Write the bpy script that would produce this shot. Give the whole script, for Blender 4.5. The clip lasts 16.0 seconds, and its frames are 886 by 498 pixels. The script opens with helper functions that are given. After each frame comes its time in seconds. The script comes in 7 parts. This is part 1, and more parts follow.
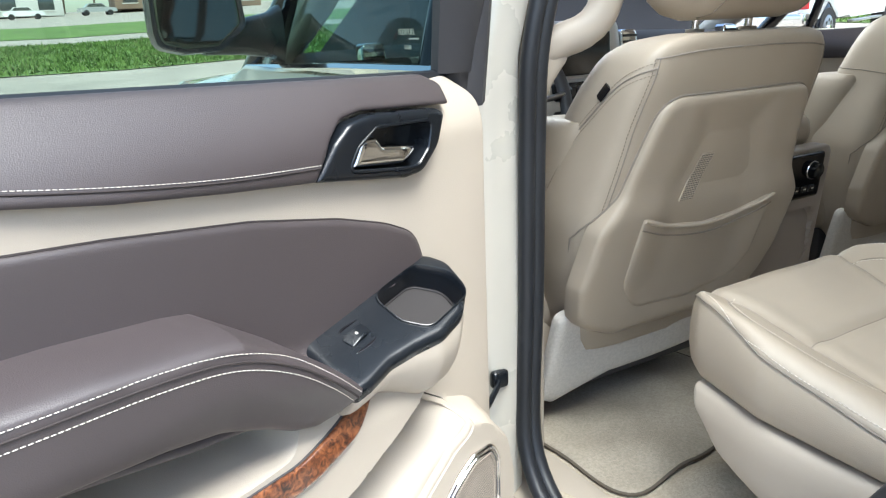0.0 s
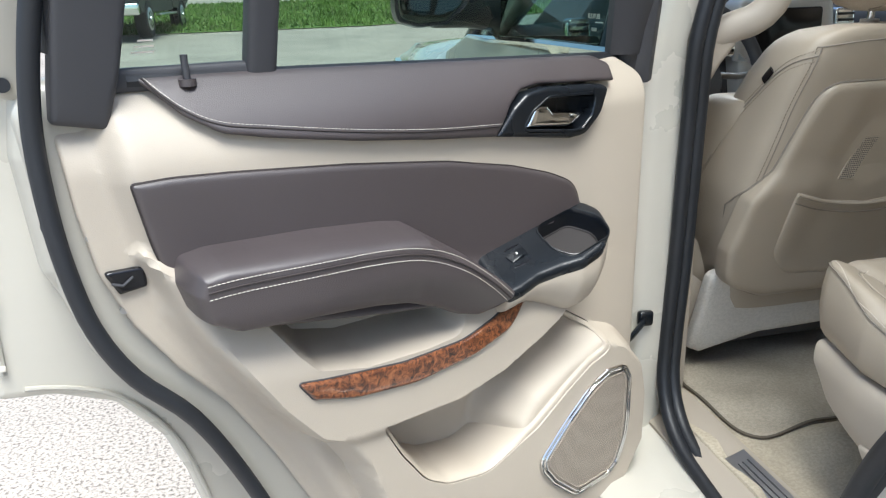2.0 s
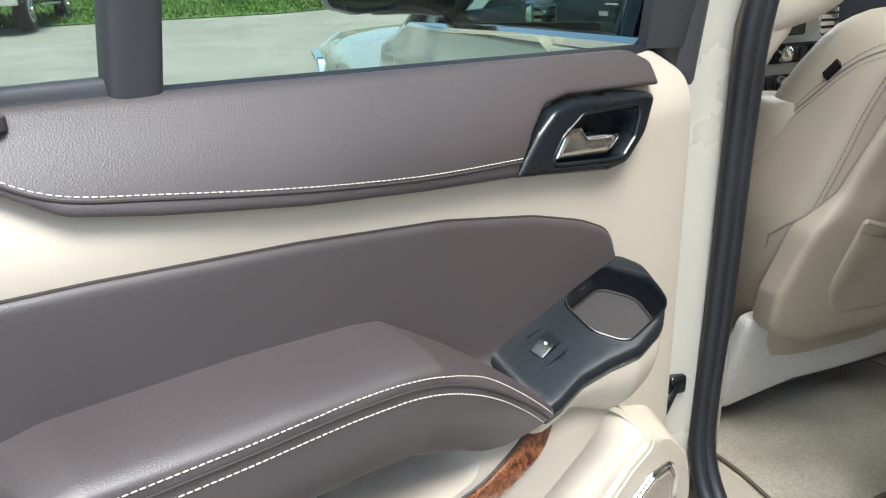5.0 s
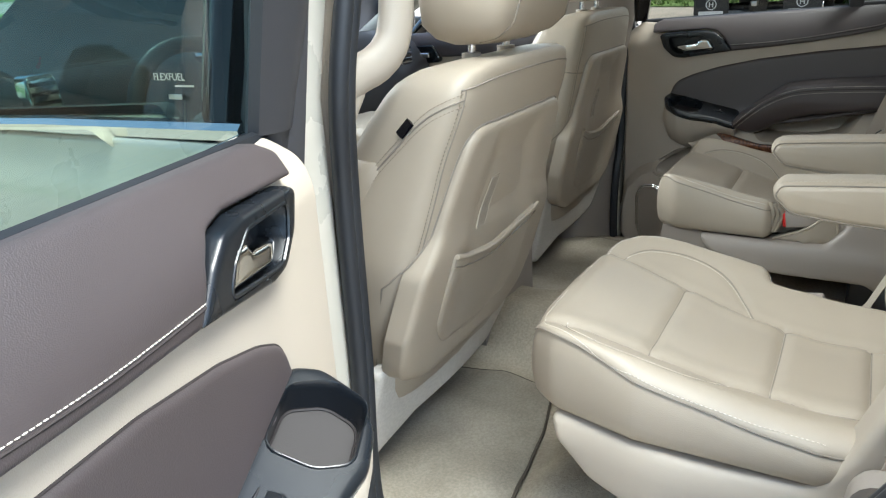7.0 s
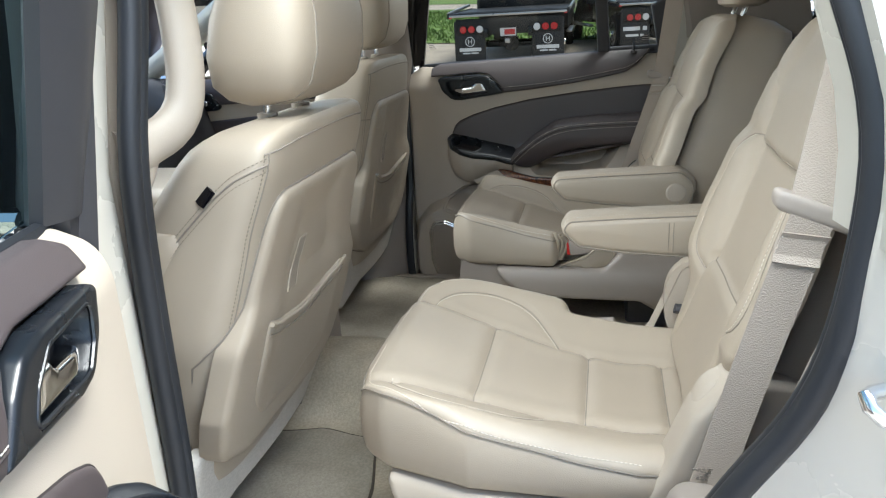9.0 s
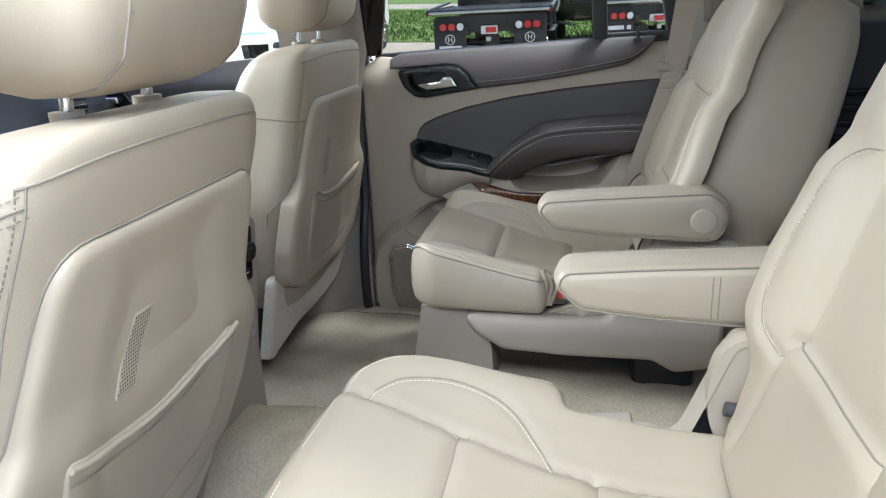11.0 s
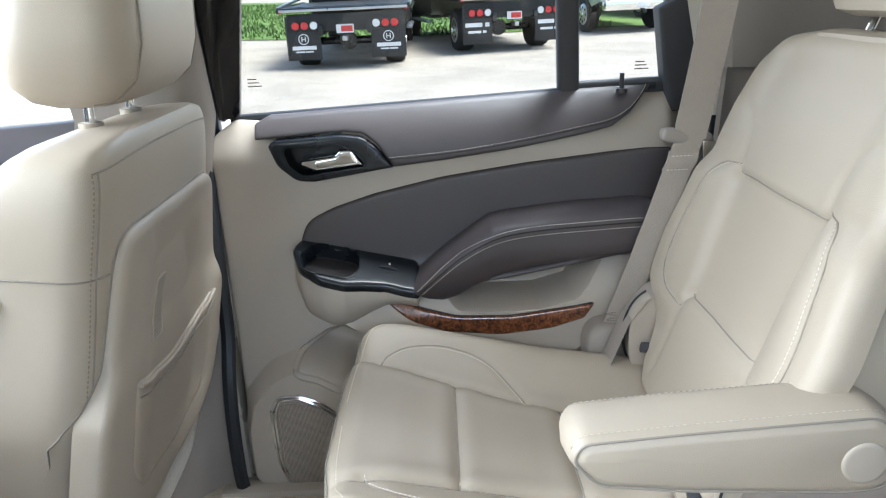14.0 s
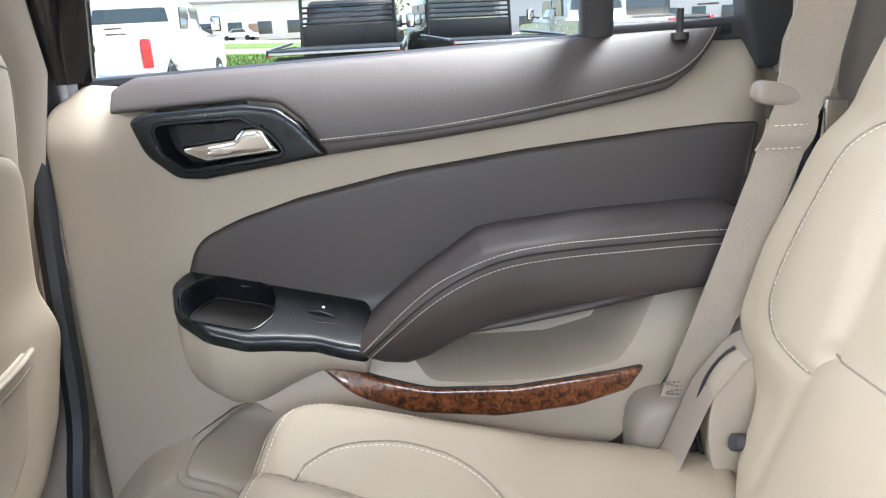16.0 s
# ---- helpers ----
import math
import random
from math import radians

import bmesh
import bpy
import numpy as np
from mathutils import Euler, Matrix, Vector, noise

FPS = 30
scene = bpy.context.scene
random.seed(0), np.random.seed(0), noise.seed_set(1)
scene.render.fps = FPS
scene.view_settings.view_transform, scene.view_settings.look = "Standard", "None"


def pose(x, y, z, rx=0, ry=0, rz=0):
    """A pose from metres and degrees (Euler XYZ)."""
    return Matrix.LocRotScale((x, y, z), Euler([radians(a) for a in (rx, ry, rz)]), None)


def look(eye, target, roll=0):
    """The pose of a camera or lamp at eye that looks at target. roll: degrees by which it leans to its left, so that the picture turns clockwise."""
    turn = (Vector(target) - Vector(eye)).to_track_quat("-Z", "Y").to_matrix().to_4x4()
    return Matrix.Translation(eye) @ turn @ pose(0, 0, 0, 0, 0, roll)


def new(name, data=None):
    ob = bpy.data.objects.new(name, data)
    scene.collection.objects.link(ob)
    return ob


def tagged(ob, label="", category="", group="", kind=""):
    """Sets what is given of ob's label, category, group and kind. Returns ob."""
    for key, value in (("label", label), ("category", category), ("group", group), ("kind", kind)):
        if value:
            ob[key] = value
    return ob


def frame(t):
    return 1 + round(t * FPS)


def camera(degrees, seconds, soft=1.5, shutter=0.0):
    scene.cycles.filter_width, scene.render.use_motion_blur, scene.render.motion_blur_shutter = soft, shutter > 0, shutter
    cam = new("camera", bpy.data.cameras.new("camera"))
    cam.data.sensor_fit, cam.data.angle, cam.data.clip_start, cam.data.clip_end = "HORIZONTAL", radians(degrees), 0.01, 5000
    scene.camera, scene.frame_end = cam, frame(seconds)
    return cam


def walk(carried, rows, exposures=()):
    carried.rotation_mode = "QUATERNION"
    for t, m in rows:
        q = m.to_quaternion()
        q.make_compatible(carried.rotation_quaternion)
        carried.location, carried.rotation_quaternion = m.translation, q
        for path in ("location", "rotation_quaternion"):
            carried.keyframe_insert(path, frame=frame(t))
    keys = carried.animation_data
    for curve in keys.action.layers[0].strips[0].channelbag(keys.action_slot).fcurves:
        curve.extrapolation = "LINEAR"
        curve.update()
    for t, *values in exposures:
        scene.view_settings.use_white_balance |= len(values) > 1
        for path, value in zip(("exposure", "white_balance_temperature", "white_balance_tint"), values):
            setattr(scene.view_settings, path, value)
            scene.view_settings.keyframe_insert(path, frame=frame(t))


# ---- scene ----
cam = camera(62.3, 16.0, 1.2)
PATH = [
    (0, (-1.452, -0.015, 1.369), (-0.504, 1.644, 0.779), -2.4),
    (0.5, (-1.433, -0.099, 1.389), (-0.619, 1.632, 0.804), -2.2),
    (1, (-1.442, -0.174, 1.397), (-0.823, 1.636, 0.81), -2.1),
    (1.5, (-1.472, -0.238, 1.401), (-0.992, 1.605, 0.792), -2.0),
    (2, (-1.488, -0.27, 1.41), (-1.082, 1.572, 0.743), -1.8),
    (2.5, (-1.5, -0.286, 1.407), (-1.143, 1.555, 0.713), -1.9),
    (3, (-1.505, -0.277, 1.405), (-1.176, 1.561, 0.689), -1.9),
    (3.2, (-1.507, -0.268, 1.402), (-1.186, 1.57, 0.683), -1.9),
    (5.3, (-1.473, 0.154, 1.395), (-0.696, 1.86, 0.697), -2.4),
    (5.5, (-1.479, 0.181, 1.406), (-0.574, 1.825, 0.714), -2.5),
    (6, (-1.498, 0.235, 1.417), (-0.266, 1.66, 0.743), -3.1),
    (6.5, (-1.511, 0.266, 1.425), (-0.058, 1.464, 0.751), -3.3),
    (7, (-1.519, 0.293, 1.437), (0.107, 1.245, 0.767), -3.4),
    (7.5, (-1.52, 0.309, 1.447), (0.212, 1.051, 0.778), -3.3),
    (8, (-1.531, 0.321, 1.464), (0.266, 0.912, 0.815), -3.2),
    (8.5, (-1.526, 0.331, 1.472), (0.311, 0.813, 0.844), -3.2),
    (9, (-1.509, 0.335, 1.47), (0.346, 0.76, 0.854), -3.2),
    (9.2, (-1.498, 0.336, 1.468), (0.361, 0.747, 0.853), -3.2),
    (11.3, (-0.999, 0.395, 1.409), (0.866, 0.769, 0.79), -2.8),
    (11.5, (-0.953, 0.42, 1.41), (0.912, 0.791, 0.79), -2.9),
    (12, (-0.86, 0.443, 1.411), (1.012, 0.777, 0.791), -2.7),
    (12.5, (-0.746, 0.477, 1.403), (1.135, 0.745, 0.778), -2.7),
    (13, (-0.576, 0.505, 1.43), (1.312, 0.695, 0.799), -2.7),
    (13.5, (-0.482, 0.529, 1.48), (1.409, 0.615, 0.835), -2.7),
    (14, (-0.416, 0.561, 1.488), (1.475, 0.569, 0.837), -2.7),
    (14.5, (-0.304, 0.58, 1.443), (1.585, 0.548, 0.789), -2.7),
    (15, (-0.177, 0.561, 1.402), (1.714, 0.525, 0.753), -2.7),
    (15.5, (-0.064, 0.546, 1.385), (1.836, 0.513, 0.76), -3.0),
    (16, (0.008, 0.526, 1.324), (1.938, 0.52, 0.796), -3.0),
]
walk(cam, [(t, look(eye, target, roll)) for t, eye, target, roll in PATH], ((0.0, 1.57, 6150, 5), (1.5, 1.24, 6200, 5), (3.0, 0.8, 6250, 6), (5.5, 1.5, 6300, 3), (7.0, 1.75, 6120, 2), (9.0, 1.77, 6080, 4), (11.5, 2.3, 5800, 5), (13.0, 2.6, 5700, 5), (14.5, 2.85, 5600, 5), (16.0, 3.35, 6000, 8)))

# ---- world and light ----
from mathutils.bvhtree import BVHTree
from mathutils.geometry import delaunay_2d_cdt

world = bpy.data.worlds.new("world")
scene.world = world
world.use_nodes = True
wn = world.node_tree.nodes
sky = wn.new("ShaderNodeTexSky")
sky.sky_type = "NISHITA"
sky.sun_disc = False
sky.sun_elevation, sky.sun_rotation = radians(66), radians(180)
sky.air_density, sky.dust_density, sky.ozone_density = 1.0, 2.0, 1.0
wn["Background"].inputs["Strength"].default_value = 0.15
world.node_tree.links.new(sky.outputs["Color"], wn["Background"].inputs["Color"])
sun = new("sun", bpy.data.lights.new("sun", "SUN"))
sun.data.energy, sun.data.angle, sun.data.color = 3.0, radians(32), (1.0, 0.98, 0.95)
sun.matrix_world = look((0.0, -6.4, 14.7), (0, 0, 0))
# daylight in the upper parts of the window openings
for name, at, to, sx, sy, watts, spread in (
    ("windscreen_daylight", (0, 1.62, 1.62), (0, 0.3, 0.95), 1.1, 0.30, 1.9, 90),
    ("far_front_window_daylight", (0.80, 1.35, 1.62), (0, 1.0, 1.1), 0.6, 0.2, 0.3, 150),
    ("far_rear_window_daylight", (0.80, 0.55, 1.62), (-0.1, 0.4, 0.9), 0.6, 0.2, 0.3, 150),
    ("near_front_window_daylight", (-0.80, 1.32, 1.64), (0.15, 1.55, 1.12), 0.5, 0.16, 0.8, 150),
    ("doorway_daylight", (-0.84, 0.42, 1.66), (-0.52, 0.34, 0.9), 0.7, 0.24, 1.55, 115),
):
    lamp = new(name, bpy.data.lights.new(name, "AREA"))
    lamp.data.shape, lamp.data.size, lamp.data.size_y, lamp.data.energy, lamp.data.color = "RECTANGLE", sx, sy, watts, (1.0, 0.985, 0.96)
    lamp.data.spread = radians(spread)
    lamp.matrix_world = look(at, to)

# ---- materials ----
def mat(name, col, rough=0.5, metal=0.0, bump=0.0, scale=200.0, var=0.08, vscale=6.0, coat=0.0, kind="noise", spec=0.5, grain=0.0):
    """Principled surface with large and fine variation in colour, gloss and relief."""
    m = bpy.data.materials.new(name)
    m.use_nodes = True
    nt, n = m.node_tree, m.node_tree.nodes
    p = n["Principled BSDF"]
    p.inputs["Roughness"].default_value = rough
    p.inputs["Metallic"].default_value = metal
    p.inputs["Coat Weight"].default_value = coat
    p.inputs["Coat Roughness"].default_value = 0.06
    p.inputs["Specular IOR Level"].default_value = spec
    co = n.new("ShaderNodeTexCoord")
    big = n.new("ShaderNodeTexNoise")
    big.inputs["Scale"].default_value, big.inputs["Detail"].default_value = vscale, 6
    nt.links.new(co.outputs["Object"], big.inputs["Vector"])
    ramp = n.new("ShaderNodeMapRange")
    ramp.inputs["From Min"].default_value, ramp.inputs["From Max"].default_value = 0.3, 0.7
    ramp.inputs["To Min"].default_value, ramp.inputs["To Max"].default_value = 1 - var, 1 + var
    nt.links.new(big.outputs["Fac"], ramp.inputs["Value"])
    mul = n.new("ShaderNodeVectorMath")
    mul.operation = "SCALE"
    mul.inputs[0].default_value = col
    nt.links.new(ramp.outputs["Result"], mul.inputs["Scale"])
    col_out = mul.outputs["Vector"]
    if grain:
        tuft = n.new("ShaderNodeTexNoise")
        tuft.inputs["Scale"].default_value, tuft.inputs["Detail"].default_value = 190, 4
        nt.links.new(co.outputs["Object"], tuft.inputs["Vector"])
        gr = n.new("ShaderNodeMapRange")
        gr.inputs["From Min"].default_value, gr.inputs["From Max"].default_value = 0.35, 0.65
        gr.inputs["To Min"].default_value, gr.inputs["To Max"].default_value = 1 - grain, 1 + grain
        nt.links.new(tuft.outputs["Fac"], gr.inputs["Value"])
        mg = n.new("ShaderNodeVectorMath")
        mg.operation = "SCALE"
        nt.links.new(col_out, mg.inputs[0])
        nt.links.new(gr.outputs["Result"], mg.inputs["Scale"])
        col_out = mg.outputs["Vector"]
    nt.links.new(col_out, p.inputs["Base Color"])
    rr = n.new("ShaderNodeMapRange")
    rr.inputs["To Min"].default_value, rr.inputs["To Max"].default_value = max(rough - 0.07, 0.02), min(rough + 0.07, 1)
    nt.links.new(big.outputs["Fac"], rr.inputs["Value"])
    nt.links.new(rr.outputs["Result"], p.inputs["Roughness"])
    if bump:
        if kind == "cell":
            fine = n.new("ShaderNodeTexVoronoi")
            fine.feature = "SMOOTH_F1"
            out = fine.outputs["Distance"]
        elif kind == "wave":
            fine = n.new("ShaderNodeTexWave")
            fine.inputs["Distortion"].default_value = 1.5
            out = fine.outputs["Fac"]
        else:
            fine = n.new("ShaderNodeTexNoise")
            fine.inputs["Detail"].default_value = 4
            out = fine.outputs["Fac"]
        fine.inputs["Scale"].default_value = scale
        nt.links.new(co.outputs["Object"], fine.inputs["Vector"])
        b = n.new("ShaderNodeBump")
        b.inputs["Strength"].default_value, b.inputs["Distance"].default_value = bump, 0.002
        nt.links.new(out, b.inputs["Height"])
        nt.links.new(b.outputs["Normal"], p.inputs["Normal"])
    return m


BEIGE_LEATHER = mat("beige_leather", (0.37, 0.315, 0.245), 0.46, bump=0.16, scale=1150, kind="cell", var=0.05)
BEIGE_TRIM = mat("beige_soft_trim", (0.42, 0.368, 0.302), 0.5, bump=0.14, scale=1000, kind="cell", var=0.03)
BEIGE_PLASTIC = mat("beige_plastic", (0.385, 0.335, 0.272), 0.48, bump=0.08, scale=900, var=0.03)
# also the shaded copy of beige_plastic for far-side shields and pillar trim
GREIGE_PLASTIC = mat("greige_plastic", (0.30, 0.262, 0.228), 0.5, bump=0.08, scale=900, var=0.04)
BROWN_LEATHER = mat("brown_leather", (0.050, 0.039, 0.040), 0.50, spec=0.85, bump=0.14, scale=1050, kind="cell", var=0.07)
BLACK_PLASTIC = mat("black_satin_plastic", (0.007, 0.009, 0.012), 0.27, bump=0.03, scale=900, var=0.1)
DARK_TRIM = mat("dark_trim", (0.045, 0.045, 0.05), 0.55, bump=0.06, scale=900, var=0.1)
GLOSS_BLACK = mat("gloss_black", (0.006, 0.006, 0.008), 0.1, var=0.1)
RUBBER = mat("black_rubber", (0.014, 0.016, 0.02), 0.5, bump=0.08, scale=500, var=0.15)
CHROME = mat("chrome", (0.82, 0.82, 0.82), 0.08, metal=1.0, var=0.02)
SILVER_TRIM = mat("silver_trim", (0.50, 0.50, 0.49), 0.34, metal=0.25, var=0.03)
STEEL = mat("steel", (0.5, 0.5, 0.5), 0.3, metal=1.0, var=0.08)
THREAD = mat("cream_thread", (0.70, 0.65, 0.57), 0.7, var=0.05)
THREAD_TAN = mat("tan_thread", (0.22, 0.185, 0.14), 0.75, var=0.05)
THREAD_SOFT = mat("beige_thread", (0.48, 0.43, 0.36), 0.75, var=0.05)
SEAM = mat("seam_fabric", (0.235, 0.205, 0.17), 0.8, var=0.1)
EDGE_BINDING = mat("edge_binding", (0.10, 0.082, 0.06), 0.9, var=0.1)
SEAM_BROWN = mat("brown_seam_fabric", (0.03, 0.023, 0.022), 0.8, var=0.1)
CARPET = mat("beige_carpet", (0.44, 0.385, 0.295), 0.97, bump=0.6, scale=330, var=0.20, vscale=7, grain=0.10, spec=0.1)
MAT_CARPET = mat("taupe_floor_mat", (0.36, 0.32, 0.255), 0.97, bump=0.6, scale=330, var=0.18, vscale=6, grain=0.10, spec=0.1)
FELT = mat("light_felt", (0.56, 0.53, 0.48), 0.95, bump=0.5, scale=300, var=0.08, grain=0.06, spec=0.15)
CUP_RUBBER = mat("brown_rubber", (0.013, 0.010, 0.010), 0.65, bump=0.1, scale=700)
WEBBING = mat("beige_webbing", (0.348, 0.300, 0.252), 0.7, bump=0.5, scale=750, kind="cell", var=0.06)
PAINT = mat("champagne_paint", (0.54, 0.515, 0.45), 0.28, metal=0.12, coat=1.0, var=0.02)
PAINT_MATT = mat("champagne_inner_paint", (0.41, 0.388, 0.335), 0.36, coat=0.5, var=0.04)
RED = mat("red_plastic", (0.6, 0.02, 0.015), 0.4)
HEADLINER = mat("grey_headliner", (0.5, 0.46, 0.41), 0.95, bump=0.3, scale=400)
GRASS_BASE = mat("grass_ground", (0.10, 0.165, 0.035), 0.95, bump=0.8, scale=30, var=0.3, vscale=0.8)
TYRE = mat("tyre_rubber", (0.018, 0.018, 0.018), 0.85, bump=0.3, scale=80)


def wood_material():
    m = bpy.data.materials.new("burl_wood")
    m.use_nodes = True
    nt, n = m.node_tree, m.node_tree.nodes
    p = n["Principled BSDF"]
    co = n.new("ShaderNodeTexCoord")
    a = n.new("ShaderNodeTexNoise")
    a.inputs["Scale"].default_value, a.inputs["Detail"].default_value, a.inputs["Distortion"].default_value = 105, 7, 1.3
    b = n.new("ShaderNodeTexVoronoi")
    b.inputs["Scale"].default_value = 160
    nt.links.new(co.outputs["Object"], a.inputs["Vector"])
    nt.links.new(a.outputs["Color"], b.inputs["Vector"])
    mix = n.new("ShaderNodeMath")
    mix.operation = "MULTIPLY_ADD"
    mix.inputs[1].default_value = 0.28
    nt.links.new(b.outputs["Distance"], mix.inputs[0])
    nt.links.new(a.outputs["Fac"], mix.inputs[2])
    r = n.new("ShaderNodeValToRGB")
    e = r.color_ramp.elements
    e[0].position, e[0].color = 0.46, (0.010, 0.004, 0.002, 1)
    e[1].position, e[1].color = 0.82, (0.29, 0.108, 0.042, 1)
    mid = e.new(0.60)
    mid.color = (0.115, 0.036, 0.015, 1)
    nt.links.new(mix.outputs[0], r.inputs["Fac"])
    nt.links.new(r.outputs["Color"], p.inputs["Base Color"])
    p.inputs["Roughness"].default_value = 0.3
    p.inputs["Coat Weight"].default_value = 1.0
    p.inputs["Coat Roughness"].default_value = 0.05
    return m


def perforated(name, col, hole, scale, gloss=0.5, metal=0.0, keep=(1, 1, 1)):
    """A sheet with a dense dot pattern of small holes."""
    m = bpy.data.materials.new(name)
    m.use_nodes = True
    nt, n = m.node_tree, m.node_tree.nodes
    p = n["Principled BSDF"]
    p.inputs["Roughness"].default_value, p.inputs["Metallic"].default_value = gloss, metal
    co = n.new("ShaderNodeTexCoord")
    v = n.new("ShaderNodeTexVoronoi")
    v.inputs["Scale"].default_value, v.inputs["Randomness"].default_value = scale, 0.0
    flat = n.new("ShaderNodeVectorMath")
    flat.operation = "MULTIPLY"
    flat.inputs[1].default_value = keep
    nt.links.new(co.outputs["Object"], flat.inputs[0])
    nt.links.new(flat.outputs["Vector"], v.inputs["Vector"])
    r = n.new("ShaderNodeValToRGB")
    r.color_ramp.elements[0].position, r.color_ramp.elements[0].color = 0.30, (*hole, 1)
    r.color_ramp.elements[1].position, r.color_ramp.elements[1].color = 0.42, (*col, 1)
    nt.links.new(v.outputs["Distance"], r.inputs["Fac"])
    nt.links.new(r.outputs["Color"], p.inputs["Base Color"])
    b = n.new("ShaderNodeBump")
    b.inputs["Strength"].default_value, b.inputs["Distance"].default_value = 0.6, 0.002
    nt.links.new(v.outputs["Distance"], b.inputs["Height"])
    nt.links.new(b.outputs["Normal"], p.inputs["Normal"])
    return m


def glass_material(name, tint, rough=0.0):
    m = bpy.data.materials.new(name)
    m.use_nodes = True
    nt, n = m.node_tree, m.node_tree.nodes
    n.remove(n["Principled BSDF"])
    tr, gl, mx, fr = n.new("ShaderNodeBsdfTransparent"), n.new("ShaderNodeBsdfGlossy"), n.new("ShaderNodeMixShader"), n.new("ShaderNodeFresnel")
    tr.inputs["Color"].default_value = (*tint, 1)
    gl.inputs["Roughness"].default_value = 0.0
    fr.inputs["IOR"].default_value = 1.5
    nt.links.new(fr.outputs["Fac"], mx.inputs["Fac"])
    nt.links.new(tr.outputs["BSDF"], mx.inputs[1])
    nt.links.new(gl.outputs["BSDF"], mx.inputs[2])
    nt.links.new(mx.outputs["Shader"], n["Material Output"].inputs["Surface"])
    return m


WOOD = wood_material()


def aggregate_material():
    """Washed concrete: pale stones of two sizes in a greyer paste, with broad stains."""
    m = bpy.data.materials.new("aggregate_concrete")
    m.use_nodes = True
    nt, n = m.node_tree, m.node_tree.nodes
    p = n["Principled BSDF"]
    p.inputs["Roughness"].default_value = 0.9
    co = n.new("ShaderNodeTexCoord")
    fine, broad = n.new("ShaderNodeTexNoise"), n.new("ShaderNodeTexNoise")
    fine.inputs["Scale"].default_value, fine.inputs["Detail"].default_value, fine.inputs["Roughness"].default_value = 85, 4, 0.7
    broad.inputs["Scale"].default_value, broad.inputs["Detail"].default_value = 0.9, 7
    for t in (fine, broad):
        nt.links.new(co.outputs["Object"], t.inputs["Vector"])
    r = n.new("ShaderNodeValToRGB")
    e = r.color_ramp.elements
    e[0].position, e[0].color = 0.40, (0.13, 0.11, 0.095, 1)
    e[1].position, e[1].color = 0.62, (0.47, 0.42, 0.365, 1)
    k = e.new(0.47)
    k.color = (0.35, 0.31, 0.265, 1)
    nt.links.new(fine.outputs["Fac"], r.inputs["Fac"])
    rng = n.new("ShaderNodeMapRange")
    rng.inputs["From Min"].default_value, rng.inputs["From Max"].default_value = 0.3, 0.7
    rng.inputs["To Min"].default_value, rng.inputs["To Max"].default_value = 0.8, 1.12
    nt.links.new(broad.outputs["Fac"], rng.inputs["Value"])
    mul = n.new("ShaderNodeVectorMath")
    mul.operation = "SCALE"
    nt.links.new(r.outputs["Color"], mul.inputs[0])
    nt.links.new(rng.outputs["Result"], mul.inputs["Scale"])
    nt.links.new(mul.outputs["Vector"], p.inputs["Base Color"])
    b = n.new("ShaderNodeBump")
    b.inputs["Strength"].default_value, b.inputs["Distance"].default_value = 0.2, 0.002
    nt.links.new(fine.outputs["Fac"], b.inputs["Height"])
    nt.links.new(b.outputs["Normal"], p.inputs["Normal"])
    return m


CONCRETE = aggregate_material()
SPEAKER = perforated("speaker_mesh", (0.40, 0.34, 0.28), (0.10, 0.085, 0.07), 420, keep=(0, 1, 1))
VENT_MESH = perforated("vent_mesh", (0.42, 0.365, 0.295), (0.09, 0.078, 0.064), 260, keep=(1, 0, 1))
TINTED = glass_material("tinted_glass", (0.43, 0.535, 0.465))
CARGO_GLASS = glass_material("cargo_glass", (0.10, 0.12, 0.12))
DARK_GLASS = glass_material("dark_glass", (0.48, 0.68, 0.68))
CLEAR = glass_material("clear_glass", (0.93, 0.96, 0.94))
PRIVACY = glass_material("privacy_glass", (0.35, 0.34, 0.30))


# ---- building helpers ----
def part(name, bm, material, parent=None, label="", smooth=True, turn=True):
    if turn:
        bmesh.ops.recalc_face_normals(bm, faces=bm.faces)
    me = bpy.data.meshes.new(name)
    for f in bm.faces:
        f.smooth = smooth
    bm.to_mesh(me)
    bm.free()
    me.materials.append(material)
    ob = new(name, me)
    if smooth:
        me.set_sharp_from_angle(angle=radians(42))
    if parent is not None:
        ob.parent = parent
    if label:
        ob["label"] = label
    return ob


def thing(name, m, label, category, group="", kind=""):
    ob = new(name)
    ob.empty_display_size = 0.05
    ob.matrix_world = m
    return tagged(ob, label, category, group, kind)


def add_box(bm, c, s, r=0.0, seg=2):
    ret = bmesh.ops.create_cube(bm, size=1, matrix=Matrix.Translation(c) @ Matrix.Diagonal((*s, 1)))
    if r > 0:
        ed = list({e for v in ret["verts"] for e in v.link_edges})
        bmesh.ops.bevel(bm, geom=ed, offset=min(r, min(s) * 0.49), segments=seg, profile=0.5, affect="EDGES")


def box(c, s, r=0.0, seg=2):
    bm = bmesh.new()
    add_box(bm, c, s, r, seg)
    return bm


def loft(rings, close_ring=True, caps=True):
    bm = bmesh.new()
    rows = [[bm.verts.new(p) for p in ring] for ring in rings]
    n = len(rows[0])
    for a, b in zip(rows, rows[1:]):
        for i in range(n if close_ring else n - 1):
            j = (i + 1) % n
            bm.faces.new((a[i], a[j], b[j], b[i]))
    if caps and close_ring:
        for row in (rows[0], rows[-1]):
            c = bm.verts.new(sum((v.co for v in row), Vector()) / n)
            for i in range(n):
                bm.faces.new((row[i], row[(i + 1) % n], c))
    return bm


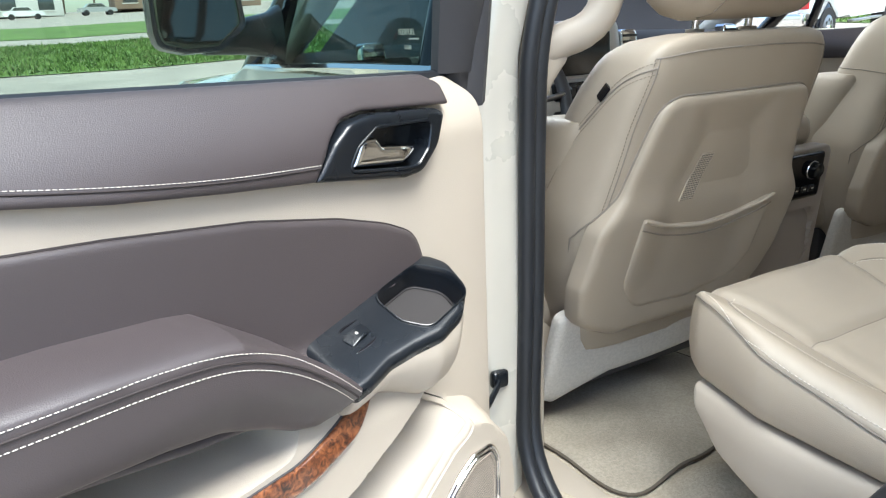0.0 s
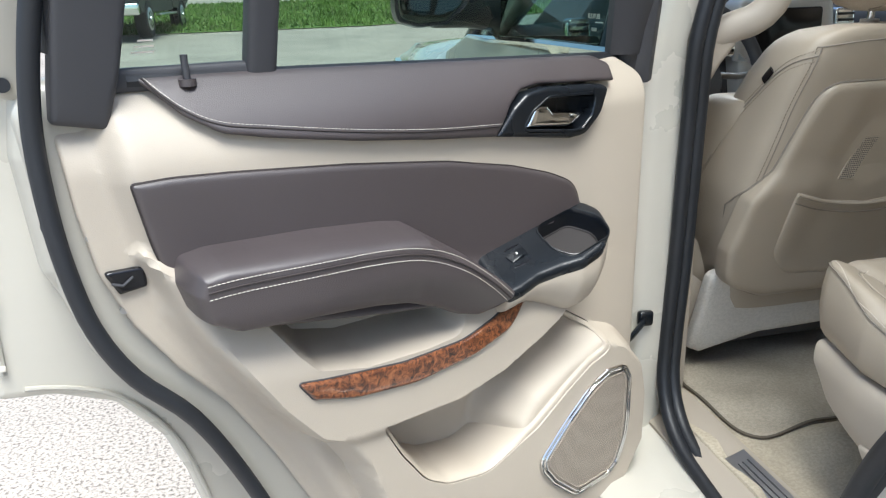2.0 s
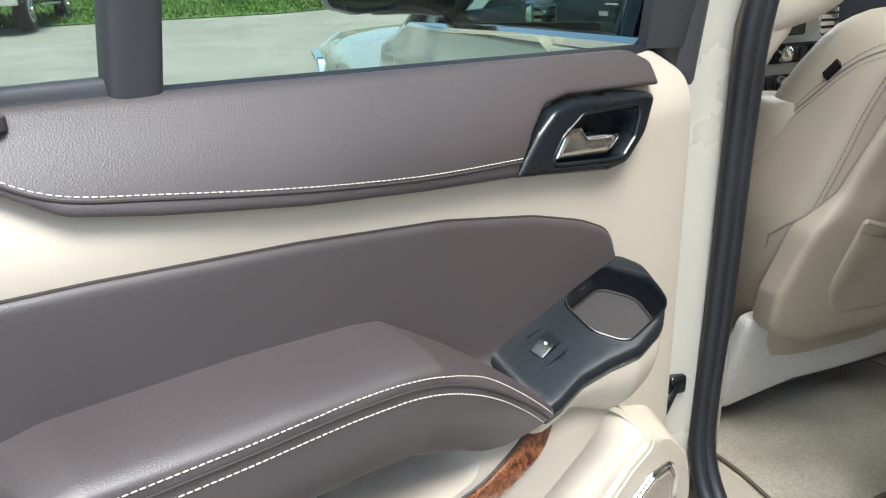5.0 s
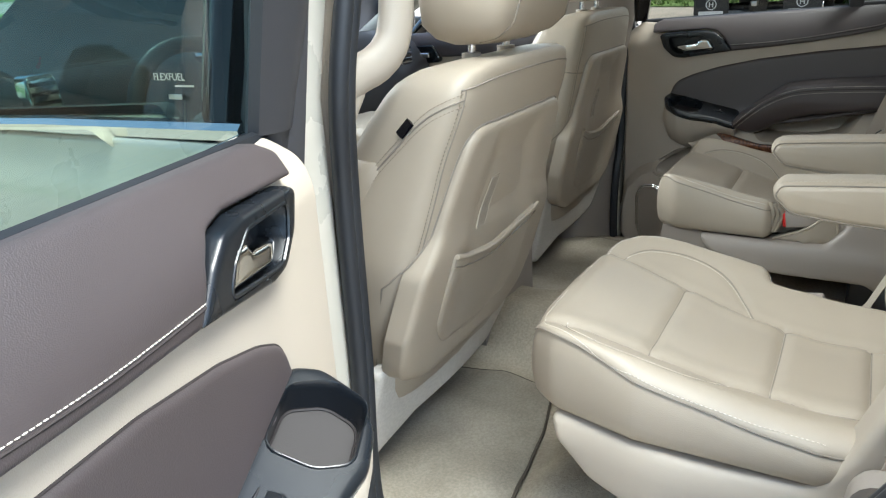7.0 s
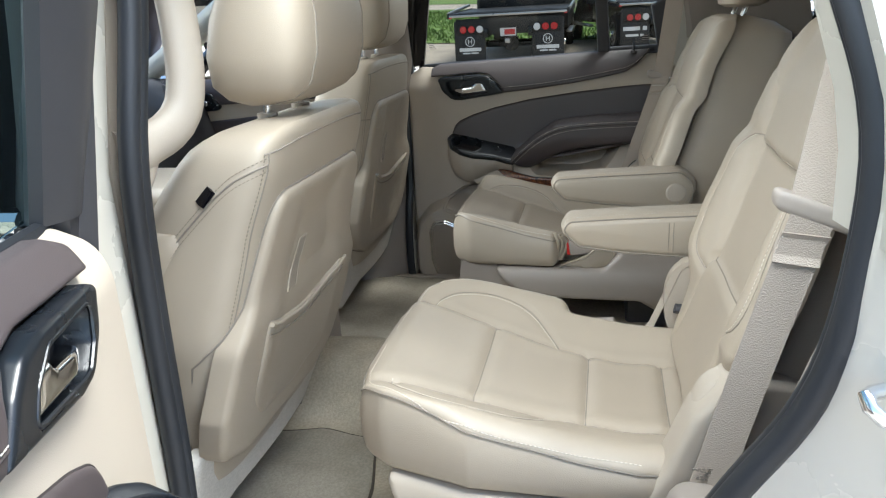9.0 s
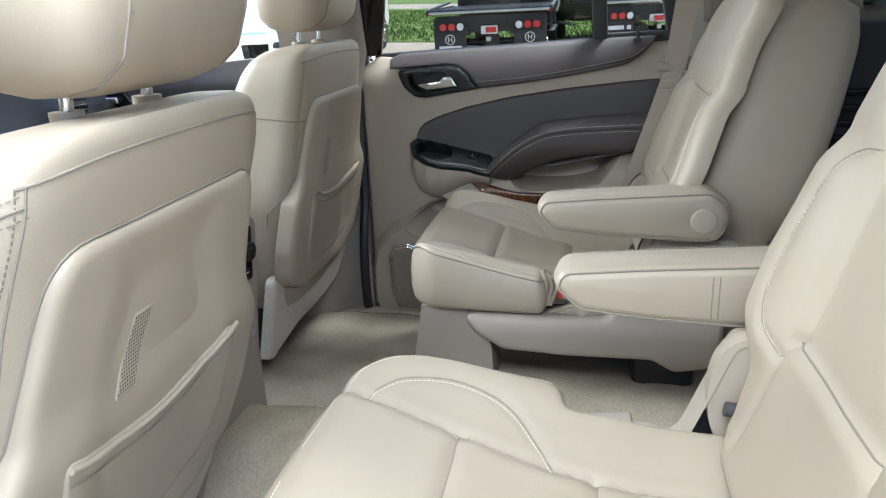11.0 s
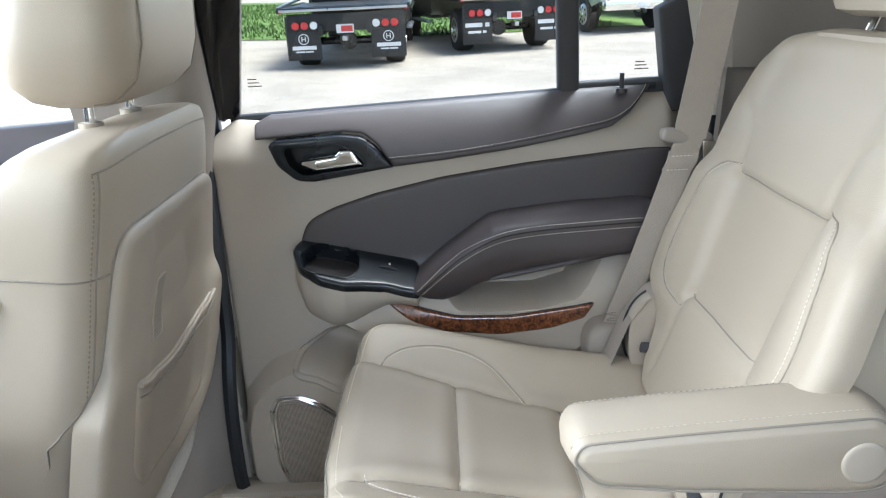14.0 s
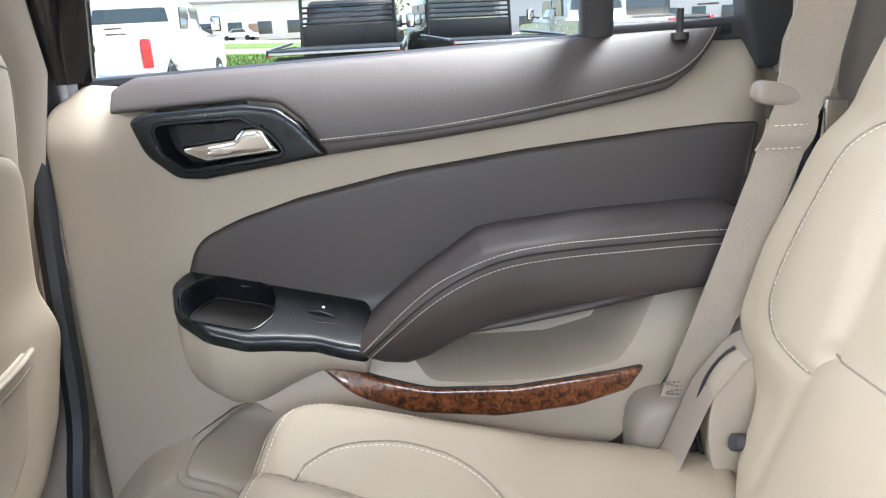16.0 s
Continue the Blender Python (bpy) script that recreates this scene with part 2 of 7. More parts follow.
def superring(a, b, power=4.0, n=40):
    """Points of a rounded rectangle with half sides a and b."""
    out = []
    for i in range(n):
        t = 2 * math.pi * (i + 0.5) / n
        c, s = math.cos(t), math.sin(t)
        out.append((a * math.copysign(abs(c) ** (2 / power), c), b * math.copysign(abs(s) ** (2 / power), s)))
    return out


def interp(table, x):
    xs = [r[0] for r in table]
    return [float(np.interp(x, xs, [r[k] for r in table])) for k in range(1, len(table[0]))]


def spline(pts, step=0.01, closed=False):
    """A smooth curve through points, evenly resampled."""
    P = [Vector(p) for p in pts]
    n = len(P)
    out = []
    segs = n if closed else n - 1
    for i in range(segs):
        if closed:
            a, b, c, d = P[i - 1], P[i], P[(i + 1) % n], P[(i + 2) % n]
        else:
            a, b, c, d = P[max(i - 1, 0)], P[i], P[i + 1], P[min(i + 2, n - 1)]
        k = max(2, int((c - b).length / step))
        for j in range(k):
            t = j / k
            out.append(0.5 * ((2 * b) + (c - a) * t + (2 * a - 5 * b + 4 * c - d) * t * t + (3 * b - a - 3 * c + d) * t ** 3))
    if not closed:
        out.append(P[-1])
    return out


def rounded(pts, r=0.01, step=0.008, seg=6):
    """A polygon with filleted corners, resampled; a point may carry its own radius."""
    P = [Vector(p[:2]) for p in pts]
    R = [p[2] if len(p) > 2 else r for p in pts]
    n, out = len(P), []
    for i in range(n):
        p, a, b = P[i], P[i - 1], P[(i + 1) % n]
        da, db = (a - p), (b - p)
        la, lb = da.length, db.length
        da.normalize(), db.normalize()
        ang = da.angle(db, math.pi)
        if math.pi - ang < 0.05 or R[i] <= 0:
            out.append(p.copy())
            continue
        cut = min(R[i] / math.tan(ang / 2), 0.48 * la, 0.48 * lb)
        s, e = p + da * cut, p + db * cut
        for k in range(seg + 1):
            t = k / seg
            out.append((1 - t) ** 2 * s + 2 * t * (1 - t) * p + t * t * e)
    res = []
    for i in range(len(out)):
        a, b = out[i], out[(i + 1) % len(out)]
        k = max(1, int((b - a).length / step + 0.5))
        for j in range(k):
            res.append(a.lerp(b, j / k))
    clean = [res[0]]
    for p in res[1:]:
        if (p - clean[-1]).length > 0.0006:
            clean.append(p)
    if (clean[-1] - clean[0]).length < 0.0006:
        clean.pop()
    return clean


def edge_distance(poly, pts):
    """Signed distance of points to a polygon's outline, positive inside."""
    A = np.array([tuple(p[:2]) for p in poly])
    B = np.roll(A, -1, axis=0)
    Q = np.asarray(pts, float)
    best, inside = np.full(len(Q), 1e9), np.zeros(len(Q), bool)
    for a, b in zip(A, B):
        d = b - a
        L = max(float(d @ d), 1e-12)
        t = np.clip(((Q - a) @ d) / L, 0, 1)
        best = np.minimum(best, np.hypot(*(Q - a - t[:, None] * d).T))
        if a[1] != b[1]:
            hit = ((a[1] > Q[:, 1]) != (b[1] > Q[:, 1])) & (Q[:, 0] < a[0] + (Q[:, 1] - a[1]) * d[0] / d[1])
            inside ^= hit
    return np.where(inside, best, -best)


def smooth01(x):
    x = np.clip(x, 0, 1)
    return x * x * (3 - 2 * x)


def beside(poly, *offsets):
    """Points along a closed outline, shifted inwards by each of the offsets."""
    A = np.array([tuple(p[:2]) for p in poly])
    if sum(a[0] * b[1] - b[0] * a[1] for a, b in zip(A, np.roll(A, -1, axis=0))) < 0:
        A = A[::-1]
    tang = np.roll(A, -1, axis=0) - np.roll(A, 1, axis=0)
    tang /= np.maximum(np.hypot(*tang.T), 1e-9)[:, None]
    nrm = np.stack((-tang[:, 1], tang[:, 0]), 1)
    out = []
    for o in offsets:
        q = A + nrm * o
        out.append(q[np.abs(edge_distance(A, q) - o) < max(0.1 * abs(o), 0.0003)])
    return np.concatenate(out)


def puff(outline, place, depth=None, edge=0.01, drop=0.006, back=0.01, step=0.012, extra=None):
    """A padded piece over an outline: depth(points) lifts it, its rim is rounded down by drop over edge, and a skirt closes it behind.
    place maps (u, v, w) to the thing's own metres."""
    ring = [Vector(p[:2]) for p in outline]
    area = sum(a.x * b.y - b.x * a.y for a, b in zip(ring, ring[1:] + ring[:1]))
    if area < 0:
        ring.reverse()
    A = np.array([tuple(p) for p in ring])
    tang = np.roll(A, -1, axis=0) - np.roll(A, 1, axis=0)
    tang /= np.maximum(np.hypot(*tang.T), 1e-9)[:, None]
    nrm = np.stack((-tang[:, 1], tang[:, 0]), 1)
    pts = [A]
    for f in (0.08, 0.22, 0.42, 0.68, 1.0):
        q = A + nrm * edge * f
        ok = edge_distance(A, q) > edge * f * 0.93
        pts.append(q[ok])
    lo, hi = A.min(0), A.max(0)
    rows = int((hi[1] - lo[1]) / (step * 0.87)) + 2
    gx = np.arange(lo[0], hi[0] + step, step)
    grid = np.concatenate([np.stack((gx + (step / 2 if k % 2 else 0), np.full(len(gx), lo[1] + k * step * 0.87)), 1) for k in range(rows)])
    grid = grid[edge_distance(A, grid) > edge + step * 0.45]
    if extra is not None:
        extra = extra[edge_distance(A, extra) > edge * 1.02 + 0.0005]
        far = np.array([np.min(np.hypot(*(extra - g).T)) > step * 0.4 for g in grid], bool)
        grid = grid[far]
        pts.append(extra)
    pts.append(grid)
    Q = np.concatenate(pts)
    n = len(A)
    res = delaunay_2d_cdt([Vector(q) for q in Q], [(i, (i + 1) % n) for i in range(n)], [], 1, 1e-6)
    V = np.array([tuple(v) for v in res[0]])
    d = np.clip(edge_distance(A, V), 0, edge) / edge
    w = (depth(V) if depth else np.zeros(len(V))) - drop * (1 - np.sqrt(np.maximum(1 - (1 - d) ** 2, 0)))
    bm = bmesh.new()
    vs = [bm.verts.new(place(u, v, k)) for (u, v), k in zip(V, w)]
    for f in res[2]:
        if len(set(f)) > 2:
            try:
                bm.faces.new([vs[i] for i in f])
            except ValueError:
                pass
    rim = [e for e in bm.edges if len(e.link_faces) == 1]
    if back:
        low = {}
        for e in rim:
            for v in e.verts:
                if v not in low:
                    low[v] = None
        index = {v: i for i, v in enumerate(vs)}
        for v in list(low):
            i = index[v]
            low[v] = bm.verts.new(place(V[i][0], V[i][1], w[i] - back))
        for e in rim:
            a, b = e.verts
            bm.faces.new((a, b, low[b], low[a]))
    for v in [v for v in bm.verts if not v.link_faces]:
        bm.verts.remove(v)
    return bm


def inset_ring(poly, d):
    """The outline moved inwards by d, with as many points."""
    n, out = len(poly), []
    area = sum(a.x * b.y - b.x * a.y for a, b in zip(poly, poly[1:] + poly[:1]))
    for i, p in enumerate(poly):
        t = (poly[(i + 1) % n] - poly[i - 1]).normalized()
        out.append(p + Vector((-t.y, t.x)) * (d if area > 0 else -d))
    return out


def tube(pts, r, n=8, closed=False, flat=1.0, up=None):
    """A round or flattened cord along points."""
    P = [Vector(p) for p in pts]
    rings, ref = [], Vector(up) if up else None
    for i, p in enumerate(P):
        if closed:
            t = P[(i + 1) % len(P)] - P[i - 1]
        else:
            t = P[min(i + 1, len(P) - 1)] - P[max(i - 1, 0)]
        t.normalize()
        if ref is None:
            ref = Vector((0, 0, 1)) if abs(t.z) < 0.9 else Vector((1, 0, 0))
        x = (ref - t * ref.dot(t))
        if x.length < 1e-6:
            x = t.orthogonal()
        x.normalize()
        y = t.cross(x)
        if up is None:
            ref = x
        rings.append([p + x * (r * math.cos(2 * math.pi * k / n)) + y * (r * flat * math.sin(2 * math.pi * k / n)) for k in range(n)])
    if closed:
        rings.append(rings[0])
    bm = loft(rings, True, not closed)
    if closed:
        bmesh.ops.remove_doubles(bm, verts=bm.verts, dist=1e-7)
    return bm


def stitches(pts, length=0.0036, gap=0.0012, r=0.00047):
    """A row of short thread stitches along points."""
    P = [Vector(p) for p in pts]
    cum = [0.0]
    for a, b in zip(P, P[1:]):
        cum.append(cum[-1] + (b - a).length)
    xs = np.array([tuple(p) for p in P])
    at = lambda s: Vector([float(np.interp(s, cum, xs[:, k])) for k in range(3)])
    bm = bmesh.new()
    s = 0.0
    while s + length < cum[-1]:
        a, b = at(s), at(s + length)
        t = (b - a).normalized()
        x = t.orthogonal().normalized()
        y = t.cross(x)
        rings = []
        for f, k in ((0, 0.5), (0.2, 1), (0.8, 1), (1, 0.5)):
            c = a.lerp(b, f)
            rings.append([bm.verts.new(c + (x * math.cos(q) + y * math.sin(q)) * r * k) for q in (0, 1.57, 3.14, 4.71)])
        for p, q in zip(rings, rings[1:]):
            for i in range(4):
                bm.faces.new((p[i], p[(i + 1) % 4], q[(i + 1) % 4], q[i]))
        s += length + gap
    return bm


def tree_of(ob):
    """A search tree of a part's mesh in its own metres."""
    me = ob.data
    return BVHTree.FromPolygons([v.co for v in me.vertices], [tuple(p.vertices) for p in me.polygons])


def cast(tree, pts, way, lift=0.0):
    """Drops points along a direction onto a mesh; points that miss are left out."""
    out, d = [], Vector(way).normalized()
    for p in pts:
        hit, nor, _, _ = tree.ray_cast(Vector(p), d)
        if hit is not None:
            if nor.dot(d) > 0:
                nor = -nor
            out.append(hit + nor * lift)
    return out

# ---- doors ----
HINGE_X, HINGE_Y, OPEN = 0.972, 0.949, 69.06
PAD = [(-0.03, 0.45), (-0.03, 1.36), (0.79, 1.37), (0.777, 1.22), (0.758, 1.13), (0.745, 1.06), (0.70, 0.965), (0.62, 0.85), (0.56, 0.70), (0.52, 0.45)]
SHELF = [(0.775, 1.15), (0.748, 1.095), (0.716, 1.025), (0.658, 0.928), (0.614, 0.870, 0.04), (0.585, 0.856), (0.511, 0.851), (0.398, 0.852), (0.316, 0.872), (0.24, 0.907), (0.15, 0.962), (0.108, 1.01), (0.13, 1.06), (0.33, 1.03), (0.55, 1.07), (0.74, 1.12)]
CAVITY = [(0.648, 1.045), (0.619, 1.002), (0.601, 0.981), (0.54, 0.966), (0.451, 0.964), (0.40, 0.968), (0.36, 1.02), (0.45, 1.07), (0.65, 1.08)]
LOWER = [(0.125, 0.874, 0.08), (0.05, 0.845, 0.08), (0.002, 0.79, 0.06), (-0.012, 0.73, 0.06), (-0.012, 0.63, 0.03), (0.03, 0.56, 0.04), (0.12, 0.53, 0.03), (0.44, 0.53), (0.50, 0.64), (0.55, 0.80), (0.59, 0.87), (0.30, 0.92), (0.17, 0.90)]
POCKET = [(0.530, 0.895, 0.02), (0.511, 0.858, 0.08), (0.485, 0.806, 0.08), (0.449, 0.751, 0.06), (0.414, 0.729, 0.04), (0.346, 0.718, 0.05), (0.25, 0.759, 0.10), (0.19, 0.802, 0.10), (0.138, 0.834, 0.03), (0.100, 0.846, 0.02), (0.104, 0.868, 0.02), (0.16, 0.905), (0.24, 0.93), (0.50, 0.92)]
POD = [(0.300, 0.60), (0.312, 0.71), (0.305, 0.775, 0.05), (0.262, 0.820, 0.06), (0.186, 0.862, 0.08), (0.107, 0.895), (-0.05, 0.90), (-0.05, 0.60)]
PAD = [tuple(p) for p in rounded(PAD, 0.06, 0.012)]
POD = rounded(POD, 0.02, 0.01)
SHELF, CAVITY, LOWER, POCKET = rounded(SHELF, 0.03, 0.007), rounded(CAVITY, 0.02, 0.006), rounded(LOWER, 0.03, 0.007), rounded(POCKET, 0.02, 0.005)
CUP_ROOM = [(0.125, 1.078), (0.25, 1.048), (0.25, 0.985), (0.125, 0.985)]
BOWL_ROOM = [(0.262, 1.212), (0.24, 1.25), (0.208, 1.272), (0.11, 1.266), (0.12, 1.22), (0.14, 1.20)]


def pocket_level(V):
    """The map pocket's back wall, with the loudspeaker's housing standing out of it."""
    return 0.082 + 0.092 * smooth01((edge_distance(POD, V) + 0.008) / 0.052) - 0.03 * smooth01((V[:, 1] - 0.90) / 0.03)


def shell_depth(V):
    u, v = V[:, 0], V[:, 1]
    w = 0.105 + 0.03 * smooth01(edge_distance(PAD, V) / 0.034 + 0.5)
    w += 0.048 * smooth01(edge_distance(LOWER, V) / 0.026 + 0.5)
    w += (pocket_level(V) - 0.010 - w) * smooth01(edge_distance(POCKET, V) / 0.007 + 1.3)
    # the shelf swells towards its lower lip
    shelf = 0.150 + 0.042 * smooth01((1.05 - v + 0.10 * (u - 0.4)) / 0.10)
    w += (np.maximum(shelf, w) - w) * smooth01(edge_distance(SHELF, V) / 0.020 + 0.5)
    w -= 0.098 * smooth01(edge_distance(CAVITY, V) / 0.014 + 0.4)
    # upper edge rolls away to the glass
    w -= 0.060 * np.clip((v - 1.228) / 0.100, 0, 1) ** 1.7
    # room behind the cup holder and the handle bowl
    w = np.where(edge_distance(CUP_ROOM, V) > 0, 0.095, w)
    w = np.where(edge_distance(BOWL_ROOM, V) > 0, np.minimum(w, 0.105), w)
    return w


def belt_depth(V):
    return 0.150 - 0.056 * np.clip((V[:, 1] - 1.232) / 0.100, 0, 1) ** 1.7


def car_door(side, m, label):
    """A rear passenger door with its inside trim; side is -1 for the driver's side and 1 for the far side."""
    door = thing("car_door", m, label, "car door", "rear doors")
    P = lambda u, v, w: Vector((-side * (w + 0.021), -u - 0.008, v + 0.006))
    flat = lambda w: (lambda V: np.full(len(V), w))
    # outer skin and inner flange
    skin = [(-0.05, 0.42), (-0.05, 1.262), (0.80, 1.298), (0.895, 1.328), (0.915, 1.20), (0.93, 1.05), (0.935, 0.968, 0.01), (0.875, 0.955), (0.812, 0.922), (0.763, 0.853), (0.738, 0.78), (0.708, 0.64), (0.665, 0.42)]
    part("outer_skin", puff(rounded(skin, 0.03, 0.02), P, lambda V: 0.0 + 0.02 * np.sin((V[:, 1] - 0.5) * 3), 0.012, 0.006, 0.012, 0.04), PAINT, door, "champagne painted outer panel")
    flange = [(-0.03, 0.44), (-0.03, 1.262), (0.79, 1.298), (0.85, 1.342), (0.868, 1.25), (0.862, 1.12), (0.83, 1.04), (0.78, 0.975), (0.72, 0.88), (0.665, 0.74), (0.60, 0.50), (0.57, 0.44)]
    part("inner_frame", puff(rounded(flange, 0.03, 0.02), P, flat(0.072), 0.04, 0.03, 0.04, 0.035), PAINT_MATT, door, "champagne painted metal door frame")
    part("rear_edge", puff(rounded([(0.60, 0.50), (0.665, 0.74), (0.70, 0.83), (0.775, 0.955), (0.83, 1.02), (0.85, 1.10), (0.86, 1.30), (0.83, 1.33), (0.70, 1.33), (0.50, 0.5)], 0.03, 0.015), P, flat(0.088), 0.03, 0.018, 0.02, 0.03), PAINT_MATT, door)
    # trim panel
    shell = [(-0.012, 0.62, 0.03), (0.028, 0.555, 0.05), (0.12, 0.522, 0.04), (0.45, 0.522), (0.535, 0.58), (0.583, 0.69), (0.642, 0.823), (0.696, 0.922), (0.747, 0.987), (0.786, 1.052), (0.812, 1.12), (0.822, 1.19), (0.828, 1.285, 0.004), (0.790, 1.290, 0.004), (0.778, 1.315, 0.02), (0.10, 1.290, 0.02), (0.03, 1.300, 0.03), (-0.012, 1.27, 0.03)]
    body = part("trim_panel", puff(rounded(shell, 0.05, 0.01), P, shell_depth, 0.006, 0.005, 0.02, 0.0085, np.concatenate((beside(PAD, -0.014, -0.006, 0.002, 0.010), beside(SHELF, -0.011, -0.005, 0.0, 0.006, 0.011), beside(CAVITY, -0.008, -0.003, 0.003, 0.009), beside(POCKET, -0.0095, -0.0055, -0.0015, 0.004), beside(LOWER, -0.012, -0.005, 0.005, 0.013)))), BEIGE_TRIM, door, "beige soft door trim panel")
    tree = tree_of(body)
    inward = lambda u, v: P(u, v, 0.4)
    drape = lambda pts, lift, t=tree: cast(t, [inward(p[0], p[1]) for p in pts], (side, 0, 0), lift)
    # upper brown pad
    belt = [(0.748, 1.329, 0.01), (0.09, 1.304, 0.015), (0.066, 1.292, 0.008), (0.066, 1.267, 0.004), (0.215, 1.2745, 0.02), (0.249, 1.2695, 0.02), (0.272, 1.251), (0.298, 1.2125, 0.003), (0.40, 1.222), (0.51, 1.235), (0.614, 1.252), (0.668, 1.263, 0.04), (0.70, 1.283, 0.03), (0.728, 1.312, 0.03)]
    pad = part("upper_pad", puff(rounded(belt, 0.02, 0.008), P, belt_depth, 0.007, 0.006, 0.012, 0.01), BROWN_LEATHER, door, "brown grained leather upper pad")
    tpad = tree_of(pad)
    line = spline([(0.735, 1.328, 0), (0.722, 1.312, 0), (0.70, 1.292, 0), (0.668, 1.276, 0), (0.614, 1.266, 0), (0.51, 1.2495, 0), (0.40, 1.2365, 0), (0.285, 1.2295, 0)], 0.006)
    part("seam", tube(drape([(p.x, p.y - 0.003) for p in line], 0.0002, tpad), 0.0012, 6), SEAM_BROWN, pad)
    part("stitching", stitches(drape([(p.x, p.y) for p in line], 0.0004, tpad)), THREAD, pad, "cream stitching")
    # lock pin
    pin = part("lock_pin", tube([P(0.69, 1.318, 0.108), P(0.69, 1.340, 0.107), P(0.69, 1.347, 0.107)], 0.0040, 10), DARK_TRIM, door)
    part("grommet", tube([P(0.69, 1.314, 0.1085), P(0.69, 1.3215, 0.1085)], 0.0095, 16), BROWN_LEATHER, pin)
    # brown insert
    insert = [(0.77, 1.222, 0.004), (0.728, 1.223), (0.663, 1.219), (0.518, 1.206), (0.375, 1.188), (0.263, 1.165), (0.19, 1.143), (0.140, 1.120, 0.05), (0.124, 1.075, 0.03), (0.13, 1.05), (0.34, 1.00), (0.50, 1.02), (0.725, 1.06), (0.757, 1.14)]
    ins = part("insert_panel", puff(rounded(insert, 0.20, 0.008), P, lambda V: 0.140 + 0.052 * smooth01(edge_distance(SHELF, V) / 0.05 + 0.2) * (V[:, 1] < 1.06) * (V[:, 0] > 0.30) - 0.05 * (edge_distance([(0.125, 1.078), (0.25, 1.048), (0.25, 0.985), (0.125, 0.985)], V) > 0), 0.008, 0.006, 0.012, 0.012), BROWN_LEATHER, door, "brown leather insert")
    part("seam", tube([P(p.x, p.y, 0.1345) for p in rounded(insert, 0.20, 0.008)], 0.0016, 6, True), SEAM_BROWN, ins)
    # armrest bolster
    arm = [(0.745, 1.112, 0.012), (0.737, 1.138, 0.012), (0.707, 1.1425), (0.58, 1.137), (0.485, 1.128), (0.4555, 1.1225, 0.02), (0.389, 1.077), (0.345, 1.042), (0.303, 1.006, 0.008), (0.345, 0.984, 0.02), (0.372, 0.978, 0.02), (0.40, 0.986, 0.02), (0.43, 1.004), (0.4855, 1.028), (0.5345, 1.039), (0.61, 1.048), (0.70, 1.054, 0.02), (0.735, 1.075, 0.02)]
    rest = part("armrest", puff(rounded(arm, 0.03, 0.008), P, lambda V: 0.226 - 0.012 * smooth01((V[:, 0] - 0.6) / 0.2) - 0.030 * smooth01((1.085 - V[:, 1] - 0.35 * np.clip(0.47 - V[:, 0], 0, 1)) / 0.09), 0.013, 0.066, 0.03, 0.007), BROWN_LEATHER, door, "padded brown leather armrest")
    tarm = tree_of(rest)
    top = [(0.728, 1.1215, 0), (0.687, 1.1235, 0), (0.62, 1.1225, 0), (0.53, 1.118, 0), (0.468, 1.108, 0), (0.414, 1.083, 0), (0.368, 1.048, 0), (0.322, 1.004, 0)]
    for k, off in enumerate((0.002, -0.0055, -0.013)):
        path = drape([(p.x, p.y + off) for p in spline(top, 0.006)], 0.0004, tarm)
        if k == 1:
            part("seam", tube(path, 0.0012, 6), SEAM_BROWN, rest)
        else:
            part("stitching", stitches(path), THREAD, rest, "cream stitching")
    # switch plate with cup holder
    def Q(u, s, n):
        return P(u, 1.085 - 0.235 * (u - 0.13) - 0.34 * s + 0.94 * n, 0.135 + 0.94 * s + 0.34 * n)
    plate = [(0.330, -0.004, 0.004), (0.125, -0.006, 0.03), (0.113, 0.03, 0.03), (0.128, 0.075, 0.03), (0.165, 0.098, 0.03), (0.205, 0.102, 0.03), (0.240, 0.092, 0.03), (0.275, 0.086, 0.03), (0.308, 0.089, 0.02), (0.331, 0.088, 0.008), (0.334, 0.05)]
    cup = rounded([(0.226, 0.005, 0.02), (0.150, 0.005, 0.024), (0.128, 0.045, 0.03), (0.140, 0.085, 0.022), (0.213, 0.087, 0.022), (0.230, 0.055, 0.03)], 0.024, 0.004)
    def plate_depth(V):
        return np.where(edge_distance(cup, V) > -0.0005, -0.066, 0.004)
    pl = part("switch_plate", puff(rounded(plate, 0.02, 0.005), Q, plate_depth, 0.009, 0.009, 0.007, 0.006, beside(cup, -0.0014, 0.0006)), BLACK_PLASTIC, door, "black satin plastic switch plate with cup holder")
    # soft bowl under the plate
    bowl = []
    for f, low, k in ((0.995, 0.012, 0.985), (0.995, 0.022, 0.99), (0.99, 0.036, 0.975), (0.985, 0.050, 0.94), (0.98, 0.064, 0.88), (0.97, 0.078, 0.79), (0.96, 0.090, 0.67), (0.95, 0.100, 0.52), (0.94, 0.108, 0.35), (0.93, 0.114, 0.15)):
        ring = []
        for p in rounded(plate, 0.02, 0.006):
            short = low * (1 - 0.60 * float(smooth01((p.x - 0.17) / 0.14)))
            u, s_ = 0.235 + (p.x - 0.235) * f, max(p.y, 0.0) * k
            ring.append(P(u, 1.085 - 0.235 * (p.x - 0.13) - 0.34 * p.y - short, 0.132 + 0.94 * s_))
        bowl.append(ring)
    part("plate_bowl", loft(bowl, True, False), BEIGE_TRIM, door, "beige soft bowl under the switch plate")
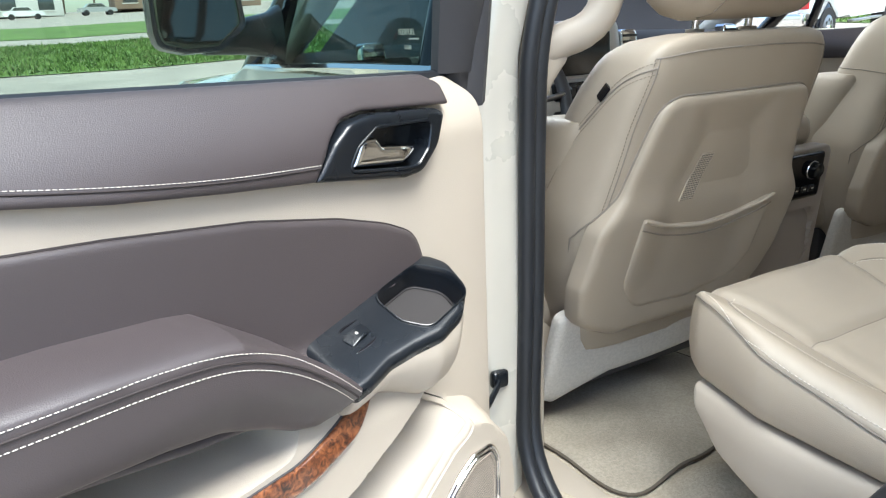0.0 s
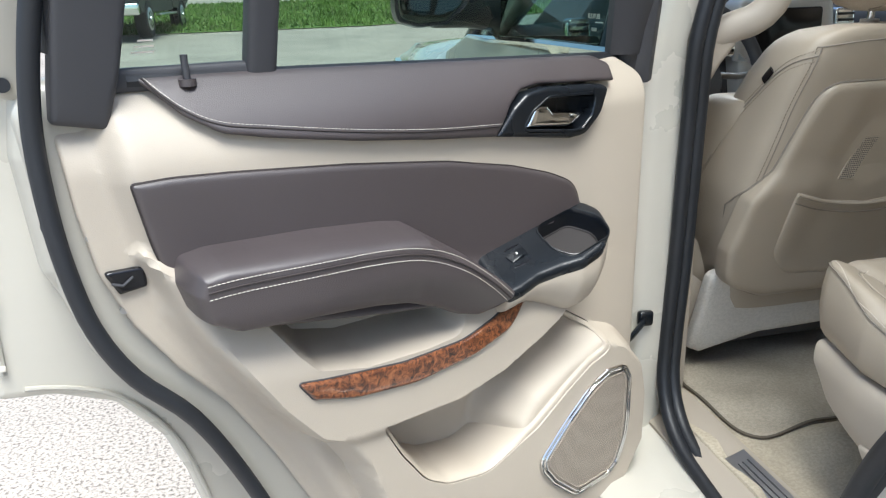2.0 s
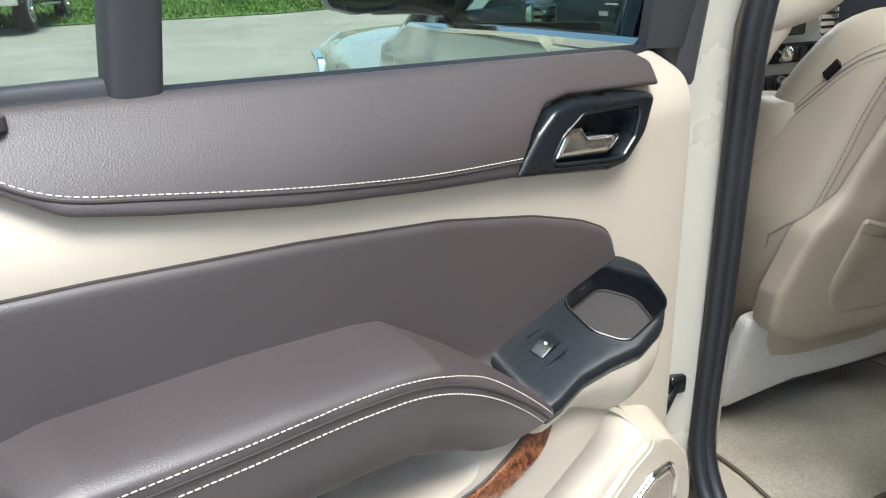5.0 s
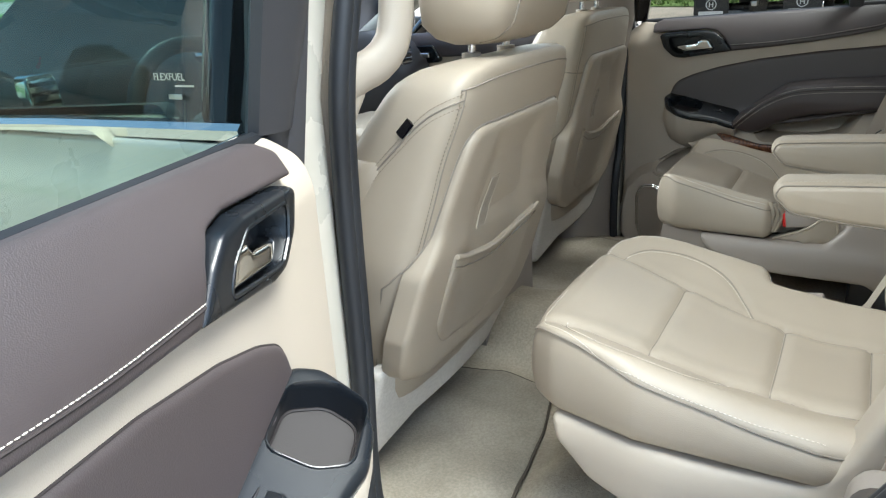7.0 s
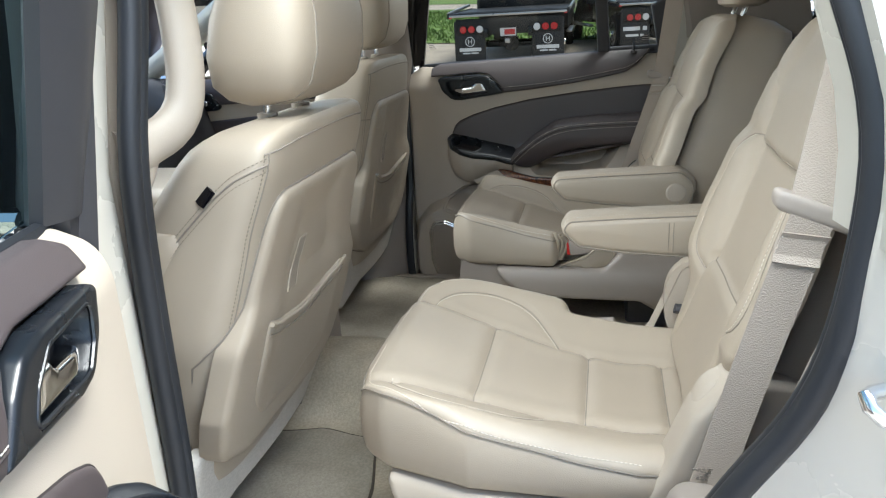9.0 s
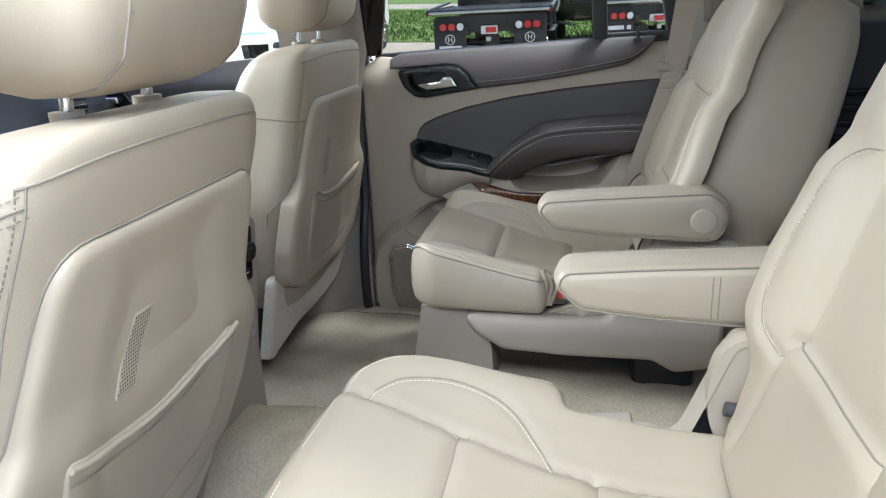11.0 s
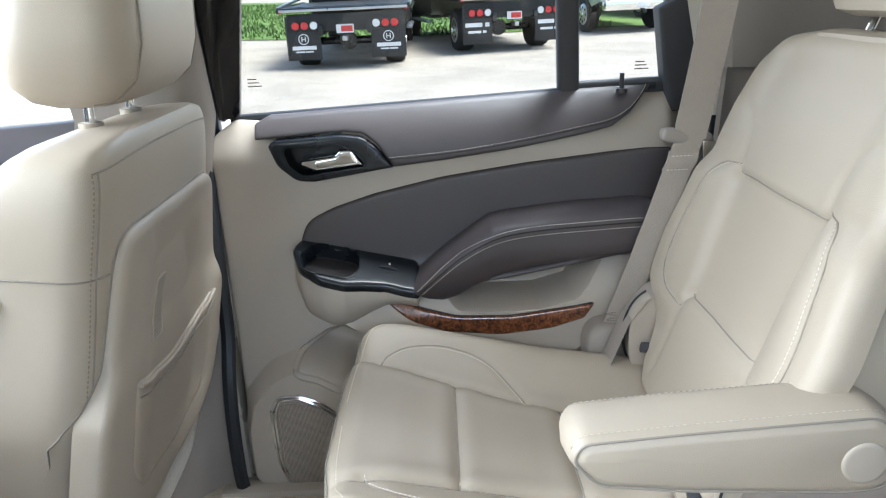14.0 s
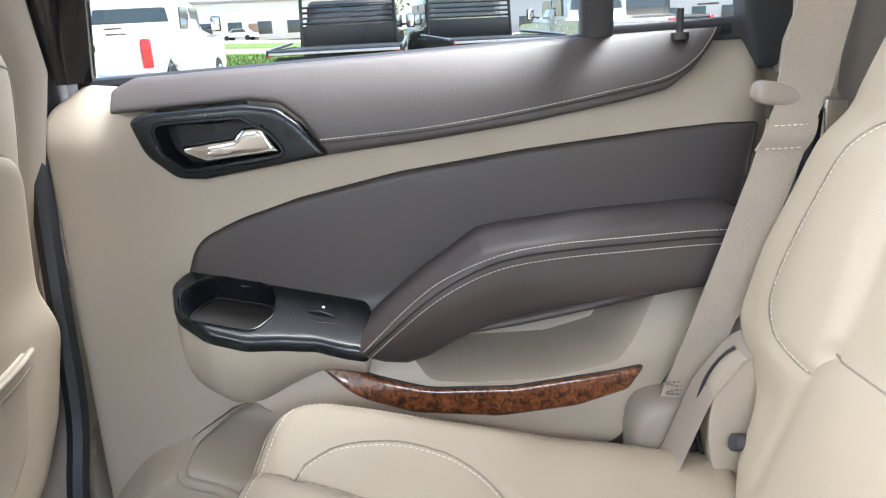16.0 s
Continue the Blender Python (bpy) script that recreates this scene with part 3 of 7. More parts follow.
    wall = [[Q(0.183 + (p.x - 0.183) * f, 0.044 + (p.y - 0.044) * f, n_) for p in cup] for n_, f in ((0.0030, 1.035), (0.0058, 1.02), (0.0062, 1.0), (0.0045, 0.982), (-0.004, 0.972), (-0.026, 0.95), (-0.030, 0.95))]
    part("cup_wall", loft(wall, True, False), BLACK_PLASTIC, pl, turn=False)
    liner = [(0.183 + (p.x - 0.183) * 0.93, 0.044 + (p.y - 0.044) * 0.93) for p in cup]
    rows = []
    for n_, f in ((-0.026, 1.0), (-0.028, 0.97), (-0.056, 0.88), (-0.062, 0.76)):
        rows.append([Q(0.183 + (p[0] - 0.183) * f, 0.044 + (p[1] - 0.044) * f, n_) for p in liner])
    lin = part("cup_liner", loft(rows, True, True), CUP_RUBBER, pl, "brown rubber cup holder liner")
    part("liner_rim", tube([Q(p[0], p[1], -0.0255) for p in liner], 0.0016, 6, True), CUP_RUBBER, lin)
    swo = rounded([(0.303, 0.030, 0.012), (0.290, 0.012, 0.02), (0.260, 0.016, 0.006), (0.257, 0.046, 0.006), (0.272, 0.056, 0.02), (0.300, 0.052, 0.008)], 0.008, 0.003)
    sw = part("window_switch", puff(swo, Q, lambda V: 0.0046 - 0.0035 * np.cos((V[:, 1] - 0.034) / 0.022 * 1.57) ** 2, 0.002, 0.0012, 0.004, 0.004), GLOSS_BLACK, pl, "glossy black window switch")
    part("rocker", puff(rounded([(0.296, 0.026), (0.264, 0.024), (0.262, 0.041), (0.294, 0.043)], 0.003, 0.003), Q, lambda V: 0.0072 + 0.0018 * np.cos((V[:, 0] - 0.279) / 0.017 * 3.0), 0.002, 0.0012, 0.006, 0.004), BLACK_PLASTIC, sw)
    part("symbol", puff(rounded([(0.2825, 0.0318), (0.2795, 0.0318), (0.2795, 0.0352), (0.2825, 0.0352)], 0.0008, 0.003), Q, lambda V: np.full(len(V), 0.0094), 0.0008, 0.0003, 0, 0.003), THREAD, sw)
    # inside handle
    bez = [(0.300, 1.2125, 0.003), (0.270, 1.248, 0.03), (0.247, 1.266, 0.025), (0.212, 1.271, 0.03), (0.104, 1.266, 0.012), (0.088, 1.260, 0.010), (0.102, 1.222, 0.04), (0.133, 1.195, 0.03), (0.163, 1.193), (0.275, 1.209)]
    hole = rounded([(0.256, 1.216), (0.238, 1.240), (0.208, 1.258), (0.112, 1.255), (0.122, 1.222), (0.142, 1.204), (0.16, 1.204)], 0.012, 0.005)
    bz = part("handle_bezel", puff(rounded(bez, 0.01, 0.005), P, lambda V: 0.151 - 0.030 * smooth01(edge_distance(hole, V) / 0.007 + 0.3), 0.007, 0.006, 0.014, 0.005, beside(hole, -0.0022, 0.001, 0.005)), BLACK_PLASTIC, door, "black satin handle bezel")
    part("bezel_rim", tube([P(p.x, p.y, 0.150) for p in hole], 0.0022, 6, True), BLACK_PLASTIC, bz)
    lever = rounded([(0.247, 1.2185, 0.002), (0.231, 1.247, 0.003), (0.208, 1.246, 0.003), (0.199, 1.236, 0.006), (0.139, 1.229, 0.005), (0.139, 1.220, 0.004), (0.168, 1.211, 0.006)], 0.004, 0.004)
    part("lever", puff(lever, P, lambda V: 0.150 - 0.010 * smooth01((0.17 - V[:, 0]) / 0.05), 0.006, 0.006, 0.008, 0.004), CHROME, bz, "chrome pull lever")
    # wood strip
    wood = [(0.634, 0.967, 0.003), (0.597, 0.961, 0.1), (0.489, 0.949, 0.1), (0.396, 0.952, 0.1), (0.326, 0.970, 0.1), (0.279, 0.996, 0.004), (0.274, 0.978, 0.006), (0.315, 0.947, 0.1), (0.376, 0.925, 0.1), (0.472, 0.915, 0.1), (0.559, 0.923, 0.1), (0.616, 0.940, 0.01)]
    wp = rounded(wood, 0.05, 0.006)
    wd = part("wood_strip", puff(wp, P, lambda V: shell_depth(V) + 0.006, 0.005, 0.004, 0.012, 0.01), WOOD, door, "glossy brown burl wood strip")
    part("strip_rim", tube(drape([(p.x, p.y) for p in wp], 0.0005), 0.0016, 6, True), DARK_TRIM, wd)
    # loudspeaker
    spk = rounded([(0.241, 0.690, 0.03), (0.19, 0.744, 0.3), (0.139, 0.789, 0.2), (0.100, 0.806, 0.02), (0.060, 0.803, 0.02), (0.045, 0.775, 0.03), (0.046, 0.667, 0.2), (0.066, 0.615, 0.03), (0.09, 0.597, 0.03), (0.165, 0.589, 0.03), (0.215, 0.635, 0.06), (0.239, 0.668, 0.03)], 0.02, 0.006)
    g = part("speaker_grille", puff(spk, P, lambda V: np.full(len(V), 0.189), 0.012, 0.006, 0.006, 0.012), SPEAKER, door, "beige perforated speaker grille")
    part("chrome_ring", tube([P(p.x, p.y, 0.187) for p in spk], 0.0028, 8, True), CHROME, g, "chrome speaker ring")
    part("chrome_ring", tube([P(p.x, p.y, 0.1885) for p in inset_ring(spk, 0.0065)], 0.0024, 8, True), CHROME, g, "chrome speaker ring")
    part("grille_step", tube([P(p.x, p.y, 0.1885) for p in inset_ring(spk, 0.0125)], 0.0022, 6, True), SPEAKER, g)
    # pocket seam under the shelf
    part("pocket_floor", puff(POCKET, P, pocket_level, 0.006, -0.003, 0.004, 0.007), BEIGE_TRIM, door, "beige map pocket liner")
    rings = []
    for d, k in ((-0.0075, 0.0), (-0.004, 0.04), (-0.001, 0.16), (0.0008, 0.5), (0.002, 1.02)):
        ring = inset_ring(POCKET, d)
        V = np.array([(p.x, p.y) for p in ring])
        lip = 0.1335 + 0.048 * smooth01(edge_distance(LOWER, V) / 0.026 + 0.5)
        low = pocket_level(V)
        rings.append([P(p.x, p.y, float(a + (min(b, a) - a) * k)) for p, a, b in zip(ring, lip, low)])
    part("pocket_wall", loft(rings, True, False), BEIGE_TRIM, door, "beige map pocket wall")
    if side > 0:
        gap = spline([P(*p) for p in ((-0.024, 1.32, 0.12), (-0.022, 1.1, 0.145), (-0.022, 0.93, 0.155), (-0.024, 0.84, 0.182), (-0.026, 0.74, 0.194), (-0.024, 0.63, 0.196), (-0.01, 0.57, 0.19), (0.04, 0.53, 0.17))], 0.02)
        part("edge_seal", tube(gap, 0.013, 8), RUBBER, door, "black rubber edge seal")
    # weather strip round the door and latch
    seal = [P(*p) for p in ((0.60, 0.52, 0.104), (0.622, 0.60, 0.104), (0.645, 0.69, 0.104), (0.688, 0.81, 0.104), (0.738, 0.915, 0.104), (0.796, 0.990, 0.104), (0.828, 1.06, 0.104), (0.843, 1.14, 0.104), (0.848, 1.22, 0.104), (0.845, 1.30, 0.106), (0.828, 1.40, 0.125), (0.80, 1.50, 0.145), (0.76, 1.64, 0.175), (0.72, 1.72, 0.19))]
    part("weather_strip", tube(spline(seal, 0.02), 0.0105, 10), RUBBER, door, "black rubber weather strip")
    part("latch", puff(rounded([(0.809, 1.125), (0.765, 1.124), (0.766, 1.100), (0.796, 1.097)], 0.004, 0.005), P, lambda V: np.full(len(V), 0.112), 0.004, 0.003, 0.02, 0.01), GLOSS_BLACK, door, "black door latch opening")
    part("latch_claw", tube([P(0.803, 1.112, 0.113), P(0.792, 1.108, 0.114), P(0.780, 1.116, 0.114)], 0.0018, 8), DARK_TRIM, door)
    for u, v in ((0.814, 1.165), (0.807, 1.155), (0.794, 1.075)):
        part("screw", tube([P(u, v, 0.098), P(u, v, 0.1035)], 0.0045, 10), STEEL, door)
    for u, v in ((0.861, 1.327), (0.848, 1.175)):
        part("plug", tube([P(u, v, 0.04), P(u, v, 0.070 if v > 1.3 else 0.074)], 0.0075, 14), RUBBER, door)
    # sealer beads along the folded edge
    part("sealer_bead", tube(spline([P(*p) for p in ((0.893, 1.275, 0.022), (0.907, 1.17, 0.022), (0.918, 1.08, 0.022), (0.922, 1.0, 0.022))], 0.02), 0.0045, 8), PAINT_MATT, door)
    part("sealer_bead", tube(spline([P(*p) for p in ((0.905, 0.975, 0.022), (0.86, 0.962, 0.022), (0.806, 0.93, 0.022), (0.755, 0.86, 0.022), (0.728, 0.78, 0.022), (0.70, 0.64, 0.022))], 0.02), 0.0035, 8), PAINT_MATT, door)
    for u, v in ((0.915, 1.09), (0.921, 1.01)):
        part("clip", box(P(u, v, 0.028), (0.006, 0.007, 0.007), 0.002), THREAD, door)
    # window frame, glass and divider
    rise = lambda v: 0.24 * (v - 1.30)
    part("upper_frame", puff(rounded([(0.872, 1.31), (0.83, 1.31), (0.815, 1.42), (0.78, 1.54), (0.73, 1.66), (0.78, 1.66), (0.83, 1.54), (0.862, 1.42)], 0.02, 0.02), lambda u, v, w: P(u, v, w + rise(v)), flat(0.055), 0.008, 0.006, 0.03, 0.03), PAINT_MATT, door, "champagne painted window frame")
    part("outer_seal", tube([P(0.882, 1.335, 0.04), P(0.872, 1.44, 0.065), P(0.835, 1.56, 0.095)], 0.009, 8), RUBBER, door)
    fr = spline([P(*p) for p in ((0.800, 1.36, 0.088), (0.795, 1.42, 0.100), (0.76, 1.52, 0.125), (0.715, 1.64, 0.155), (0.66, 1.70, 0.17), (0.55, 1.725, 0.175), (0.30, 1.735, 0.18), (0.12, 1.735, 0.18), (0.055, 1.71, 0.17), (0.02, 1.62, 0.15), (-0.01, 1.45, 0.12), (-0.03, 1.26, 0.085))], 0.02)
    wf = part("window_frame", tube(fr, 0.034, 10, flat=0.8, up=(1, 0, 0)), DARK_TRIM, door, "dark grey window frame")
    part("sash_corner", puff(rounded([(0.830, 1.288), (0.776, 1.276), (0.758, 1.335), (0.735, 1.45), (0.80, 1.48)], 0.006, 0.01), P, lambda V: 0.112 + rise(V[:, 1]), 0.008, 0.006, 0.03, 0.02), DARK_TRIM, wf)
    front = -0.05 if side < 0 else 0.006
    post = lambda z: [(max(u, front), w + 0.26 * (z - 1.30)) for u, w in ((0.036 + 0.2 * (z - 1.30), 0.086), (0.036 + 0.2 * (z - 1.30), 0.098), (0.022 + 0.16 * (z - 1.30), 0.110), (0.006 + 0.1 * (z - 1.30), 0.118), (-0.012, 0.118), (-0.026, 0.106), (-0.05, 0.08), (-0.05, 0.04))]
    part("sash_corner", loft([[P(u, z if u < 0 else max(z, 1.30), w) for u, w in post(z)] for z in (1.235, 1.27, 1.30, 1.36, 1.44, 1.52, 1.60)]), DARK_TRIM if side < 0 else GLOSS_BLACK, wf)
    part("divider", loft([[P(0.603 + a - 0.06 * (z - 1.30), z, 0.084 + b + rise(z)) for a, b in superring(0.0185, 0.014, 4, 20)] for z in (1.295, 1.45, 1.60, 1.725)]), DARK_TRIM, wf)
    part("belt_seal", tube([P(0.75, 1.323, 0.092), P(0.40, 1.310, 0.092), P(0.02, 1.296, 0.092)], 0.0085, 8), RUBBER, wf)
    part("quarter_seal", loft([[P(u, 1.322 + 0.012 * (u - 0.61) + b, 0.088 + a) for a, b in superring(0.010, 0.0125, 4, 16)] for u in (0.612, 0.70, 0.775)]), DARK_TRIM, wf)
    for a, b in (((-0.02, 1.30), (0.603, 1.30)), ((0.603, 1.30), (0.79, 1.30))):
        k = puff(rounded([a, b, (b[0] - 0.02, 1.715), (a[0] + 0.012, 1.715)], 0.01, 0.05), lambda u, v, w: P(u, v, w + rise(v)), lambda V: np.full(len(V), 0.074), 0.002, 0.0005, 0.004, 0.1)
        pane = part("window_pane", k, TINTED if side < 0 else PRIVACY, door, "tinted side window")
        pane.visible_shadow = False
        sx = b[0] - 0.075 if side < 0 or a[0] > 0.3 else a[0] + 0.075
        for j in range(0 if side < 0 and a[0] < 0.3 else 3):
            part("sticker_line", puff([Vector((sx, 1.350 + 0.006 * j)), Vector((sx + 0.024 - 0.004 * j, 1.350 + 0.006 * j)), Vector((sx + 0.024 - 0.004 * j, 1.352 + 0.006 * j)), Vector((sx, 1.352 + 0.006 * j))], lambda u, v, w: P(u, v, w + rise(v)), lambda V: np.full(len(V), 0.0765), 0.0005, 0.0001, 0, 0.02), SEAM if side > 0 else THREAD, pane)
    return door


near_door = car_door(-1, pose(-HINGE_X, HINGE_Y, 0, 0, 0, -OPEN), "open rear car door with beige and brown leather trim")
far_door = car_door(1, pose(HINGE_X, HINGE_Y, 0), "closed rear car door with beige and brown leather trim")

# ---- car body ----
FLOOR = 0.62
body = thing("car_body", pose(0, 0, 0), "champagne painted car body with open rear doorway", "car body", kind="structure")


def prism(poly, rows):
    """A closed plan polygon carried up through rows of (z, dx, dy)."""
    return loft([[Vector((x + dx, y + dy, z)) for x, y in poly] for z, dx, dy in rows])


LEAN_IN = lambda s, z: -s * max(z - 1.32, 0) * 0.26
for s, fy in ((-1, 0.0), (1, 0.10)):
    up = [(z, LEAN_IN(s, z), fy) for z in (0.45, 0.62, 0.9, 1.1, 1.32, 1.5, 1.7)]
    pil = [(-1.0, 0.985), (-0.985, 0.945), (-0.955, 0.920), (-0.868, 0.872), (-0.842, 0.862), (-0.812, 0.866), (-0.800, 0.90), (-0.80, 0.96), (-0.86, 1.02), (-0.98, 1.02)]
    if s < 0:
        # slimmer above the belt line, where the front door's frame covers it
        slim = [(-0.915, 0.952), (-0.915, 0.935), (-0.908, 0.898), *pil[3:6], (-0.800, 0.90), (-0.80, 0.935), (-0.86, 0.958), (-0.912, 0.958)]
        rows = [[Vector((x + LEAN_IN(s, z), y, z)) for x, y in (pil if z < 1.25 else slim)] for z in (0.45, 0.62, 0.9, 1.1, 1.235, 1.262, 1.32, 1.5, 1.7)]
        part("b_pillar", loft(rows), PAINT, body, "painted centre pillar")
    else:
        part("b_pillar", prism([(-s * x, y) for x, y in pil], up), PAINT, body, "painted centre pillar")
    trim = [(-0.786, 0.874), (-0.772, 0.866), (-0.760, 0.872), (-0.748, 0.915), (-0.740, 0.97), (-0.742, 1.06), (-0.80, 1.06), (-0.80, 0.93)] if s < 0 else [(-0.822, 0.846), (-0.806, 0.838), (-0.790, 0.850), (-0.772, 0.905), (-0.762, 0.97), (-0.765, 1.06), (-0.835, 1.06), (-0.835, 0.93)]
    up2 = [(z, LEAN_IN(s, z) + dx * s, fy * 1.4) for z, dx in ((0.60, -0.10 if s > 0 else 0.0), (0.66, -0.08 if s > 0 else 0.0), (0.76, -0.03 if s > 0 else 0.0), (0.86, -0.005 if s > 0 else 0.0), (1.1, 0.005), (1.32, 0.01), (1.5, 0.01), (1.72, 0.01))]
    flare = lambda y: min(max((y - 0.86) / 0.10, 0), 1)
    # far side gets the darker plastic, its shade put into the colour
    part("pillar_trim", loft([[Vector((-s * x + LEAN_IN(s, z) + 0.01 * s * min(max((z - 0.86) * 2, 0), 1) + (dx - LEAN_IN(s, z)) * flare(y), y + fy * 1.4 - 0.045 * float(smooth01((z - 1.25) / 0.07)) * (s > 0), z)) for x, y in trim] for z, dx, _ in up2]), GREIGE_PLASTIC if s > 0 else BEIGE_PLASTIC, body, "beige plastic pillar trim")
    band = [(-1.007, 1.0), (-0.992, 0.940), (-0.960, 0.913), (-0.893, 0.880), (-0.890, 0.886), (-0.955, 0.924), (-0.982, 0.952), (-0.995, 1.0)]
    if s > 0:
        part("pillar_cover", prism([(-s * x, y) for x, y in band], [(z, LEAN_IN(s, z), fy) for z in (1.285, 1.32, 1.5, 1.7)]), GLOSS_BLACK, body, "glossy black pillar cover")
    # rubber seal round the doorway
    if s > 0:
        continue
    y0 = fy
    seal = [(0.84, 1.72, 0.125), (0.838, 1.5, 0.07), (0.842, 1.34, 0.028), (0.853, 1.2, 0.028), (0.858, 0.95, 0.028), (0.864, 0.78, 0.026), (0.852, 0.69, 0.020), (0.81, 0.632, 0.014), (0.745, 0.602, 0.008), (0.64, 0.588, 0.004), (0.49, 0.585, -0.01), (0.385, 0.66, -0.03), (0.325, 0.80, -0.05), (0.275, 0.93, -0.062), (0.220, 1.035, -0.066), (0.170, 1.12, -0.068), (0.145, 1.2, -0.068), (0.133, 1.315, -0.064), (0.138, 1.39, -0.054), (0.161, 1.47, -0.034), (0.20, 1.58, -0.005), (0.25, 1.68, 0.025)]
    pts = spline([(s * (0.823 - d), y + (y0 if y > 0.7 else 0), z) for y, z, d in seal], 0.02)
    part("door_seal", tube([p + Vector((-s * (0.010 if p.y > 0.62 else -0.004), 0.004 if p.y > 0.62 else -0.006, 0)) for p in pts], 0.0135, 10), RUBBER, body, "black rubber door seal")
    part("door_seal", tube([p + Vector((s * 0.014, -0.004, 0)) for p in pts], 0.0125, 10), RUBBER, body)

# threshold
sill = [(-1.0, 0.40), (-1.0, 0.56), (-0.975, 0.575), (-0.86, 0.578), (-0.80, 0.60), (-0.755, 0.605), (-0.70, 0.60), (-0.70, 0.40)]
for s in (-1, 1):
    part("sill", loft([[Vector((-s * x, y, z)) for x, z in sill] for y in (-0.3, 0.2, 0.5, 0.8, 1.0, 1.9)]), PAINT, body, "painted door sill")
    trimsec = [(-0.835, 0.55), (-0.832, 0.594), (-0.815, 0.606), (-0.78, 0.619), (-0.748, 0.631), (-0.734, 0.628), (-0.726, 0.612), (-0.726, 0.54)]
    part("sill_trim", loft([[Vector((-s * x, y, z)) for x, z in trimsec] for y in (-0.2, 0.3, 0.6, 0.84, 1.0)]), BEIGE_PLASTIC, body, "beige sill trim")
    k = part("scuff_plate", loft([[Vector((-s * x, y, z)) for x, z in ((-0.783, 0.612), (-0.783, 0.6205), (-0.748, 0.6335), (-0.748, 0.625))] for y in (0.26, 0.685)]), STEEL, body, "brushed metal scuff plate", smooth=False)
    for q in (-0.774, -0.766, -0.757):
        part("scuff_line", tube([Vector((-s * q, 0.28, 0.6205 + (q + 0.783) * 0.37 + 0.0005)), Vector((-s * q, 0.66, 0.6205 + (q + 0.783) * 0.37 + 0.0005))], 0.0013, 6), DARK_TRIM, k)
# running board
rb = part("running_board", loft([[Vector((x, y, z)) for x, z in ((-1.16, 0.36), (-1.165, 0.40), (-1.15, 0.415), (-1.0, 0.415), (-0.98, 0.36))] for y in (-0.2, 0.6, 1.9)]), BLACK_PLASTIC, body, "ribbed black running board")
for i in range(7):
    part("rib", box((-1.135 + i * 0.02, 0.85, 0.4175), (0.009, 2.0, 0.007), 0.002), RUBBER, rb)

# rear side panel beside the doorway
def quarter(s):
    P = lambda u, v, w: Vector((s * w, u, v))
    edge = [(0.52, 0.44), (0.40, 0.62), (0.33, 0.80), (0.27, 0.93), (0.21, 1.03), (0.165, 1.11), (0.138, 1.2), (0.128, 1.315), (0.134, 1.39), (0.155, 1.47), (0.20, 1.58), (0.26, 1.70)]
    out = [(-2.1, 0.44), *edge, (-2.1, 1.70)]
    win = lambda V: 0.0
    lower = [(-2.1, 0.44), *edge[:8], (0.10, 1.33), (-2.1, 1.36)]
    part("quarter_panel", puff(rounded(lower, 0.02, 0.03), P, lambda V: 0.985 - 0.10 * smooth01((V[:, 0] + 0.05) / 0.30) , 0.01, 0.004, 0.03, 0.03), PAINT, body, "champagne painted rear side panel")
    part("c_pillar", loft([[Vector((s * (0.94 - max(z - 1.32, 0) * 0.26 + a), y + yo, z)) for a, y in ((0.0, 0.125), (-0.10, 0.14), (-0.125, 0.10), (-0.125, -0.22), (0.02, -0.22), (0.03, 0.03))] for z, yo in ((1.28, 0.0), (1.34, 0.0), (1.39, 0.005), (1.47, 0.026), (1.58, 0.07), (1.70, 0.13))]), PAINT, body, "painted rear pillar")
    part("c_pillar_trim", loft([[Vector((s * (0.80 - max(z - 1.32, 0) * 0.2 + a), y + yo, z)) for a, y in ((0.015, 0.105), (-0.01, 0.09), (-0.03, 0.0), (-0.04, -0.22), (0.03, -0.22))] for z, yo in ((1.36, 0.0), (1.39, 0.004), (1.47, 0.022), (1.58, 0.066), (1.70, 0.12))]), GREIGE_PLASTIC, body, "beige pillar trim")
    inner = [(-1.4, 0.60), (0.34, 0.60), (0.30, 0.78), (0.215, 0.95), (0.15, 1.06), (0.105, 1.2), (0.095, 1.38), (-1.4, 1.38)]
    pane = part("window_pane", loft([[Vector((s * (0.90 - max(z - 1.32, 0) * 0.26 + a), y, z)) for a in (0, 0.006)] + [Vector((s * (0.90 - max(z - 1.32, 0) * 0.26 + a), y + 1.6, z)) for a in (0.006, 0)] for y, z in ((-1.85, 1.34), (-1.85, 1.72))]), CARGO_GLASS, body, "dark tinted cargo window")
    part("side_trim", puff(rounded(inner, 0.03, 0.03), P, lambda V: -(0.80 - 0.03 * smooth01((0.9 - V[:, 1]) / 0.2)), 0.02, -0.012, 0.02, 0.04), GREIGE_PLASTIC, body, "dark beige rear side trim")


def quarter_place():
    for s in (-1, 1):
        quarter(s)


quarter_place()
st = part("striker_plate", puff(rounded([(0.02, 1.13), (0.105, 1.13), (0.115, 1.20), (0.03, 1.21)], 0.015, 0.01), lambda u, v, w: Vector((-0.915 - w, u, v)), None, 0.01, 0.006, 0.03, 0.02), BLACK_PLASTIC, body, "black striker plate")
part("striker", tube(spline([(-0.90, 0.06, 1.165), (-0.93, 0.10, 1.168), (-0.955, 0.135, 1.172), (-0.965, 0.125, 1.158), (-0.955, 0.10, 1.15), (-0.92, 0.06, 1.145)], 0.01), 0.0065, 10), CHROME, st, "chrome door striker")
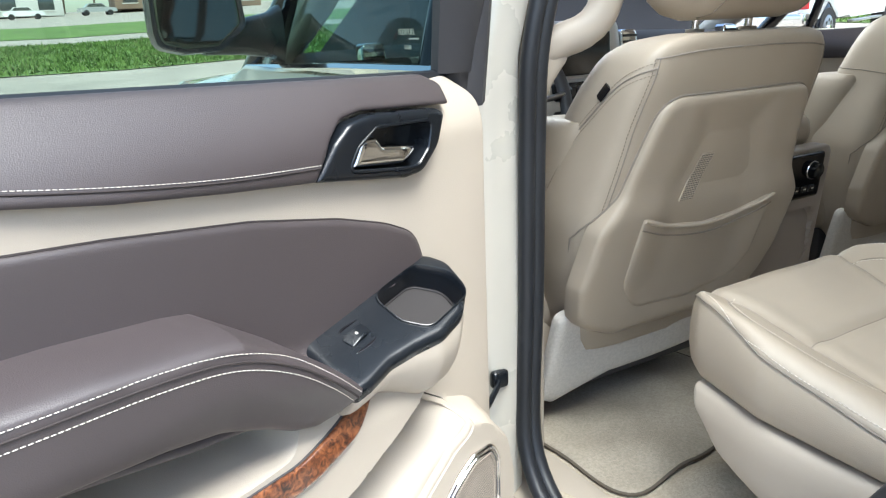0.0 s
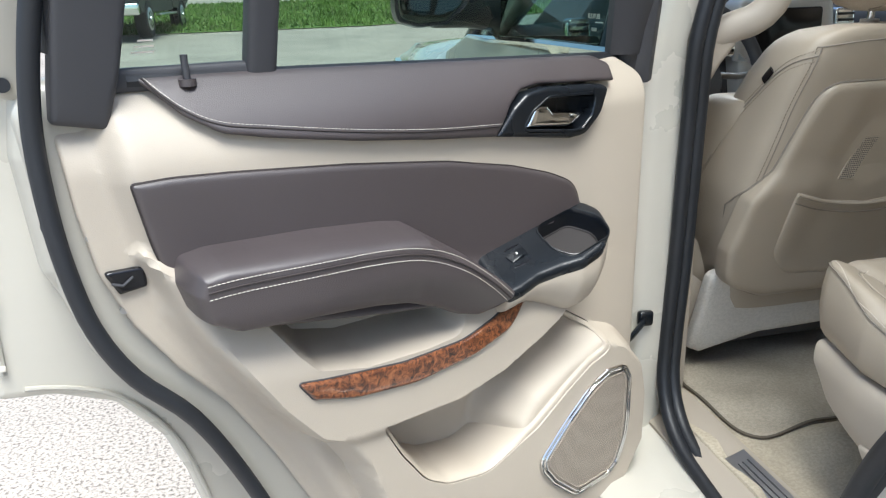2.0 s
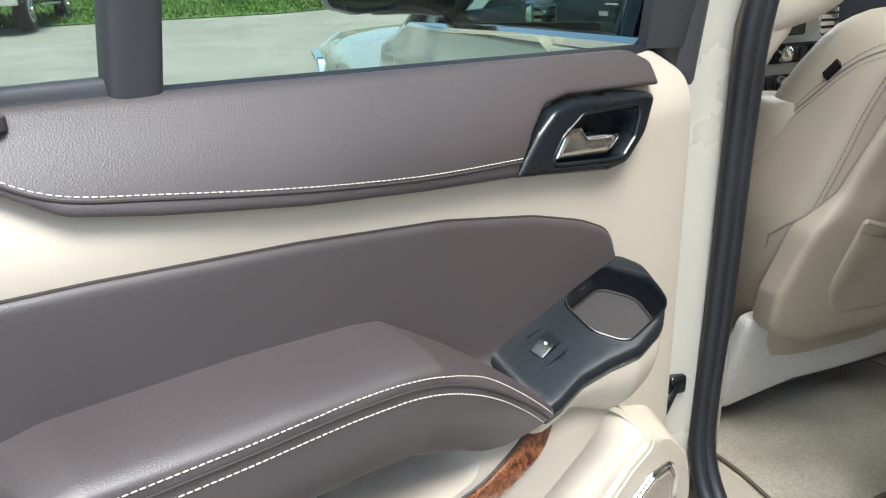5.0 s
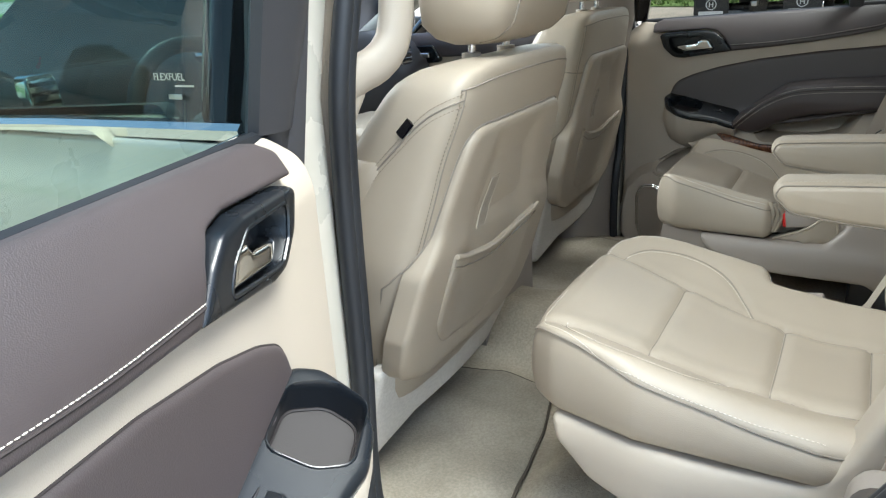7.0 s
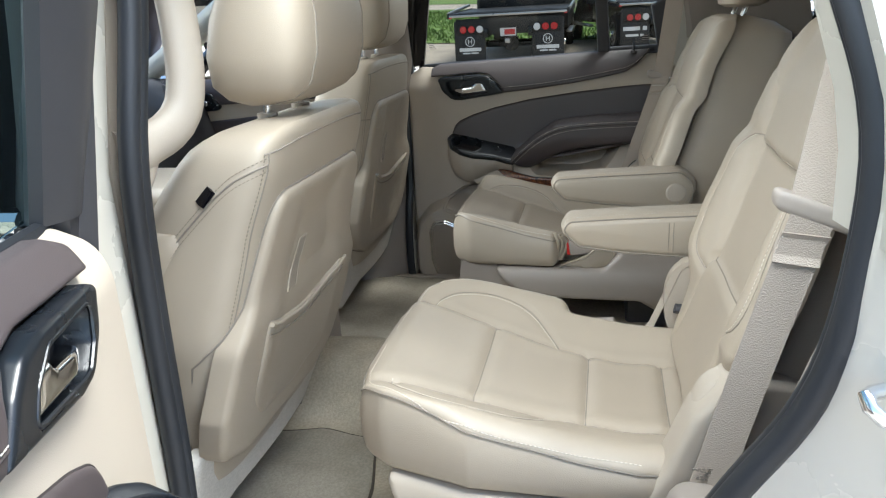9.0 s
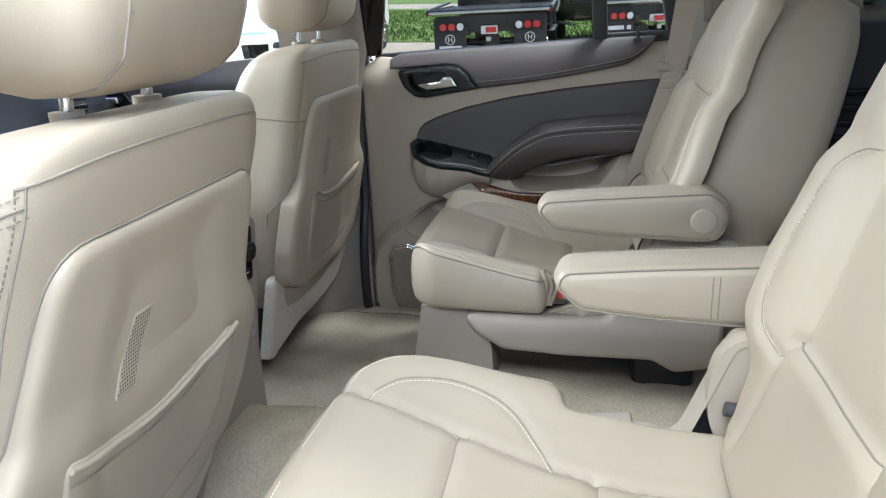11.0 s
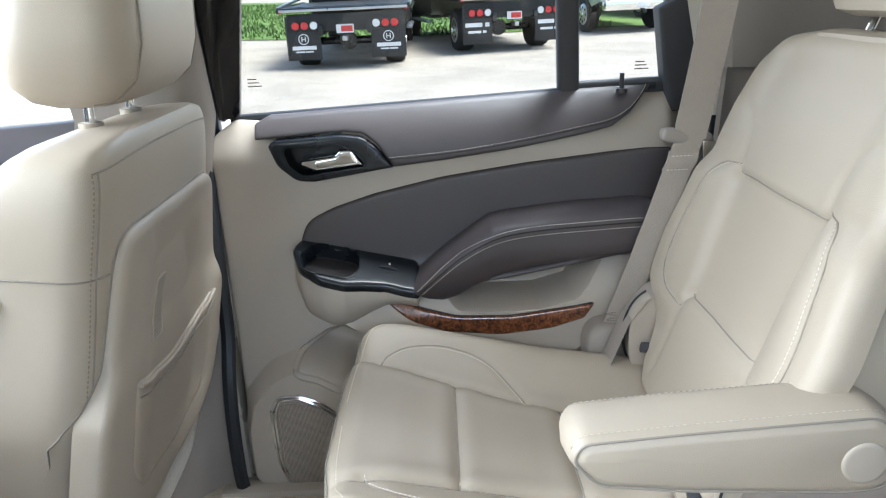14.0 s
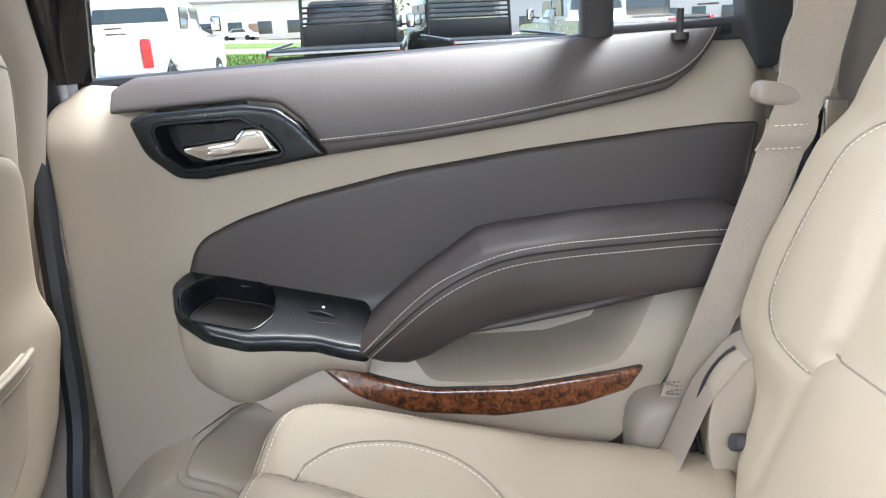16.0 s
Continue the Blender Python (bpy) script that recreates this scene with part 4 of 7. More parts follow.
# check strap
ck = part("check_strap", tube(spline([(-0.862, 0.856, 0.818), (-0.885, 0.838, 0.812), (-0.91, 0.822, 0.804), (-0.95, 0.805, 0.795)], 0.01), 0.008, 8, flat=0.5), BLACK_PLASTIC, body, "black door check strap")
part("bracket", box((-0.856, 0.864, 0.821), (0.030, 0.016, 0.030), 0.006, 3), BLACK_PLASTIC, ck)

# floor, roof and closures
def floor_height(V):
    x, y = V[:, 0], V[:, 1]
    z = np.full(len(V), FLOOR)
    z += 0.10 * np.exp(-((x - 0.0) / 0.13) ** 4) * smooth01((y - 0.62) / 0.25)
    edge_y = 0.735 + 0.012 * np.sin(x * 19)
    z += (0.042 + 0.026 * smooth01(x / 0.2)) * smooth01((edge_y - y) / 0.07) * smooth01((0.69 - np.abs(x)) / 0.14)
    z += 0.25 * smooth01((y - 1.5) / 0.4)
    z += 0.004 * np.sin(x * 31 + y * 17) * np.sin(y * 27 - x * 9)
    return z


tagged(part("floor_carpet", puff(rounded([(-0.79, -1.6), (0.79, -1.6), (0.79, 2.0), (-0.79, 2.0)], 0.02, 0.03), lambda u, v, w: Vector((u, v, w)), floor_height, 0.01, 0.003, 0.02, 0.022), CARPET), "beige cut-pile carpet over the car floor", "carpet", kind="structure")


def floor_mat(pts, label):
    t = thing("floor_mat", pose(0, 0, 0), label, "floor mat", "floor mats")
    o = rounded(pts, 0.05, 0.012)
    H = lambda V: floor_height(V) + 0.012 + 0.0025 * np.sin(V[:, 0] * 23 + V[:, 1] * 11)
    part("mat", puff(o, lambda u, v, w: Vector((u, v, w)), H, 0.008, 0.006, 0.014, 0.015), MAT_CARPET, t)
    ring = [Vector((p.x, p.y, float(H(np.array([[p.x, p.y]]))[0]) - 0.005)) for p in o]
    part("edge_binding", tube(ring, 0.0035, 6, True), EDGE_BINDING, t, "darker stitched edge")
    return t


floor_mat([(-0.714, 0.712, 0.07), (-0.60, 0.722), (-0.40, 0.752), (-0.24, 0.79, 0.04), (-0.215, 0.92, 0.04), (-0.27, 1.15), (-0.70, 1.15), (-0.724, 0.92)], "taupe carpet floor mat behind the front seat")
floor_mat([(0.12, 0.74, 0.04), (0.70, 0.745, 0.05), (0.71, 1.15), (0.15, 1.15)], "taupe carpet floor mat on the far side")

part("headliner", box((0, -0.1, 1.80), (1.40, 3.2, 0.03), 0.01), HEADLINER, body, "light headliner")
part("roof", box((0, -0.1, 1.855), (1.50, 3.4, 0.05), 0.02), PAINT, body)
part("firewall", box((0, 1.95, 0.85), (1.7, 0.04, 0.9)), DARK_TRIM, body)
part("rear_window", box((0, -2.05, 1.58), (1.5, 0.01, 0.36)), CARGO_GLASS, body, "dark tinted rear window")
part("tailgate", box((0, -2.05, 0.95), (1.8, 0.06, 0.9)), PAINT, body)
for s in (-1, 1):
    part("roof_rail", tube(spline([(s * 0.76, -2.0, 1.70), (s * 0.76, 0.5, 1.77), (s * 0.74, 1.1, 1.76), (s * 0.80, 1.75, 1.40), (s * 0.84, 2.1, 1.22)], 0.05), 0.05, 10), PAINT, body, "painted roof rail and windscreen pillar")

# ---- seats ----
def front_seat(cx, y0, slope, label, low=0.0, m=1):
    """A front seat seen from behind; y0 is its rear face at 1.148 m, slope its recline, low how far its top is let down."""
    sink = lambda z: z - low * min(max((z - 1.2) / 0.1, 0.0), 1.0)
    seat = thing("bucket_seat", pose(0, 0, 0), label, "car seat", "front seats")
    yr = lambda z: y0 + (1.148 - z) * slope
    tab = [(0.79, 0.195, 0.20), (0.81, 0.21, 0.22), (0.85, 0.222, 0.225), (0.95, 0.242, 0.225), (1.05, 0.250, 0.22), (1.12, 0.240, 0.21), (1.20, 0.226, 0.19), (1.27, 0.220, 0.17), (1.31, 0.212, 0.155), (1.335, 0.200, 0.135), (1.35, 0.178, 0.105), (1.357, 0.14, 0.06)]
    rings = []
    for z in np.concatenate((np.linspace(0.79, 1.30, 20), [1.315, 1.33, 1.34, 1.348, 1.354, 1.357])):
        a, d = interp(tab, z)
        off = (0.225 - d) * 0.12
        rings.append([Vector((cx + x, yr(z) + off + d / 2 + y, sink(z))) for x, y in superring(a, d / 2, 5.5, 56)])
    core = part("backrest", loft(rings), BEIGE_LEATHER, seat, "beige leather backrest")
    tree = tree_of(core)
    R = lambda u, v, w: Vector((cx + m * u, yr(v) - w, v))
    from_rear = lambda pts, lift=0.0: cast(tree, [(cx + m * p[0], 0.2, sink(p[1])) for p in pts], (0, 1, 0), lift)
    # corner seam with double stitches, on both sides
    for q in (-1, 1):
        line = spline([(q * 0.195, 1.325, 0), (q * 0.205, 1.25, 0), (q * 0.213, 1.17, 0), (q * 0.222, 1.10, 0), (q * 0.226, 1.07, 0)], 0.006)
        part("stitching", stitches(from_rear([(p.x, p.y) for p in line], 0.0006), 0.004, 0.002, 0.0008), THREAD_TAN, core)
        part("seam", tube(from_rear([(p.x - q * 0.006, p.y) for p in line], 0.0), 0.0013, 6), SEAM, core)
    top = spline([(-0.195, 1.325, 0), (-0.12, 1.333, 0), (0.0, 1.335, 0), (0.12, 1.333, 0), (0.195, 1.325, 0)], 0.006)
    part("seam", tube(from_rear([(p.x, p.y) for p in top], 0.0), 0.0013, 6), SEAM, core)
    # side seam running forward from the corner
    for q in (-1, 1):
        side = [(yr(1.31) + 0.02, 1.312), (yr(1.30) + 0.06, 1.29), (yr(1.26) + 0.10, 1.235), (yr(1.2) + 0.14, 1.16), (yr(1.1) + 0.17, 1.05), (yr(1.0) + 0.19, 0.96)]
        if cx > 0:
            side = [(yr(1.215) + 0.012, 1.208), (yr(1.22) + 0.06, 1.216), (yr(1.22) + 0.12, 1.222), (yr(1.22) + 0.18, 1.224)]
        for o, kind in ((0.0, 0), (0.008, 1), (-0.008, 1)):
            pts = cast(tree, [(cx + q * 0.6, p.x, sink(p.y) + o) for p in spline([(a, b, 0) for a, b in side], 0.006)], (-q, 0, 0), 0.0004)
            if len(pts) > 3 and not (kind and cx > 0):
                part("stitching" if kind else "seam", stitches(pts, 0.004, 0.002, 0.0008) if kind else tube(pts, 0.0013, 6), THREAD_TAN if kind else SEAM, core)
    tp = cast(tree, [(cx - 0.6, yr(1.27) + 0.085, 1.258)], (1, 0, 0), 0.003)
    if tp and cx < 0:
        part("tag", tube([tp[0] + Vector((0, -0.010, 0.010)), tp[0] + Vector((0, 0.010, -0.010))], 0.007, 4, flat=0.35), GLOSS_BLACK, core, "small black fabric tag")
    # side bolsters that stand forward below the shoulder
    for q in (-1, 1):
        rows = []
        for z, a, d, f in ((1.212, 0.020, 0.030, 0.155), (1.208, 0.036, 0.060, 0.165), (1.195, 0.046, 0.085, 0.185), (1.17, 0.050, 0.100, 0.205), (1.10, 0.052, 0.115, 0.235), (1.02, 0.052, 0.120, 0.255), (0.92, 0.050, 0.115, 0.26), (0.84, 0.044, 0.10, 0.25), (0.80, 0.03, 0.08, 0.25)):
            rows.append([Vector((cx + q * (0.196 if z > 1.12 else 0.202) + x, yr(z) + f + y, z)) for x, y in superring(a, d, 3.2, 36)])
        part("side_bolster", loft(rows), BEIGE_LEATHER, seat, "padded beige leather side bolster")
    # rear shell
    sh = [(-0.168, 1.25, 0.06), (0.172, 1.25, 0.06), (0.188, 1.17), (0.205, 1.098, 0.03), (0.238, 1.045, 0.05), (0.235, 0.94), (0.208, 0.865, 0.06), (0.13, 0.826, 0.06), (-0.15, 0.826, 0.06), (-0.240, 0.865, 0.06), (-0.255, 0.94), (-0.243, 1.045, 0.05), (-0.205, 1.098, 0.03), (-0.188, 1.17)]
    valley = [(-0.09, 1.24), (0.09, 1.24), (0.135, 1.05), (0.15, 0.90), (0.09, 0.85), (-0.09, 0.85), (-0.15, 0.90), (-0.135, 1.05)]
    sd = lambda V: 0.005 + 0.009 * smooth01((1.12 - V[:, 1]) / 0.07) - 0.009 * smooth01(edge_distance(valley, V) / 0.07 + 0.15)
    shell = part("back_shell", puff(rounded(sh, 0.04, 0.01), R, sd, 0.016, 0.011, 0.03, 0.011), BEIGE_LEATHER, seat, "beige leather back panel")
    groove = cast(tree, [(cx + m * p.x, 0.2, p.y) for p in inset_ring(rounded(sh, 0.04, 0.01), -0.001)], (0, 1, 0), 0.0004)
    part("panel_gap", tube(groove, 0.0016, 6, True), SEAM, shell)
    pk = [(-0.160, 1.058, 0.010), (-0.09, 1.034, 0.1), (0.0, 1.022, 0.1), (0.08, 1.030, 0.1), (0.152, 1.056, 0.010), (0.160, 0.94, 0.05), (0.13, 0.888, 0.05), (0.02, 0.866, 0.2), (-0.12, 0.876, 0.06), (-0.166, 0.93, 0.05)]
    pocket = part("pocket", puff(rounded(pk, 0.02, 0.01), R, lambda V: sd(V) + 0.003 + 0.003 * smooth01((V[:, 1] - 0.95) / 0.08), 0.014, 0.005, 0.01, 0.012), BEIGE_LEATHER, seat, "beige leather map pocket")
    hem = spline([(-0.162, 1.054, 0), (-0.09, 1.031, 0), (0.0, 1.019, 0), (0.08, 1.027, 0), (0.154, 1.053, 0)], 0.008)
    at = lambda p, k: R(p.x, p.y + k, float(sd(np.array([[p.x, p.y]]))[0]) + 0.0065)
    part("hem", tube([at(p, 0.0) for p in hem], 0.0034, 10), BEIGE_LEATHER, pocket)
    part("seam", tube([at(p, -0.017) for p in hem], 0.0012, 6), SEAM, pocket)
    ms = rounded([(-0.048, 1.150), (-0.018, 1.150), (-0.046, 1.072), (-0.078, 1.072)], 0.003, 0.006)
    ts = tree_of(shell)
    on_shell = lambda u, v, w: cast(ts, [(cx + m * u, 0.2, v)], (0, 1, 0), w)[0]
    part("vent_mesh", puff(ms, on_shell, lambda V: np.full(len(V), 0.0022), 0.003, 0.0015, 0.004, 0.008), VENT_MESH, shell, "perforated vent patch")
    part("vent_rim", tube([on_shell(p.x, p.y, 0.001) for p in ms], 0.0013, 6, True), BEIGE_LEATHER, shell)
    # felt skirt below the shell
    fk = [(-0.25, 0.88, 0.02), (0.25, 0.88, 0.02), (0.235, 0.79), (0.17, 0.735, 0.03), (-0.10, 0.715, 0.03), (-0.22, 0.675, 0.012), (-0.248, 0.69, 0.01)]
    part("felt_skirt", puff(rounded(fk, 0.02, 0.01), R, lambda V: -0.012 + 0.01 * np.sin(V[:, 0] * 9 + 1), 0.014, 0.012, 0.012, 0.016), FELT, seat, "light grey felt skirt")
    # recliner cover and cushion
    for q in (-1,):
        if cx > 0:
            continue
        cov = [[Vector((cx + q * (0.19 + k), yr(0.8) + 0.125 + y, 0.785 + z)) for y, z in superring(0.055 * f, 0.085 * f, 3.0, 32)] for k, f in ((0, 1), (0.036, 1), (0.046, 0.96), (0.052, 0.88), (0.055, 0.7))]
        part("recliner_cover", loft(cov), BEIGE_PLASTIC, seat, "rounded beige plastic recliner cover")
    part("cushion", box((cx, yr(0.85) + 0.33, 0.88), (0.50, 0.52, 0.16), 0.06, 5), BEIGE_LEATHER, seat)
    part("seat_base", box((cx, yr(0.85) + 0.32, 0.745), (0.44, 0.46, 0.14), 0.02), DARK_TRIM, seat)
    # headrest on two posts
    hz = 1.382 - low * 1.4
    hrings = []
    for f, a, d in ((0.0, 0.09, 0.038), (0.01, 0.118, 0.060), (0.03, 0.138, 0.078), (0.07, 0.147, 0.084), (0.12, 0.144, 0.080), (0.17, 0.132, 0.066), (0.195, 0.115, 0.048), (0.207, 0.08, 0.025)):
        hrings.append([Vector((cx + 0.01 + x, yr(1.40) + 0.095 - f * 0.15 + y, hz + f)) for x, y in superring(a, d, 4.2, 48)])
    hr = part("headrest", loft(hrings), BEIGE_LEATHER, seat, "beige leather headrest")
    th = tree_of(hr)
    for q in (-1, 1):
        ln = cast(th, [(cx + 0.01 + q * 0.10, 0.1, z) for z in np.linspace(hz + 0.004, hz + 0.19, 40)], (0, 1, 0), 0.0005)
        part("seam", tube(ln, 0.0013, 6), SEAM, hr)
        part("stitching", stitches([p + Vector((-q * 0.005, 0, 0)) for p in ln], 0.004, 0.002, 0.0006), THREAD_TAN, hr)
        px = cx + 0.005 + q * 0.062
        post = part("headrest_post", tube([(px, yr(1.33) + 0.082, 1.335), (px, yr(1.36) + 0.087, 1.40)], 0.0062, 12), CHROME, seat, "chrome headrest post")
        part("guide", tube([(px, yr(1.33) + 0.082, sink(1.344)), (px, yr(1.33) + 0.082, sink(1.3585)), (px, yr(1.33) + 0.082, sink(1.3615))], 0.0145, 18), BEIGE_PLASTIC, post)
    return seat


front_seat(-0.453, 0.789, 0.31, "beige leather driver's seat with map pocket and headrest", 0.018)
front_seat(0.545, 0.943, 0.20, "beige leather front passenger seat with map pocket")


def second_row_seat(cx, yo, dz, arm_side, label, taper=0.0, arm_out=0.0, arm_low=0.0):
    """A captain's chair with a folding armrest; arm_side is the side the armrest is on."""
    seat = thing("captain_chair", pose(0, 0, 0), label, "car seat", "second row seats")
    A = arm_side
    Zp = lambda u, v, w: Vector((cx + u, v + yo, w + dz))
    rise = [(0.22, 0.889), (0.30, 0.892), (0.36, 0.899), (0.43, 0.915), (0.512, 0.938), (0.59, 0.963), (0.645, 0.975), (0.69, 0.966)]
    inner = [(0.22, 0.104), (0.355, 0.107), (0.512, 0.126), (0.60, 0.138), (0.72, 0.165)]
    loops = [[(q * 0.140, 0.625), (q * 0.158, 0.618), (q * 0.182, 0.585), (q * 0.195, 0.52), (q * 0.175, 0.455), (q * 0.116, 0.405)] for q in (-1, 1)]
    loops = [np.array([(p.x, p.y) for p in spline([(a, b, 0) for a, b in lp], 0.01)]) for lp in loops]

    def near_line(V, A_):
        d = np.full(len(V), 1e9)
        for a_, b_ in zip(A_, A_[1:]):
            e = b_ - a_
            t = np.clip(((V - a_) @ e) / max(float(e @ e), 1e-9), 0, 1)
            d = np.minimum(d, np.hypot(*(V - a_ - t[:, None] * e).T))
        return d

    def top(V):
        x, y = V[:, 0], V[:, 1]
        ys = [r[0] for r in rise]
        z = np.interp(y, ys, [r[1] for r in rise])
        xi = np.interp(y, [r[0] for r in inner], [r[1] for r in inner])
        z += 0.036 * smooth01((np.abs(x) - xi + 0.012) / 0.115) * (1 - 0.25 * smooth01((np.abs(x) - 0.215) / 0.03))
        z -= 0.006 * np.exp(-((np.abs(x) - xi) / 0.007) ** 2)
        z += 0.0025 * np.exp(-((np.abs(x) - xi + 0.02) / 0.016) ** 2)
        z += np.interp(y, [0.22, 0.30, 0.36, 0.43, 0.512, 0.59], [0.0, 0.008, 0.011, 0.010, 0.006, 0.0]) * smooth01((np.abs(x) - 0.17) / 0.06)
        for c in (0.512, 0.355, 0.238):
            z -= 0.0045 * np.exp(-((y - c) / 0.006) ** 2) * (np.abs(x) < xi)
            z += 0.0015 * np.exp(-((np.abs(y - c) - 0.022) / 0.014) ** 2) * (np.abs(x) < xi)
        for lp in loops:
            z -= 0.003 * np.exp(-(near_line(V, lp) / 0.006) ** 2)
        z += 0.0012 * np.sin(x * 37 + y * 21) * np.sin(y * 31 - x * 13)
        return z
    co = [(-0.238, 0.618, 0.05), (-0.205, 0.658, 0.04), (-0.10, 0.676, 0.06), (0.10, 0.676, 0.06), (0.205, 0.658, 0.04), (0.238, 0.618, 0.05), (0.246, 0.50), (0.250, 0.405, 0.015), (0.198, 0.392, 0.012), (0.190, 0.200, 0.02), (-0.225, 0.200, 0.02), (-0.246, 0.29), (-0.248, 0.50)]
    co = [(A * p[0], *p[1:]) for p in co]
    co = [(p[0] * (1 - taper * float(smooth01((p[1] - 0.45) / 0.2))), *p[1:]) for p in co]
    ro = rounded(co, 0.03, 0.009)
    cush = part("cushion", puff(ro, Zp, top, 0.014, 0.010, 0.02, 0.0075), BEIGE_LEATHER, seat, "beige leather seat cushion")
    area = sum(p.x * q.y - q.x * p.y for p, q in zip(ro, ro[1:] + ro[:1]))
    rim = top(np.array([(p.x, p.y) for p in ro])) - 0.010
    rows = []
    for f, d in ((0.0, 0.0005), (0.10, -0.003), (0.35, -0.006), (0.65, -0.006), (0.88, -0.002), (0.97, 0.004), (1.0, 0.014)):
        rows.append([Zp(p.x, p.y, z + (0.870 - z) * f) for p, z in zip(inset_ring(ro, d), rim)])
    part("side_panel", loft(rows, True, False), BEIGE_LEATHER, cush, "beige leather cushion side")
    tree = tree_of(cush)
    down = lambda pts, lift=0.0004: cast(tree, [(cx + p[0], p[1] + yo, 1.3) for p in pts], (0, 0, -1), lift)
    piping = [Zp(p.x, p.y, z + 0.001) for p, z in zip(inset_ring(ro, -0.0012), rim)]
    part("seam", tube(piping, 0.0010, 6, True), SEAM, cush)
    for q in (-1, 1):
        end = 0.28 if q != A else 0.41
        e = spline([(q * 0.03, 0.664, 0), (q * 0.12, 0.660, 0), (q * 0.198 * (1 - taper), 0.646, 0), (q * 0.227 * (1 - 0.9 * taper), 0.614, 0), (q * 0.240, 0.50, 0), (q * 0.238, end, 0)], 0.008)
        part("stitching", stitches(down([(p.x, p.y) for p in e], 0.0004), 0.0038, 0.0018, 0.00055), THREAD, cush, "cream stitching")
        lp = loops[0 if q < 0 else 1]
        part("seam", tube(down([(x, y) for x, y in lp], 0.0), 0.0011, 6), SEAM, cush)
        part("stitching", stitches(down([(x - q * 0.005, y) for x, y in lp], 0.0004), 0.0038, 0.0018, 0.0005), THREAD, cush, "cream stitching")
        part("seam", tube(down([(q * float(np.interp(y, [r[0] for r in inner], [r[1] for r in inner])), y) for y in np.linspace(0.245, 0.658, 60)], -0.0003), 0.0010, 6), SEAM, cush)
    for c, h in ((0.512, 0.125), (0.355, 0.106), (0.238, 0.103)):
        part("seam", tube(down([(x, c) for x in np.linspace(-h, h, 34)], -0.0004), 0.0011, 6), SEAM, cush)
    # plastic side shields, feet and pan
    # same plastic on both chairs; the far one's shade is in its darker colour
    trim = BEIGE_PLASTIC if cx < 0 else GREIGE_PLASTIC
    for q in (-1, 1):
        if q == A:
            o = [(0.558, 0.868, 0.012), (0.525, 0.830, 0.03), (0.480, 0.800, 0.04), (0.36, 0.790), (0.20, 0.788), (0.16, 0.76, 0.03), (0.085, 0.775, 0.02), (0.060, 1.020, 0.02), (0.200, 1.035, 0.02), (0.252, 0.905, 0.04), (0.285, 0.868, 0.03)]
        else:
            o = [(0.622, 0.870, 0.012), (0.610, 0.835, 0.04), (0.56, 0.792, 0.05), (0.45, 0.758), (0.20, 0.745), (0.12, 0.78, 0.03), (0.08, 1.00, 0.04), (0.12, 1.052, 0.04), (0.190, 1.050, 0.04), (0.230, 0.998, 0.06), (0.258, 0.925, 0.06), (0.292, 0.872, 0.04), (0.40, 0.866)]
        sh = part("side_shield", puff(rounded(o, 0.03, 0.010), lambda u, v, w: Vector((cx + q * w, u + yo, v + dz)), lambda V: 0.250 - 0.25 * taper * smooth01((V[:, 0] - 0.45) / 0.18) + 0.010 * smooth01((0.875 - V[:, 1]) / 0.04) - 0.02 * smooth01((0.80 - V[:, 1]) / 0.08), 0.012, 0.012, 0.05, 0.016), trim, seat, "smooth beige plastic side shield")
        if q != A:
            part("lever", puff(rounded([(0.47, 0.782, 0.008), (0.30, 0.790, 0.008), (0.27, 0.765, 0.012), (0.45, 0.760, 0.01)], 0.01, 0.008), lambda u, v, w: Vector((cx + q * w, u + yo, v + dz)), lambda V: np.full(len(V), 0.262), 0.006, 0.006, 0.02, 0.012), trim, sh)
        if q == -1 and cx < 0:
            continue
        foot = [[Vector((cx + q * (0.11 + k), y + yo, z)) for y, z in ((0.672, FLOOR), (0.668, 0.70), (0.642, 0.86), (0.56, 0.86), (0.525, 0.83), (0.505, 0.78), (0.498, FLOOR))] for k in (0, 0.004, 0.012, 0.105, 0.112, 0.115)]
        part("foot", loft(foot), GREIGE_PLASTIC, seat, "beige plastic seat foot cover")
    part("seat_pan", box((cx, 0.40 + yo, 0.845 + dz), (0.40, 0.40, 0.05), 0.01), DARK_TRIM, seat)
    part("rear_foot", box((cx, 0.17 + yo, 0.76), (0.36, 0.12, 0.25), 0.02), DARK_TRIM, seat)
    # backrest
    yf = lambda z: 0.190 + yo - (z - dz - 1.069) * 0.335
    tab = [(0.90, 0.185, 0.12), (0.95, 0.195, 0.14), (1.02, 0.212, 0.15), (1.06, 0.236, 0.158), (1.14, 0.238, 0.160), (1.22, 0.228, 0.156), (1.29, 0.211, 0.15), (1.35, 0.202, 0.142), (1.40, 0.190, 0.125), (1.425, 0.16, 0.09), (1.438, 0.11, 0.05)]
    rings = []
    for z in np.concatenate((np.linspace(0.90, 1.36, 22), [1.38, 1.40, 1.412, 1.424, 1.432, 1.438])):
        a, d = interp(tab, z)
        d *= 1.28
        rings.append([Vector((cx + x, yf(z + dz) - 0.036 - d / 2 + y, z + dz)) for x, y in superring(a, d / 2, 6, 56)])
    core = part("backrest", loft(rings), BEIGE_LEATHER, seat, "beige leather backrest")
    F = lambda u, v, w: Vector((cx + u, yf(v + dz) + w, v + dz))
    seams = [[(-0.122, 1.2545), (0.122, 1.2545)], [(-0.108, 1.078), (0.108, 1.078)]]
    soft = []
